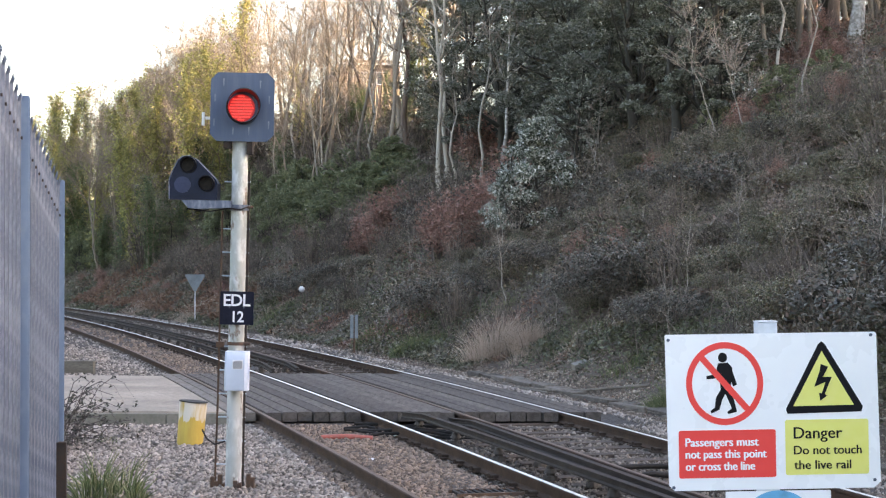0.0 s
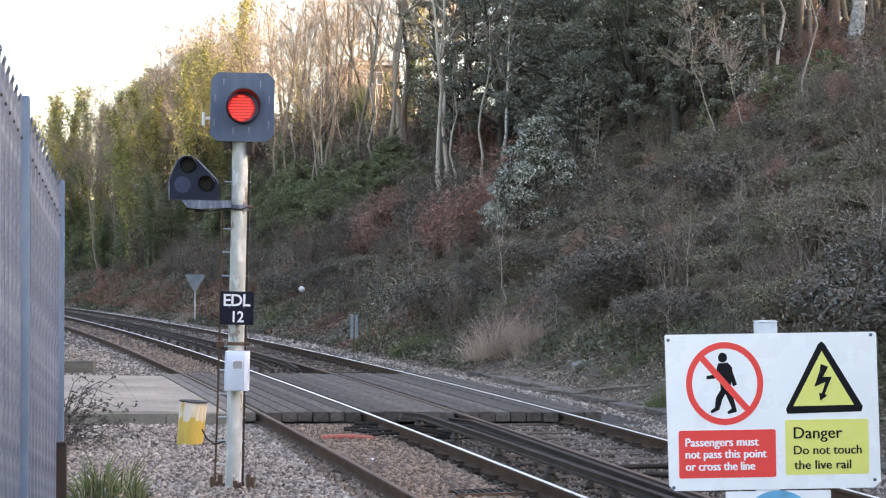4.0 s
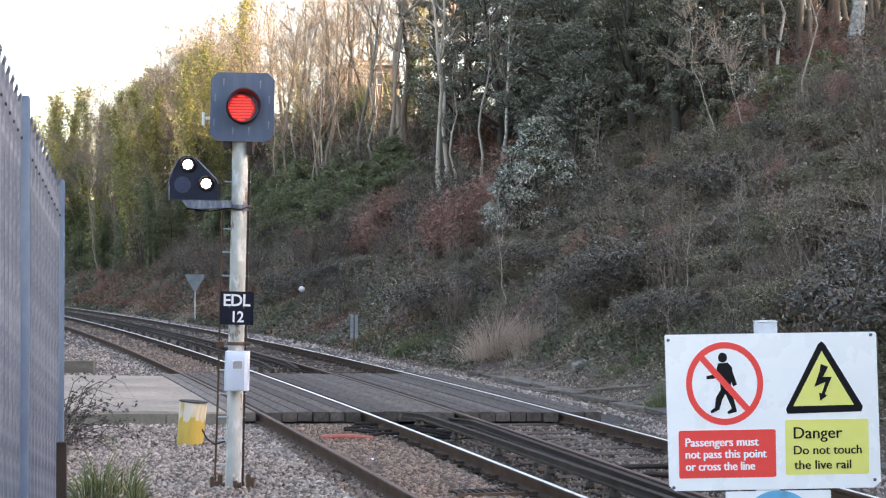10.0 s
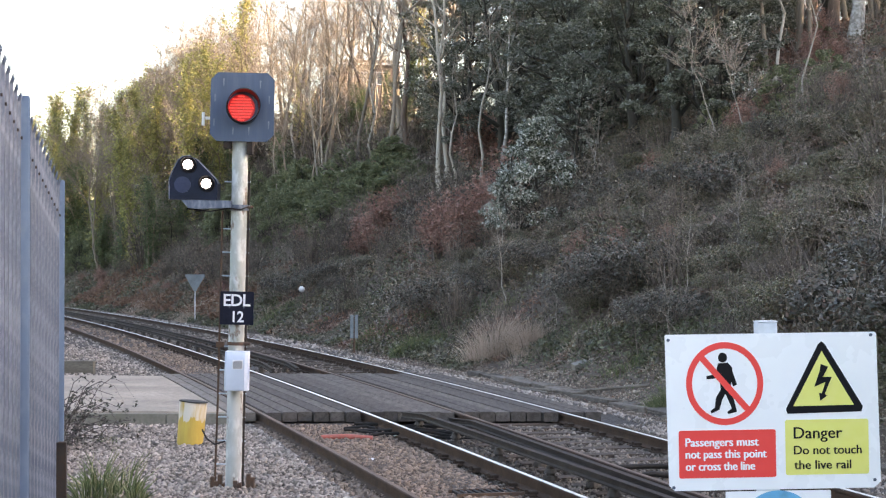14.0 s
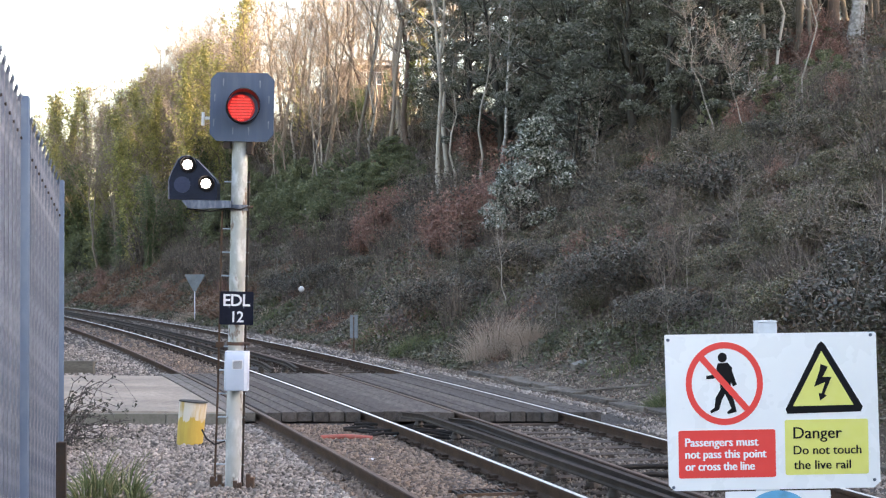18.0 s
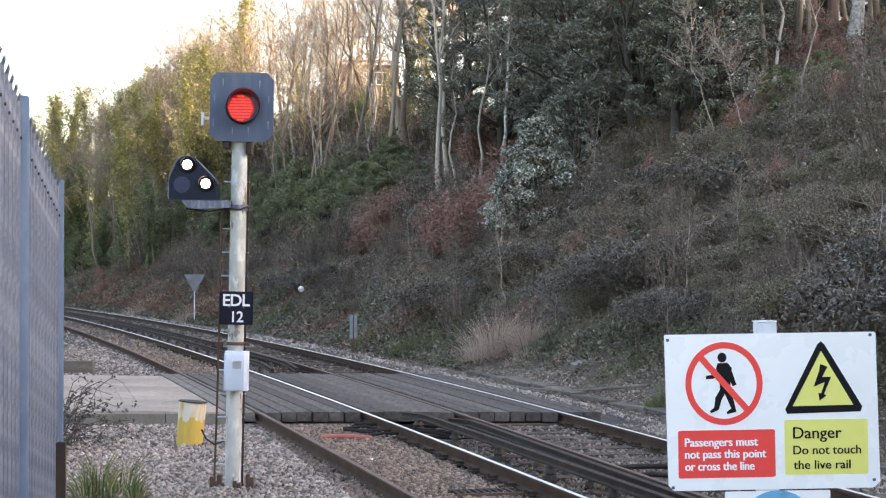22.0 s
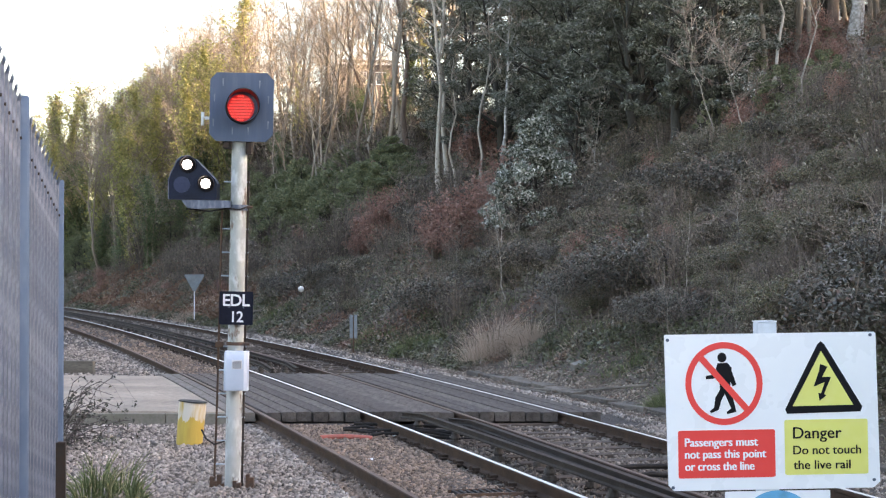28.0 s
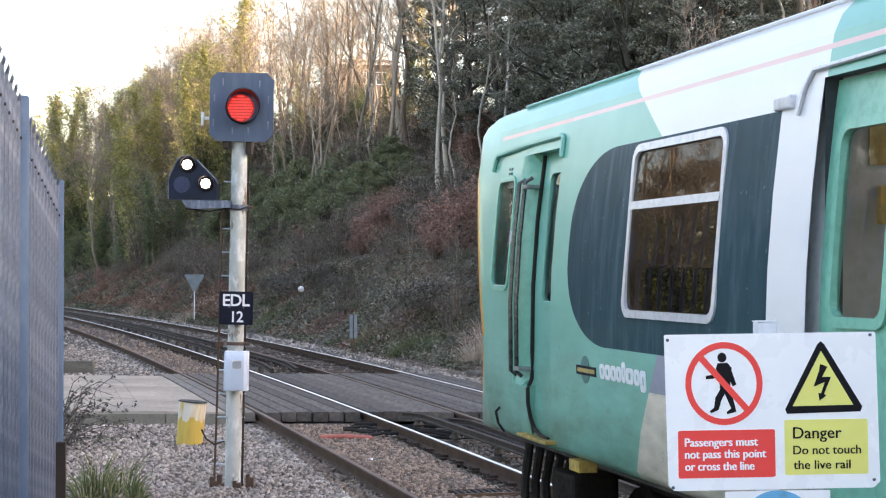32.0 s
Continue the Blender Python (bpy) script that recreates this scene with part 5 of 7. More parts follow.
def build_wood():
    rng = random.Random(11)
    bare = [bare_tree(1, 17, 0.12, BARK, "tall leafless tree with a grey-brown trunk", lean=0.05, crook=0.018),
            bare_tree(2, 19, 0.15, BARK, "tall leafless tree with a grey-brown trunk", lean=0.07, first=0.4, crook=0.02),
            bare_tree(3, 15, 0.085, BARK, "slender leafless tree with upright limbs", lean=0.07, stems=2, limbs=14, crook=0.02),
            bare_tree(4, 16, 0.08, BARK, "leafless tree of several stems", lean=0.08, stems=3, limbs=11, subs=5, twigs=5, crook=0.02),
            bare_tree(5, 18, 0.11, BARK_PALE, "leafless tree with a pale trunk", lean=0.05, first=0.42, crook=0.018),
            bare_tree(6, 14, 0.07, BARK_PALE, "thin pale leafless tree", lean=0.07, limbs=12, first=0.4, spread=0.28),
            bare_tree(8, 15, 0.17, BIRCH, "birch tree with white bark patched with black", lean=0.03, first=0.5)]
    ivy = [ivy_tree(21, 15, 0.2, IVY, "leafless tree with a trunk wrapped in dark ivy", lean=0.03, limbs=12),
           ivy_tree(22, 11, 0.18, IVY, "tree smothered in dark green ivy", leaves=4600, wide=1.5, lean=0.05, limbs=12),
           ivy_tree(23, 15, 0.18, IVY_LIT, "tree covered in ivy painted sunlit yellow-green", leaves=3800, wide=0.95, hi=0.95, lean=0.03, limbs=14)]
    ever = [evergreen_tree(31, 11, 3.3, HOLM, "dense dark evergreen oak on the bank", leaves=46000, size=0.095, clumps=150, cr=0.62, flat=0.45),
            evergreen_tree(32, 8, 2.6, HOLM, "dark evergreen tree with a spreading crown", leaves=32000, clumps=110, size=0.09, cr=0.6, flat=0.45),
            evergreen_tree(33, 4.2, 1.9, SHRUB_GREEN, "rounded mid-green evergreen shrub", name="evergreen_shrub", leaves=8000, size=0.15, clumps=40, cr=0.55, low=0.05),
            evergreen_tree(34, 6.2, 1.6, HOLLY, "grey-green holly tree above the bank with painted silvery glints", leaves=26000, size=0.085, clumps=110, cr=0.45, low=0.12, flat=0.6)]
    used = set()

    def put(kind, k, x, y, s=1.0, a=None):
        a = rng.uniform(0, 6.28) if a is None else a
        t = kind[k]
        if id(t) in used:
            place(t, x, y, s, a)
        else:
            used.add(id(t))
            retire(t, x, y, s, a)

    def scatter(seed, n, a0, a1, y0, y1, kind, picks, s0, s1, u0=6.0, u1=40.0):
        """Trees between two sight lines from the platform end, within a depth and a stretch of the bank."""
        rs = random.Random(seed)
        while n:
            y = rs.uniform(y0, y1)
            x = rs.uniform(a0, a1) * y
            if u0 < across(x, y) < u1:
                put(kind, rs.choice(picks), x, y, rs.uniform(s0, s1), rs.uniform(0, 6.28))
                n -= 1

    # leafless wood along the upper bank, thinning to the right
    scatter(401, 46, -0.115, 0.012, 84, 128, bare, (0, 1, 4, 5, 2, 0, 1), 0.75, 1.1, 10, 30)
    scatter(402, 58, -0.20, -0.10, 122, 160, bare, (0, 2, 3, 3, 5, 2), 0.75, 1.1, 7, 26)
    scatter(403, 12, 0.10, 0.26, 46, 70, bare, (0, 1), 0.7, 1.0, 18, 32)
    # the trunks that stand out along the edge of the wood
    edge = ((-6.3, 110.5, 16, 0.27, -0.05, 2, BARK, "leafless forked tree with a crooked brown trunk"), (-0.17, 73.45, 15, 0.115, -0.085, 1, BARK_PALE, "leafless tree with a smooth pale grey trunk"),
            (-0.15, 76.0, 15, 0.13, -0.03, 1, BARK_PALE, "leafless tree with a crooked pale trunk"), (0.37, 73.2, 7.6, 0.075, -0.02, 1, BARK_PALE, "slender crooked pale tree"),
            (-9.57, 112.6, 14, 0.10, -0.06, 1, BARK_PALE, "slender leafless tree with a pale stem"), (-10.57, 117.4, 13, 0.08, -0.05, 1, BARK, "slender leafless tree with a grey-brown stem"),
            (-3.71, 109.2, 15, 0.15, -0.27, 1, BARK_RED, "leafless tree leaning across the wood"), (-2.7, 96.5, 13, 0.085, -0.07, 1, BARK_PALE, "slender pale leafless tree"),
            (-1.6, 92.0, 17, 0.23, -0.06, 1, BARK, "stout leafless tree with a brown trunk"), (-1.16, 89.0, 16, 0.19, -0.03, 1, BARK_RED, "stout leafless tree with a dark trunk"),
            (-5.61, 110.8, 16, 0.17, 0.03, 1, BARK, "tall leafless tree with a grey-brown trunk"), (-3.92, 101.3, 16, 0.16, -0.01, 1, BARK, "tall leafless tree with a grey-brown trunk"),
            (-10.15, 124.8, 16, 0.17, 0.02, 1, BARK, "tall leafless tree with a grey-brown trunk"), (-13.08, 132.1, 17, 0.18, -0.04, 2, BARK, "tall leafless tree of two stems"),
            (1.51, 71.7, 9, 0.08, 0.0, 1, BARK_PALE, "slender pale tree among the evergreens"), (2.81, 69.7, 10, 0.085, 0.01, 1, BIRCH, "slender birch among the evergreens"),
            (11.24, 57.2, 9, 0.07, 0.02, 1, BARK_PALE, "slender leafless tree on the upper bank"), (10.48, 50.1, 7, 0.036, -0.03, 1, BARK_PALE, "thin crooked pale tree on the upper bank"),
            (11.71, 62.6, 8, 0.05, -0.05, 1, BARK, "thin leafless tree on the upper bank"), (14.84, 64.4, 14, 0.24, 0.01, 1, BARK_RED, "stout tree with a red-brown trunk"),
            (14.7, 68.5, 14, 0.26, -0.02, 1, BARK_RED, "stout tree with a dark red-brown trunk"), (14.6, 60.3, 15, 0.26, -0.02, 1, BIRCH, "birch tree with white bark patched with black"),
            (8.5, 52.3, 4.6, 0.026, -0.15, 1, BARK_PALE, "thin leaning pale sapling"), (8.83, 48.3, 3.4, 0.024, -0.22, 1, BARK_PALE, "thin leaning pale sapling"),
            (-7.3, 108.0, 13, 0.09, 0.05, 1, BARK_PALE, "slender pale leafless tree"), (-4.6, 98.0, 14, 0.10, 0.06, 1, BARK_PALE, "slender pale leafless tree"))
    for i, (x, y, h, g, lean, stems, bark, lab) in enumerate(edge):
        small = h < 10
        t = bare_tree(200 + i, h, g, bark, lab, stems=stems, tilt=(lean, rng.uniform(-0.03, 0.03)), crook=0.022 if small else 0.014, first=0.45, limbs=8 if small else 11, subs=4, twigs=3, spread=0.26)
        retire(t, x, y)
    put(bare, 6, 3.4, 83.0, 0.8)
    put(bare, 6, 16.9, 66.0, 1.0)
    sn = thing("dead_stump", "short broken pale tree stump", "tree stump")
    part("trunk", tube([(0, 0, -0.3), (-0.06, 0, 0.8), (-0.2, 0.02, 1.7), (-0.26, 0.02, 2.1)], [0.075, 0.07, 0.055, 0.03], 8), BARK_PALE, sn, "", True)
    retire(sn, -3.31, 103.4)
    # ivy-clad trees at the bend, the sun on their crowns partly put into leaf colour
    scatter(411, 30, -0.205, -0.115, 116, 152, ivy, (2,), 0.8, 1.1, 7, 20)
    scatter(412, 24, -0.205, -0.09, 110, 138, ivy, (0, 1, 1), 0.55, 0.9, 7, 18)
    scatter(413, 9, -0.10, 0.0, 92, 125, ivy, (0, 0, 2), 0.6, 0.95, 12, 24)
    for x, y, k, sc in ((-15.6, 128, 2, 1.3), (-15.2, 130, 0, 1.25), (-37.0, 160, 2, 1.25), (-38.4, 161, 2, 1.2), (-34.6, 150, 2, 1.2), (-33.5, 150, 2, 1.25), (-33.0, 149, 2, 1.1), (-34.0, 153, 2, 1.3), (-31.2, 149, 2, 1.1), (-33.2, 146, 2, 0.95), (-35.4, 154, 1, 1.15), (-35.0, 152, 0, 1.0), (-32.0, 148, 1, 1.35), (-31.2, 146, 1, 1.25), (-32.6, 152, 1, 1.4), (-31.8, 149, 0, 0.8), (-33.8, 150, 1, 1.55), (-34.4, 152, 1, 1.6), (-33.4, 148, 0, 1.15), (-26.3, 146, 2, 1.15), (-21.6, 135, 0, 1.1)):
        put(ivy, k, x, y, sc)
    # evergreens over the middle of the bank
    for x, y, k, s in ((4.8, 66.3, 0, 0.95), (6.7, 59.7, 0, 0.9), (8.3, 55.5, 1, 1.05), (2.6, 75, 1, 1.1), (9.5, 62, 0, 1.1), (7.0, 70, 0, 1.15), (11.5, 68, 0, 1.0), (4.6, 80, 0, 1.0), (8.8, 55, 3, 1.0), (4.9, 61, 3, 0.75), (5.6, 62.5, 1, 0.7), (8.6, 78, 0, 1.2), (5.6, 74, 0, 1.15), (10.2, 80, 0, 1.2), (7.6, 64.5, 1, 1.1), (12.2, 74, 0, 1.1)):
        put(ever, k, x, y, s)
    for x, y, k, s in ((1.5, 84, 0, 1.1), (3.2, 90, 0, 1.15), (6.5, 88, 0, 1.1), (0.3, 93, 1, 1.1), (5.0, 96, 0, 1.0)):
        put(ever, k, x, y, s)
    # more of them on the brow, out of view, added to block the low sun
    for i in range(30):
        x, y = at_u(rng.uniform(38, 52), rng.uniform(44, 90))
        put(ever, 0, x, y, rng.uniform(0.95, 1.25))
    for x, y, k, s in ((17.5, 78, 0, 0.8), (20, 84, 0, 0.9), (23, 88, 1, 1.1), (15.5, 80, 1, 0.9), (21.5, 76, 1, 0.8), (13, 84, 0, 1.0)):
        put(ever, k, x, y, s)
    scatter(421, 64, -0.135, 0.03, 78, 120, ever, (2,), 0.55, 1.0, 9, 14.5)
    scatter(422, 22, -0.13, 0.0, 96, 130, ever, (2,), 0.5, 0.8, 13, 20)
    scatter(423, 26, -0.21, -0.10, 105, 160, ever, (2,), 0.55, 1.0, 7, 14)
    scatter(424, 14, -0.235, -0.20, 128, 156, ever, (2,), 0.7, 1.1, 5, 13)
    for i in range(10):
        x, y = at_u(rng.uniform(14, 24), rng.uniform(42, 62))
        put(ever, 2, x, y, rng.uniform(0.3, 0.6))
    # trees across the line, behind the fence
    for i in range(26):
        y = rng.uniform(0, 52)
        put(*rng.choice(((ivy, 0), (ivy, 1), (ivy, 1), (ever, 0), (ever, 2))), -6.5 - 0.33 * y - rng.uniform(0, 5), y, rng.uniform(0.7, 1.0))
    # and on along the road beyond it
    for i in range(60):
        y = rng.uniform(30, 120)
        put(*rng.choice(((ivy, 0), (ivy, 1), (bare, 0), (bare, 3), (ever, 0))), -11 - 0.31 * y - rng.uniform(0, 14), y, rng.uniform(1.0, 1.35))
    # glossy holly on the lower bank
    h = evergreen_tree(41, 3.15, 1.55, HOLLY, "glossy grey-green holly bush on the bank with painted glints", name="holly_bush", leaves=26000, size=0.085, stems=3, clumps=105, cr=0.38, low=0.04, flat=0.8, cone=0.85)
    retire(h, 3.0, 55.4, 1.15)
    # russet beech shrubs
    r = shrub(51, "russet_shrub", "shrub holding dead russet leaves", 2.3, 1.15, RUSSET, 4200, 0.10, 60)
    retire(r, -2.0, 71.9)
    for x, y, s in ((0.53, 60.7, 1.1), (1.4, 60.5, 1.0), (-0.2, 62.5, 0.95), (-2.6, 71, 1.05), (-3.4, 72.5, 0.8), (2.3, 63, 1.1), (1.67, 76, 1.2), (-3.0, 86, 0.9), (13.0, 56, 0.45), (14.5, 50, 0.5), (11.0, 47, 0.45), (4.6, 44.5, 0.4), (-7.0, 86, 0.6), (9.0, 51, 0.55), (7.3, 47, 0.42), (3.7, 46.2, 0.45), (5.6, 42, 0.36), (10.0, 52.5, 0.42), (12.6, 57.5, 0.6), (6.6, 53, 0.5), (8.2, 41.5, 0.38), (2.2, 50.5, 0.4), (13.6, 61, 0.7), (9.6, 63.5, 0.6)):
        place(r, x, y, s, rng.uniform(0, 6))
    for i in range(9):
        x, y = at_u(rng.uniform(4.6, 6.5), rng.uniform(82, 128))
        place(r, x, y, rng.uniform(0.35, 0.55), rng.uniform(0, 6))
    # thickets of leafless stems
    tk = shrub(55, "thicket", "leafless grey-brown thicket on the bank", 1.5, 1.0, BRAMBLE, 500, 0.07, 130, thick=0.009)
    retire(tk, 6.0, 44)
    used.add(id(tk))
    for i in range(95):
        x, y = at_u(rng.uniform(4.6, 17), 24 + 96 * rng.uniform(0, 1) ** 1.5)
        place(tk, x, y, rng.uniform(0.5, 1.25), rng.uniform(0, 6.28))
    for i in range(46):
        x, y = at_u(rng.uniform(6, 12), rng.uniform(64, 118))
        place(tk, x, y, rng.uniform(0.9, 1.9), rng.uniform(0, 6.28))
    # tall twiggy growth closing the wood at its floor
    scatter(431, 26, -0.125, 0.005, 86, 122, [tk], (0,), 1.6, 2.8, 14, 22)
    scatter(433, 24, -0.118, -0.05, 104, 132, [tk], (0,), 2.6, 4.2, 17, 25)
    scatter(432, 10, -0.20, -0.10, 112, 140, [tk], (0,), 1.8, 3.0, 7, 14)
    # mounds of bramble and ivy, greener up the bank, glossy and dark lower down
    mounds = [bramble_mound(300, BRAMBLE_GREEN, "mound of green bramble and ivy leaves"), bramble_mound(301, BRAMBLE_GREEN, "mound of green bramble and ivy leaves", 0.75),
              bramble_mound(302, BRAMBLE_BLUE, "mound of dark glossy bramble leaves"), bramble_mound(303, BRAMBLE, "mound of brown and green bramble leaves", 0.7)]
    for i in range(190):
        y = 24 + 76 * rng.random() ** 1.35
        u = rng.uniform(5.3, 20)
        x, y = at_u(u, y)
        green = noise.noise((x * 0.19, y * 0.15, 8.3)) + 0.03 * (u - 10)
        put(mounds, rng.choice((0, 1, 0, 1, 3)) if green > 0.0 else rng.choice((2, 3, 2, 1, 3)), x, y, rng.uniform(0.55, 1.3))
    scatter(441, 50, 0.11, 0.27, 36, 60, mounds, (0, 1, 3, 3), 0.6, 1.15, 7, 14)
    scatter(442, 34, -0.02, 0.14, 40, 66, mounds, (0, 1, 3, 2), 0.5, 1.0, 6, 12)
    # canes: sheaves of long thin pale stems, arching out of the brambles
    canes = [cane_sheaf(310, 34, 1.9, 0.35, "sheaf of long pale leafless canes"), cane_sheaf(311, 26, 2.4, -0.3, "sheaf of long pale leaning canes"), cane_sheaf(312, 46, 1.4, 0.1, "sheaf of short grey leafless canes")]
    for i in range(104):
        x, y = at_u(rng.uniform(4.8, 16), 25 + 62 * rng.random() ** 1.3)
        put(canes, rng.choice((0, 1, 2)), x, y, rng.uniform(0.5, 0.95), rng.uniform(-0.5, 0.5))
    # leaf litter lying in the open places
    for seed, x, y, rx, ry, n, size, mat, lab in ((320, 9.3, 45.1, 1.3, 1.5, 1500, 0.085, LEAF_LITTER, "pale dry leaves lying in a gap of the brambles"), (321, 13.6, 63.5, 2.6, 5.5, 5200, 0.11, RED_LITTER, "red-brown leaf litter under the trees"),
                                                 (322, 9.4, 64.0, 1.2, 2.0, 1300, 0.10, RED_LITTER, "red-brown leaf litter under the trees"), (323, 3.5, 45.3, 0.7, 0.9, 500, 0.075, RED_LITTER, "patch of dead red-brown leaves"), (324, 12.0, 54.5, 1.5, 1.5, 1200, 0.09, LEAF_LITTER, "pale dry leaves on the upper bank")):
        r2 = np.random.default_rng(seed)
        c = np.zeros((n, 3))
        for k in range(n):
            a, r = r2.uniform(0, 6.28), math.sqrt(r2.uniform()) * r2.uniform(0.6, 1.1)
            px, py = x + rx * r * math.cos(a), y + ry * r * math.sin(a)
            c[k] = (px, py, land(px, py) + r2.uniform(0.12, 0.42))
        solo("leaf_litter", leaf_mesh("leaf_litter", c, size, mat, r2, up=0.9, narrow=0.7), None, lab, "leaves", kind="stuff")
    r2 = np.random.default_rng(330)
    for n, u0, u1, size, mat, name, lab in ((7000, 2.5, 4.9, 0.04, RED_LITTER, "leaf_litter", "small brown dead leaves along the foot of the bank"), (2600, 2.6, 5.0, 0.045, LEAF_LITTER, "leaf_litter", "small pale dead leaves along the foot of the bank"), (2600, 3.3, 5.2, 0.05, GRASS, "weeds", "small green weeds along the foot of the bank")):
        c = np.zeros((n, 3))
        for k in range(n):
            y = 19 + 42 * r2.uniform()
            x, y = at_u(r2.uniform(u0, u1), y)
            if mat is GRASS and noise.noise((x * 0.7, y * 0.6, 4.4)) < 0.12:
                x, y = at_u(u1 + r2.uniform(0, 0.6), y)
            c[k] = (x, y, land(x, y) + r2.uniform(0.015, 0.06 if mat is not GRASS else 0.14))
        solo(name, leaf_mesh(name, c, size, mat, r2, up=0.8, narrow=0.6), None, lab, "leaves" if mat is not GRASS else "weeds", kind="stuff")
    n = 1500
    P = np.zeros((n, 3, 3))
    for k in range(n):
        x, y = at_u(r2.uniform(2.3, 5.2), 19 + 40 * r2.uniform())
        a, l = r2.uniform(0, 6.28), r2.uniform(0.15, 0.6)
        for q in range(3):
            px, py = x + math.cos(a) * l * q / 2, y + math.sin(a) * l * q / 2
            P[k, q] = (px, py, land(px, py) + 0.04 + 0.05 * r2.uniform())
    solo("fallen_twigs", branch_mesh("fallen_twigs", P, np.outer(r2.uniform(0.004, 0.009, n), [1, 0.8, 0.5]), STEM, 3), None, "fallen brown twigs along the foot of the bank", "twigs", kind="stuff")
    # thin pale saplings standing in the brambles
    sp = bare_tree(61, 4.5, 0.03, BARK_PALE, "thin pale leafless sapling", lean=0.05, limbs=9, first=0.3, subs=3, twigs=2, spread=0.3)
    sp.name = "sapling"
    retire(sp, 5.0, 57.6, 0.75)
    for i in range(84):
        x, y = at_u(rng.uniform(5, 20), rng.uniform(26, 85))
        place(sp, x, y, rng.uniform(0.3, 0.8), rng.uniform(0, 6.28))


def build_undergrowth():
    rng = np.random.default_rng(77)
    # tangle of dead stems and bramble leaves all over the bank
    def mound(x, y):
        return 1.15 * max(0.0, noise.noise((x * 0.33, y * 0.24, 5.2)) + 0.12) + 0.45 * max(0.0, noise.noise((x * 1.1, y * 0.9, 2.4)))

    n = 17000
    y = 17 + (140 - 17) * rng.uniform(size=n) ** 1.6
    u = 4.1 + 24 * rng.uniform(size=n) ** 1.25
    base = np.zeros((n, 3))
    for i in range(n):
        x, _ = at_u(u[i], y[i])
        base[i] = (x, y[i], land(x, y[i]) + 0.5 * mound(x, y[i]))
    h = (rng.uniform(0.2, 1.0, n) ** 2) * 1.25 + 0.15
    h *= np.clip((u - 3.2) / 2.0, 0.25, 1.2)
    a = rng.uniform(0, 2 * np.pi, n)
    lean = rng.uniform(0.1, 1.1, n)
    P = np.zeros((n, 3, 3))
    for k, (f, b) in enumerate(((0, 0), (0.6, 0.4), (1.0, 1.0))):
        arch = 1 - 0.4 * lean * f * f
        P[:, k] = base + np.stack([np.cos(a) * lean * h * b, np.sin(a) * lean * h * b, h * f * arch], 1) + rng.normal(size=(n, 3)) * 0.05 * (k > 0)
    R = np.outer(rng.uniform(0.005, 0.012, n), [1, 0.75, 0.35])
    solo("dead_stems", branch_mesh("dead_stems", P, R, STEM, 3), None, "tangle of dead grey-brown bramble stems", "undergrowth", kind="stuff")
    n = 500000
    y = 16.5 + (150 - 16.5) * rng.uniform(size=n) ** 1.75
    u = 3.1 + 25 * rng.uniform(size=n) ** 1.3
    c = np.zeros((n, 3))
    r1 = rng.uniform(size=n)
    for i in range(n):
        s = far_slope(y[i])
        x = far_x(y[i]) + (u[i] + 0.7525) * math.sqrt(1 + s * s)
        if y[i] < 42 and u[i] < 4.5:
            u[i] += 1.5 * r1[i] ** 0.4
            x, _ = at_u(u[i], y[i])
        m = mound(x, y[i]) * min(1.0, (u[i] - 3.0) / 1.5)
        c[i] = (x, y[i], bank_z(u[i], x, y[i]) + m * (0.35 + 0.7 * r1[i]) + 0.14 * r1[i])
    size = 0.056 + 0.00092 * y
    solo("bramble_leaves", leaf_mesh("bramble_leaves", c, size, BRAMBLE, rng, up=0.45), None, "brown and dull green bramble and ivy leaves covering the bank", "undergrowth", kind="stuff")


def build_bracken():
    rng = np.random.default_rng(83)
    n = 14000
    y = rng.uniform(76, 118, n)
    u = rng.uniform(3.4, 8.0, n)
    c = np.zeros((n, 3))
    for i in range(n):
        x, _ = at_u(u[i], y[i])
        c[i] = (x, y[i], land(x, y[i]) + 0.25 + 0.5 * max(0.0, noise.noise((x * 0.5, y[i] * 0.4, 9.1))) + 0.25 * rng.uniform())
    solo("dead_bracken", leaf_mesh("dead_bracken", c, 0.19, BRACKEN, rng, up=0.45), None, "red-brown dead bracken on the foot of the bank", "undergrowth", kind="stuff")


def tuft(seed, name, label, category, n, width, height, mat, blade=0.006, at=None):
    rng = np.random.default_rng(seed)
    a = rng.uniform(0, 2 * np.pi, n)
    r = width * np.sqrt(rng.uniform(0, 1, n))
    b = np.stack([np.cos(a) * r, np.sin(a) * r, np.full(n, -0.03)], 1)
    if at:
        b[:, 2] += [land(at[0] + p[0], at[1] + p[1]) - land(*at) for p in b]
    h = height * rng.uniform(0.12, 1.2, n) * (1.1 - 0.8 * (r / width) ** 2)
    d = a + rng.normal(size=n) * 0.9
    ln = h * rng.uniform(0.1, 1.0, n) * (0.4 + r / width)
    P = np.stack([b, b + np.stack([np.cos(d) * ln * 0.35, np.sin(d) * ln * 0.35, h * 0.6], 1), b + np.stack([np.cos(d) * ln, np.sin(d) * ln, h * 0.95], 1)], 1)
    return solo(name, branch_mesh(name, P, np.tile([blade, blade * 0.8, blade * 0.2], (n, 1)), mat, 3), None, label, category)


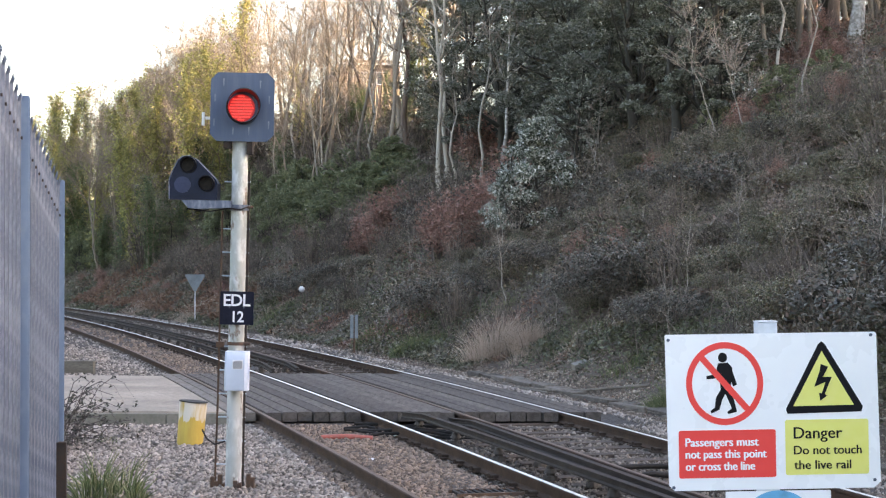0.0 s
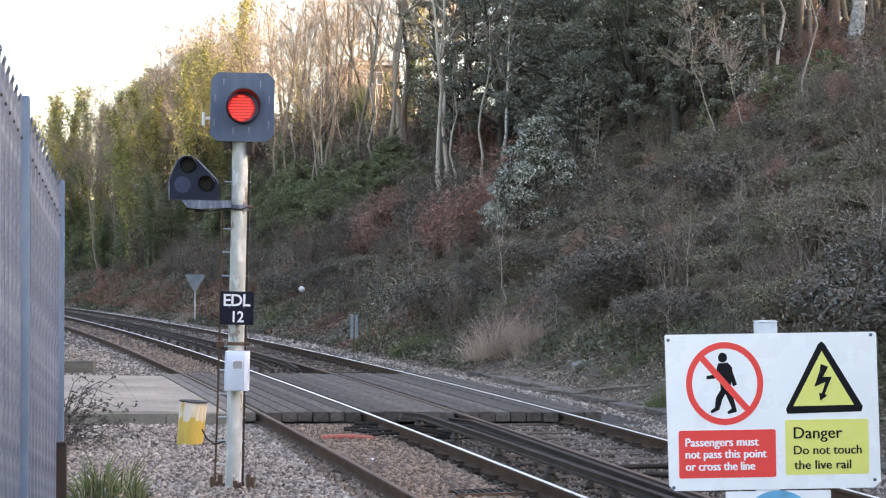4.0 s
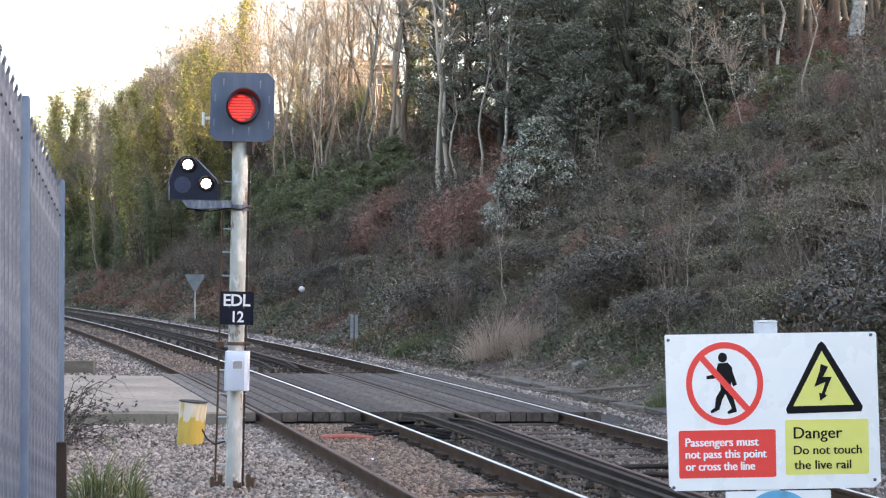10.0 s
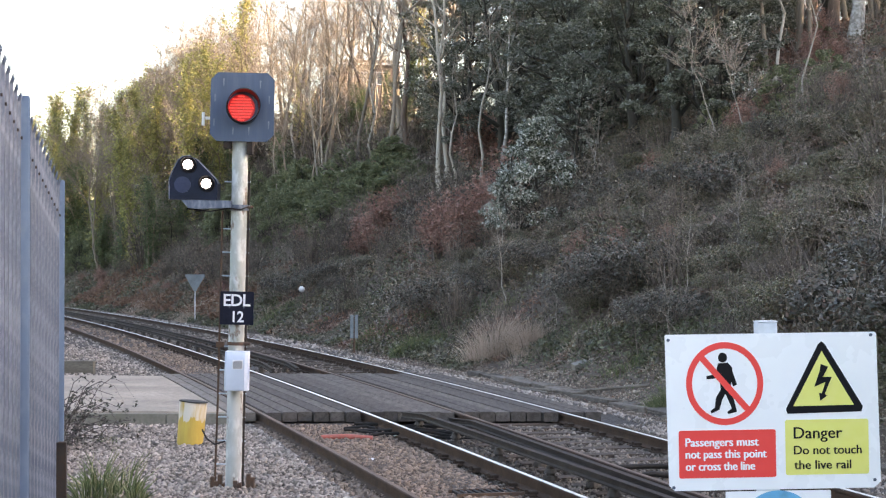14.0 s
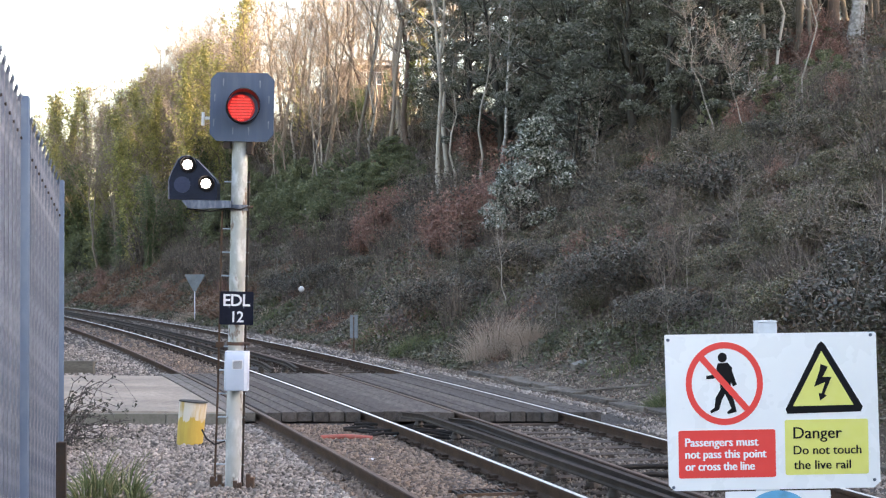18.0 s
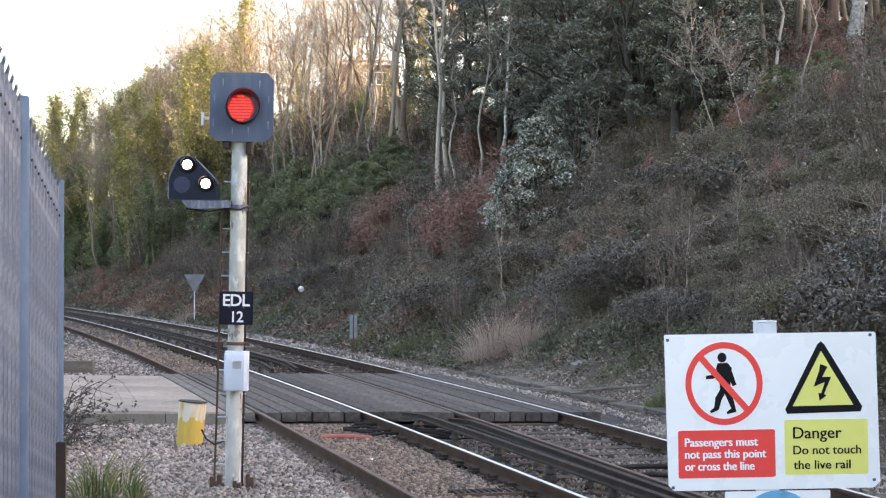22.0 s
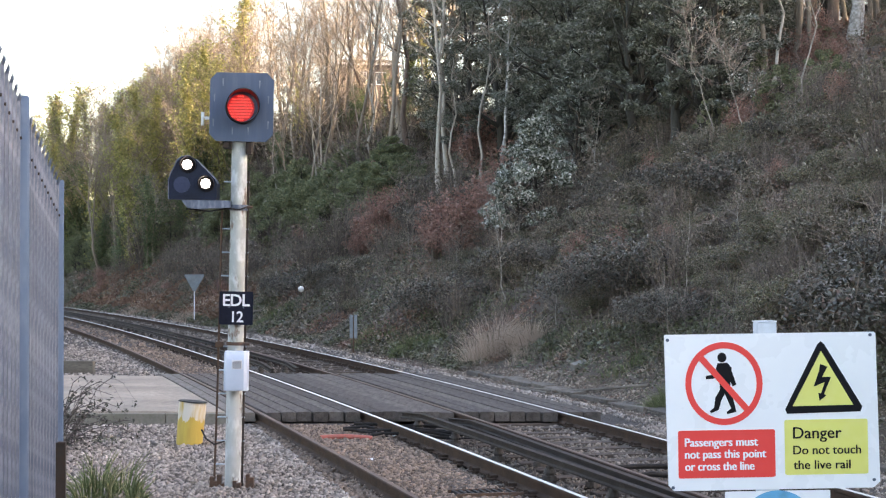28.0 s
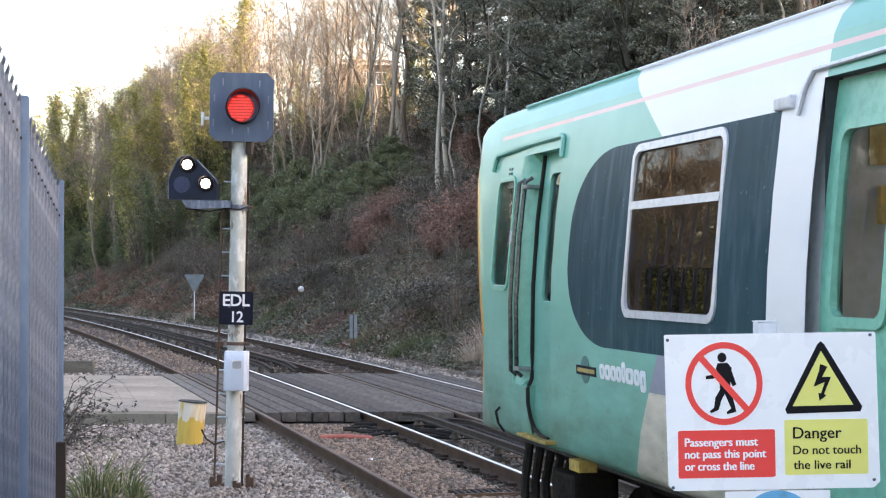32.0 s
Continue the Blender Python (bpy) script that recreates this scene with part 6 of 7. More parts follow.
def build_trackside():
    # grasses and brambles by the fence
    for i, (x, y, w, h) in enumerate(((-3.42, 16.7, 0.17, 0.40), (-3.2, 17.1, 0.14, 0.36), (-3.55, 17.6, 0.14, 0.34), (-3.0, 16.6, 0.10, 0.22))):
        g = tuft(100 + i, "grass_tuft", "green grass tuft growing in the gravel", "grass", 130, w * 1.3, h * 1.25, GRASS, 0.0085)
        g.location = (x, y, land(x, y) + 0.05)
    g = tuft(110, "grass_tuft", "short yellowing grass in the gravel", "grass", 240, 0.32, 0.12, GRASS, 0.004)
    g.location = (-4.4, 22.4, -0.18)
    rb = np.random.default_rng(121)
    br = thing("bramble_patch", "arching dark bramble stems beside the fence", "bramble", pose(-4.85, 21.6, -0.22))
    n = 44
    P = np.zeros((n, 6, 3))
    for k in range(n):
        hgt, out, a = rb.uniform(0.15, 1.05), rb.uniform(0.15, 1.1), rb.uniform(-0.7, 0.7)
        o = np.array([rb.normal() * 0.12 - 0.1, rb.normal() * 0.5, 0])
        for j in range(6):
            f = j / 5
            P[k, j] = o + np.array([out * f * math.cos(a), out * f * math.sin(a), hgt * 4 * f * (0.62 - 0.5 * f) * 1.2]) + rb.normal(size=3) * 0.012
    stuff("stem_mass", branch_mesh("stem_mass", P, np.tile([0.0065, 0.006, 0.005, 0.0045, 0.0035, 0.0022], (n, 1)), BRAMBLE_STEM, 4), br, "thin red-black bramble stems")
    kk, jj = rb.integers(0, n, 800), rb.integers(1, 6, 800)
    stuff("foliage", leaf_mesh("foliage", P[kk, jj] + rb.normal(size=(800, 3)) * 0.03, 0.05, IVY_DARK, rb), br)
    # dry grass and green clumps at the foot of the bank
    for i, (u, y, w, h, mat, lab) in enumerate(((4.2, 43.3, 0.62, 1.05, STRAW, "pale dry grass clump at the foot of the bank"), (4.75, 42.2, 0.34, 0.7, STRAW, "pale dry grass clump at the foot of the bank"),
                                         (3.6, 48.5, 0.5, 0.6, GRASS, "green grass clump at the foot of the bank"), (3.8, 53, 0.6, 0.7, GRASS, "green grass clump at the foot of the bank"),
                                         (3.4, 30, 0.4, 0.4, GRASS, "green grass clump at the foot of the bank"), (4.0, 82, 1.2, 0.9, STRAW, "pale dry grass clump at the foot of the bank"),
                                         (4.3, 69, 0.8, 0.6, GRASS, "green grass clump at the foot of the bank"), (4.2, 95, 1.4, 0.9, STRAW, "pale dry grass clump at the foot of the bank"))):
        x, y = at_u(u, y)
        g = tuft(130 + i, "grass_clump", lab, "grass", 1100, w * 1.25, h, mat, 0.0038, (x, y))
        g.location = (x, y, land(x, y))
    rg = random.Random(21)
    for i in range(26):
        u, y = rg.uniform(4.1, 5.6), rg.uniform(30, 78)
        x, y = at_u(u, y)
        dry = rg.random() < 0.5
        g = tuft(160 + i, "grass_clump", "pale dry grass clump at the foot of the bank" if dry else "green grass clump at the foot of the bank", "grass", 320, rg.uniform(0.3, 0.7), rg.uniform(0.2, 0.5), STRAW if dry else GRASS, 0.004, (x, y))
        g.location = (x, y, land(x, y))
    # yellow and white stump beside the slab
    st = thing("marker_stump", "yellow and white plastic tub standing in the gravel", "bollard", pose(-3.30, 22.1, -0.21, 0, 5, 0))

    def ringed(z0, z1, r0, r1, mat, name, lab):
        bm = bmesh.new()
        bmesh.ops.create_cone(bm, cap_ends=True, segments=28, radius1=r0, radius2=r1, depth=z1 - z0, matrix=Matrix.Translation((0, 0, (z0 + z1) / 2)))
        part(name, bm, mat, st, lab, True)
    ringed(0.0, 0.60, 0.168, 0.180, BUCKET, "tub", "faded yellow tub, stained white above")
    ringed(0.60, 0.61, 0.189, 0.187, RUBBER, "rim", "dark rim")
    # old sleeper beyond the slab
    solo("timber_block", box(-0.75, 0.75, -0.13, 0.13, 0, 0.32, 0.015), SLEEPER2, "weathered grey-green timber baulk", "timber", pose(-8.41, 37.3, -0.2))
    # triangular notice facing away
    tn = thing("triangular_sign", "small grey inverted triangle on a thin white post", "sign", pose(-11.7, 80.0, land(-11.7, 80.0)))
    zt = 1.93 - tn.location.z
    part("plate", prism([(-0.47, zt), (0.47, zt), (0.47, zt - 0.05), (0.05, zt - 0.8), (-0.05, zt - 0.8), (-0.47, zt - 0.05)], -0.03, -0.02), SIGN_GREY, tn, "blue-grey metal triangle")
    part("post", tube([(0, 0, -0.2), (0, 0, zt - 0.05)], 0.024, 8), WHITE, tn, "thin white post")
    # marker board
    mb = thing("marker_board", "narrow grey marker board on a short stake", "marker", pose(-2.5, 47.7, land(-2.5, 47.7)))
    part("board", box(-0.11, -0.015, -0.015, 0.0, 0.6, 1.26, 0.004), SIGN_GREY, mb, "pale grey plate")
    part("board", box(0.015, 0.11, -0.015, 0.0, 0.6, 1.26, 0.004), SIGN_GREY, mb, "pale grey plate")
    part("stake", box(-0.025, 0.025, 0.002, 0.05, -0.2, 1.2, 0.004), RUST, mb, "rusty stake")
    # white ball caught in the brambles
    bm = bmesh.new()
    bmesh.ops.create_icosphere(bm, subdivisions=3, radius=0.115)
    x, y = -5.3, 63.6
    solo("ball", bm, LITTER, "white plastic ball caught in the brambles", "ball", Matrix.Translation((x, y, 1.41)), smooth=True)
    # cable trough along the bank side
    tr = thing("cable_trough", "row of weathered concrete cable trough lids", "cable trough")
    lid = as_mesh(box(-0.17, 0.17, -0.462, 0.462, -0.08, 0.03, 0.018), TROUGH, name="trough_lid")
    y, k = 19.0, 0
    rg = random.Random(8)
    while y < 41:
        x, _ = at_u(2.95 + 0.012 * (y - 30) + rg.uniform(-0.05, 0.05), y)
        if not 26.8 < y < 27.8:
            part("trough_lid", lid, None, tr, m=pose(x, y, land(x, y) + 0.055 + rg.uniform(-0.02, 0.02), rg.uniform(-2, 2), rg.uniform(-6, 6), math.degrees(math.atan(-far_slope(y))) + rg.uniform(-3, 3)))
        y += 0.93
    # loose blocks and rubbish
    x, y = at_u(3.9, 36.2)
    solo("concrete_block", box(-0.17, 0.17, -0.10, 0.10, 0, 0.16, 0.015), CONC_GREY, "broken grey concrete block at the foot of the bank", "block", Matrix.Translation((x, y, land(x, y) + 0.02)) @ Euler((0.2, -0.25, 0.35)).to_matrix().to_4x4())
    x, y = at_u(3.3, 28.5)
    solo("concrete_block", box(-0.4, 0.4, -0.12, 0.12, 0, 0.1, 0.02), CONC_GREY, "flat broken slab of concrete", "block", Matrix.Translation((x, y, land(x, y) + 0.02)) @ Euler((0.1, 0.1, -0.25)).to_matrix().to_4x4())
    for i, (x, y, z, s) in enumerate(((1.71, 41.69, -0.3, 0.07), (-1.55, 26.71, -0.18, 0.07), (-0.84, 20.27, -0.18, 0.05), (-0.65, 23.01, -0.15, 0.03), (2.98, 44.47, 0, 0.1), (-1.77, 26.4, -0.18, 0.06))):
        bm = bmesh.new()
        bmesh.ops.create_icosphere(bm, subdivisions=2, radius=s)
        for v in bm.verts:
            v.co *= 1 + 0.35 * noise.noise(v.co * 20 + Vector((i, 0, 0)))
            v.co.z *= 0.5
        solo("litter", bm, LITTER, "scrap of white litter on the stones", "litter", Matrix.Translation((x, y, z + s * 0.3)) @ Euler((0, 0.4 * (i == 0), 0.5 * i)).to_matrix().to_4x4(), group="litter")
    # drain pipe and cables between the rails
    solo("drain_pipe", tube([(-1.63, 22.7, -0.14), (-1.30, 22.75, -0.13), (-0.94, 22.7, -0.15)], 0.038, 12), ORANGE, "short faded orange pipe between the rails", "pipe", smooth=True)
    rg = random.Random(4)
    for i in range(7):
        y0 = 23.1 + 0.24 * i
        x0 = -1.35 + rg.uniform(-0.2, 0.2)
        pts = [(x0 + 0.32 * k, y0 + rg.uniform(-0.12, 0.12) - 0.05 * k, -0.15 + rg.uniform(-0.02, 0.05)) for k in range(7)]
        solo("track_cable", tube(pts, 0.022, 7), RUBBER, "black cable lying across the track", "cable", group="track cables", smooth=True)
    for i in range(3):
        y0 = 17.4 + 0.75 * i
        pts = [(1.7 + 0.28 * k, y0 + 0.10 * k + rg.uniform(-0.05, 0.05), -0.13 + rg.uniform(-0.01, 0.03)) for k in range(8)]
        solo("track_cable", tube(pts, 0.03, 8), RUBBER, "black cable lying across the track", "cable", group="track cables", smooth=True)
    for k, pts in enumerate((((3.9, 32), (2.5, 34), (1.55, 35.5), (0.2, 37.6), (-1.2, 40.4)), ((0.6, 36.3), (1.3, 36.7), (1.5, 35.6), (2.1, 34)))):
        solo("bank_cable", tube([(x, y, land(x, y) + 0.08) for x, y in pts], 0.03, 7), TROUGH, "dusty brown cable along the ballast edge", "cable", smooth=True)
    # drain grating in the four-foot
    gr = thing("drain_grating", "dark steel grating between the rails", "grating", pose(0.42, 17.1, -0.14, 0, 0, 14))
    for k in range(9):
        part("bar", box(-0.30 + 0.07 * k, -0.27 + 0.07 * k, -0.16, 0.16, -0.02, 0.015), RUBBER, gr)
    part("frame", box(-0.33, 0.36, -0.19, -0.16, -0.02, 0.018), RUST, gr)
    part("frame", box(-0.33, 0.36, 0.16, 0.19, -0.02, 0.018), RUST, gr)


def build_houses():
    for x, y, w, lab in ((-7.3, 170, 6.0, "brick house half hidden behind the bare trees"), (20.6, 103, 6, "pale house above the bank behind trees")):
        z = land(x, y)
        hz = 22.9 if x < 0 else 18.4
        ho = thing("house", lab, "house", pose(x, y, z, 0, 0, 8 if x < 0 else -12))
        zt = hz - z
        part("wall", box(-w / 2, w / 2, 0, 8, -0.5, zt, 0.05), BRICK if x < 0 else RENDER_WALL, ho)
        rf = bmesh.new()
        rise = 0.35 if x < 0 else 2.6
        pr = [(-w / 2 - 0.4, zt), (w / 2 + 0.4, zt), (w / 2 - rise, zt + rise), (-w / 2 + rise, zt + rise)]
        part("roof", prism(pr, -0.4, 8.4, rf), ROOF, ho)
        part("eaves_board", box(-w / 2 - 0.4, w / 2 + 0.4, -0.46, -0.41, zt - 0.15, zt + 0.08), WHITE, ho)
        for k in range(3):
            wx = -w / 2 + 2 + k * (w - 4) / 2
            wd = part("window", ring(round_rect(wx - 0.7, wx + 0.7, zt - 2.1, zt - 0.8, 0.02, 1), round_rect(wx - 0.62, wx + 0.62, zt - 2.02, zt - 0.88, 0.02, 1), -0.06, 0.0), WHITE, ho)
            part("pane", box(wx - 0.62, wx + 0.62, -0.03, -0.01, zt - 2.02, zt - 0.88), DARK_PANE, wd)


SLEEPER2 = surface("grey_timber", (0.15, 0.138, 0.118), (0.095, 0.088, 0.074), (0.07, 0.066, 0.055), rough=0.95, scale=2.5, fine=20, grain=(0.6, 3, 3))
SIGN_GREY = surface("weathered_sign_back", (0.20, 0.235, 0.26), (0.15, 0.18, 0.20), rough=0.55, metal=0.2, scale=4, fine=20)
BRICK = surface("brown_brick", (0.15, 0.11, 0.095), (0.12, 0.09, 0.08), rough=0.9, scale=2, fine=12)
RENDER_WALL = surface("pale_render", (0.30, 0.28, 0.32), (0.26, 0.24, 0.27), rough=0.9, scale=1, fine=12)
ROOF = surface("roof_tile", (0.16, 0.12, 0.10), (0.11, 0.09, 0.08), rough=0.85, scale=2, fine=10)
DARK_PANE = surface("dark_window", (0.03, 0.035, 0.04), (0.05, 0.05, 0.06), rough=0.08, scale=2, fine=10, bump=0)
BRAMBLE_STEM = surface("bramble_stem", (0.05, 0.028, 0.025), (0.03, 0.02, 0.018), rough=0.6, scale=5, fine=40, bump=0)
IVY_DARK = leafy("dark_bramble_leaves", [(0.03, 0.035, 0.022), (0.06, 0.05, 0.035)], 0.5, 0.15)


# ---- train ----
SIDE_Z = [1.04, 1.06, 1.10, 1.30, 1.60, 1.89, 2.10, 2.40, 2.69, 2.84, 3.00]
SIDE_W = [1.28, 1.33, 1.362, 1.395, 1.41, 1.408, 1.40, 1.375, 1.34, 1.318, 1.29]
ROOF_LINE = [(1.29, 3.00), (1.255, 3.075), (1.20, 3.132), (1.07, 3.178), (0.85, 3.236), (0.55, 3.285), (0.0, 3.315)]
CAR = 19.8


def wide(z):
    return float(np.interp(z, SIDE_Z, SIDE_W))


def livery():
    """Mint green, dark green, white and cream paint, laid out along the car."""
    m, nt, bsdf = nodes_of("train_livery")
    tc = nt.nodes.new("ShaderNodeTexCoord")
    sep = nt.nodes.new("ShaderNodeSeparateXYZ")
    link(nt, tc.outputs["Object"], sep.inputs[0])
    y, z = sep.outputs[1], sep.outputs[2]

    def lt(a, b):
        return math_node(nt, "LESS_THAN", a, b)

    def gt(a, b):
        return math_node(nt, "GREATER_THAN", a, b)

    def both(*a):
        r = a[0]
        for b in a[1:]:
            r = math_node(nt, "MULTIPLY", r, b)
        return r

    def either(a, b):
        return math_node(nt, "MAXIMUM", a, b)

    def lin(v, k, c):
        return math_node(nt, "MULTIPLY_ADD", v, k, c)
    mint = (0.155, 0.465, 0.385)
    col = mix_rgb(nt, noise_fac(nt, tc.outputs["Object"], 2.2), mint, (0.13, 0.42, 0.345))
    # cream and lilac skirt behind a slanting edge
    slant = lt(y, lin(z, -0.70, -2.14))
    skirt = both(slant, lt(z, 1.70))
    col = mix_rgb(nt, skirt, col, (0.66, 0.60, 0.50))
    col = mix_rgb(nt, both(skirt, gt(z, 1.51)), col, (0.28, 0.29, 0.38))
    # white sweep over the window band
    sweep_m = both(lt(y, lin(z, 1.63, -7.65)), gt(z, 2.70), gt(y, -4.815))
    band = both(lt(y, -4.545), gt(y, -4.92), gt(z, 1.70))
    col = mix_rgb(nt, either(sweep_m, band), col, (0.74, 0.75, 0.78))
    # dark window panel with a rounded leading edge
    ey = math_node(nt, "POWER", math_node(nt, "ABSOLUTE", lin(y, 1 / 0.68, 2.57 / 0.68)), 2.0)
    ez = math_node(nt, "POWER", math_node(nt, "ABSOLUTE", lin(z, 1 / 0.52, -2.215 / 0.52)), 2.6)
    oval = lt(math_node(nt, "ADD", ey, ez), 1.0)
    zone = both(gt(z, 1.695), lt(z, 2.735))
    panel = either(both(oval, gt(y, -2.57)), both(zone, lt(y, -2.57), gt(y, -4.545)))
    panel = either(panel, both(zone, lt(y, -6.4), gt(y, -13.4)))
    panel = either(panel, both(zone, lt(y, -15.2)))
    dark = mix_rgb(nt, noise_fac(nt, stretched(nt, tc.outputs["Object"], 1, 3, 0.6), 3.0), (0.012, 0.046, 0.066), (0.018, 0.060, 0.082))
    streak = noise_fac(nt, stretched(nt, tc.outputs["Object"], 1, 3.2, 0.55), 3.4, 5, 0.50, 0.80)
    dark = mix_rgb(nt, math_node(nt, "MULTIPLY", streak, 0.5), dark, (0.115, 0.18, 0.22))
    dark = mix_rgb(nt, math_node(nt, "MULTIPLY", noise_fac(nt, tc.outputs["Object"], 34, 2, 0.70, 0.74), 0.5), dark, (0.20, 0.26, 0.28))
    col = mix_rgb(nt, panel, col, dark)
    # red-orange cantrail line and pale roof
    line = mix_rgb(nt, lt(y, -1.7), (0.74, 0.40, 0.35), (0.75, 0.48, 0.45))
    col = mix_rgb(nt, both(gt(z, 2.938), lt(z, 2.960), lt(y, -0.2)), col, line)
    # yellow nose
    col = mix_rgb(nt, both(gt(y, math_node(nt, "ADD", math_node(nt, "MAXIMUM", lin(z, 0.41, -0.84), -0.15), math_node(nt, "MAXIMUM", lin(z, -1.0, 1.7), 0.0))), lt(z, 2.82)), col, (0.75, 0.36, 0.02))
    # road dirt
    dirt = noise_fac(nt, stretched(nt, tc.outputs["Object"], 1, 0.8, 2.4), 3.2, 5, 0.34, 0.80)
    lowz = nt.nodes.new("ShaderNodeMapRange")
    lowz.inputs[1].default_value, lowz.inputs[2].default_value = 2.0, 1.05
    link(nt, z, lowz.inputs[0])
    amount = math_node(nt, "MULTIPLY", dirt, math_node(nt, "MULTIPLY_ADD", lowz.outputs[0], 0.95, 0.05))
    col = mix_rgb(nt, amount, col, (0.07, 0.14, 0.088))
    spots = math_node(nt, "MULTIPLY", noise_fac(nt, stretched(nt, tc.outputs["Object"], 1, 1, 2.2), 11, 4, 0.62, 0.74), lowz.outputs[0])
    col = mix_rgb(nt, math_node(nt, "MULTIPLY", spots, 0.6), col, (0.16, 0.11, 0.07))
    link(nt, col, bsdf.inputs["Base Color"])
    link(nt, math_node(nt, "MULTIPLY_ADD", panel, 0.2, 0.4), bsdf.inputs["Roughness"])
    link(nt, math_node(nt, "MULTIPLY_ADD", panel, -0.25, 0.3), bsdf.inputs["Specular IOR Level"])
    bsdf.inputs["Coat Roughness"].default_value = 0.16
    link(nt, math_node(nt, "MULTIPLY_ADD", panel, -0.22, 0.36), bsdf.inputs["Coat Weight"])
    return m


def side_skin(sign, y0, y1, z0, z1, holes, off, breaks=()):
    """Body side between y0 and y1, following the side's curve, with rectangular holes (y0, y1, z0, z1)."""
    ys = sorted({y0, y1, *breaks, *[v for h in holes for v in h[:2] if y0 < v < y1]})
    zs = sorted({z0, z1, *[v for v in SIDE_Z if z0 < v < z1], *[v for h in holes for v in h[2:] if z0 < v < z1]})
    bm = bmesh.new()
    V = {}

    def vert(i, j):
        if (i, j) not in V:
            V[(i, j)] = bm.verts.new((sign * (wide(zs[j]) + (off(zs[j]) if callable(off) else off)), ys[i], zs[j]))
        return V[(i, j)]
    for i in range(len(ys) - 1):
        for j in range(len(zs) - 1):
            cy, cz = (ys[i] + ys[i + 1]) / 2, (zs[j] + zs[j + 1]) / 2
            if any(h[0] < cy < h[1] and h[2] < cz < h[3] for h in holes):
                continue
            f = (vert(i, j), vert(i + 1, j), vert(i + 1, j + 1), vert(i, j + 1))
            bm.faces.new(f if sign > 0 else f[::-1])
    return bm


def side_ring(sign, outer, inner, o0, o1):
    bm = bmesh.new()
    n = len(outer)
    L = [[bm.verts.new((sign * (wide(z) + o), y, z)) for y, z in pts] for pts, o in ((outer, o0), (outer, o1), (inner, o1), (inner, o0))]
    for k in range(4):
        p, q = L[k], L[(k + 1) % 4]
        for i in range(n):
            bm.faces.new((p[i], p[(i + 1) % n], q[(i + 1) % n], q[i]))
    bmesh.ops.recalc_face_normals(bm, faces=bm.faces)
    return bm


def side_strip(sign, pts, o0, o1):
    """A jamb: a line drawn on the side, run inwards from one depth to another."""
    bm = bmesh.new()
    rows = [[bm.verts.new((sign * (wide(z) + o), y, z)) for o in (o0, o1)] for y, z in pts]
    for p, q in zip(rows, rows[1:]):
        bm.faces.new((p[0], q[0], q[1], p[1]))
    bmesh.ops.recalc_face_normals(bm, faces=bm.faces)
    return bm


def side_scoop(sign, ya, yb, z0, z1, deep):
    """The hollow behind the grab rails: flush at ya, deepest at yb, rounded off above and below."""
    bm = bmesh.new()
    zs = [z0 + (z1 - z0) * k / 24 for k in range(25)]
    rows = []
    for k in range(11):
        f = k / 10
        y = ya + (yb - ya) * f
        rows.append([bm.verts.new((sign * (wide(z) - deep * (1 - math.cos(f * math.pi / 2)) * min(1, (z - z0) / 0.07) ** 0.6 * min(1, (z1 - z) / 0.10) ** 0.6), y, z)) for z in zs])
    rows.append([bm.verts.new((sign * (wide(z) - deep - 0.012), yb, z)) for z in zs])
    for p, q in zip(rows, rows[1:]):
        for i in range(24):
            bm.faces.new((p[i], p[i + 1], q[i + 1], q[i]))
    bmesh.ops.recalc_face_normals(bm, faces=bm.faces)
    return bm


def grow_rect(h, g, r, n=5):
    return round_rect(h[0] - g, h[1] + g, h[2] - g, h[3] + g, max(r, 0.004), n)


def side_pane(sign, h, off):
    return side_skin(sign, h[0], h[1], h[2], h[3], (), off)


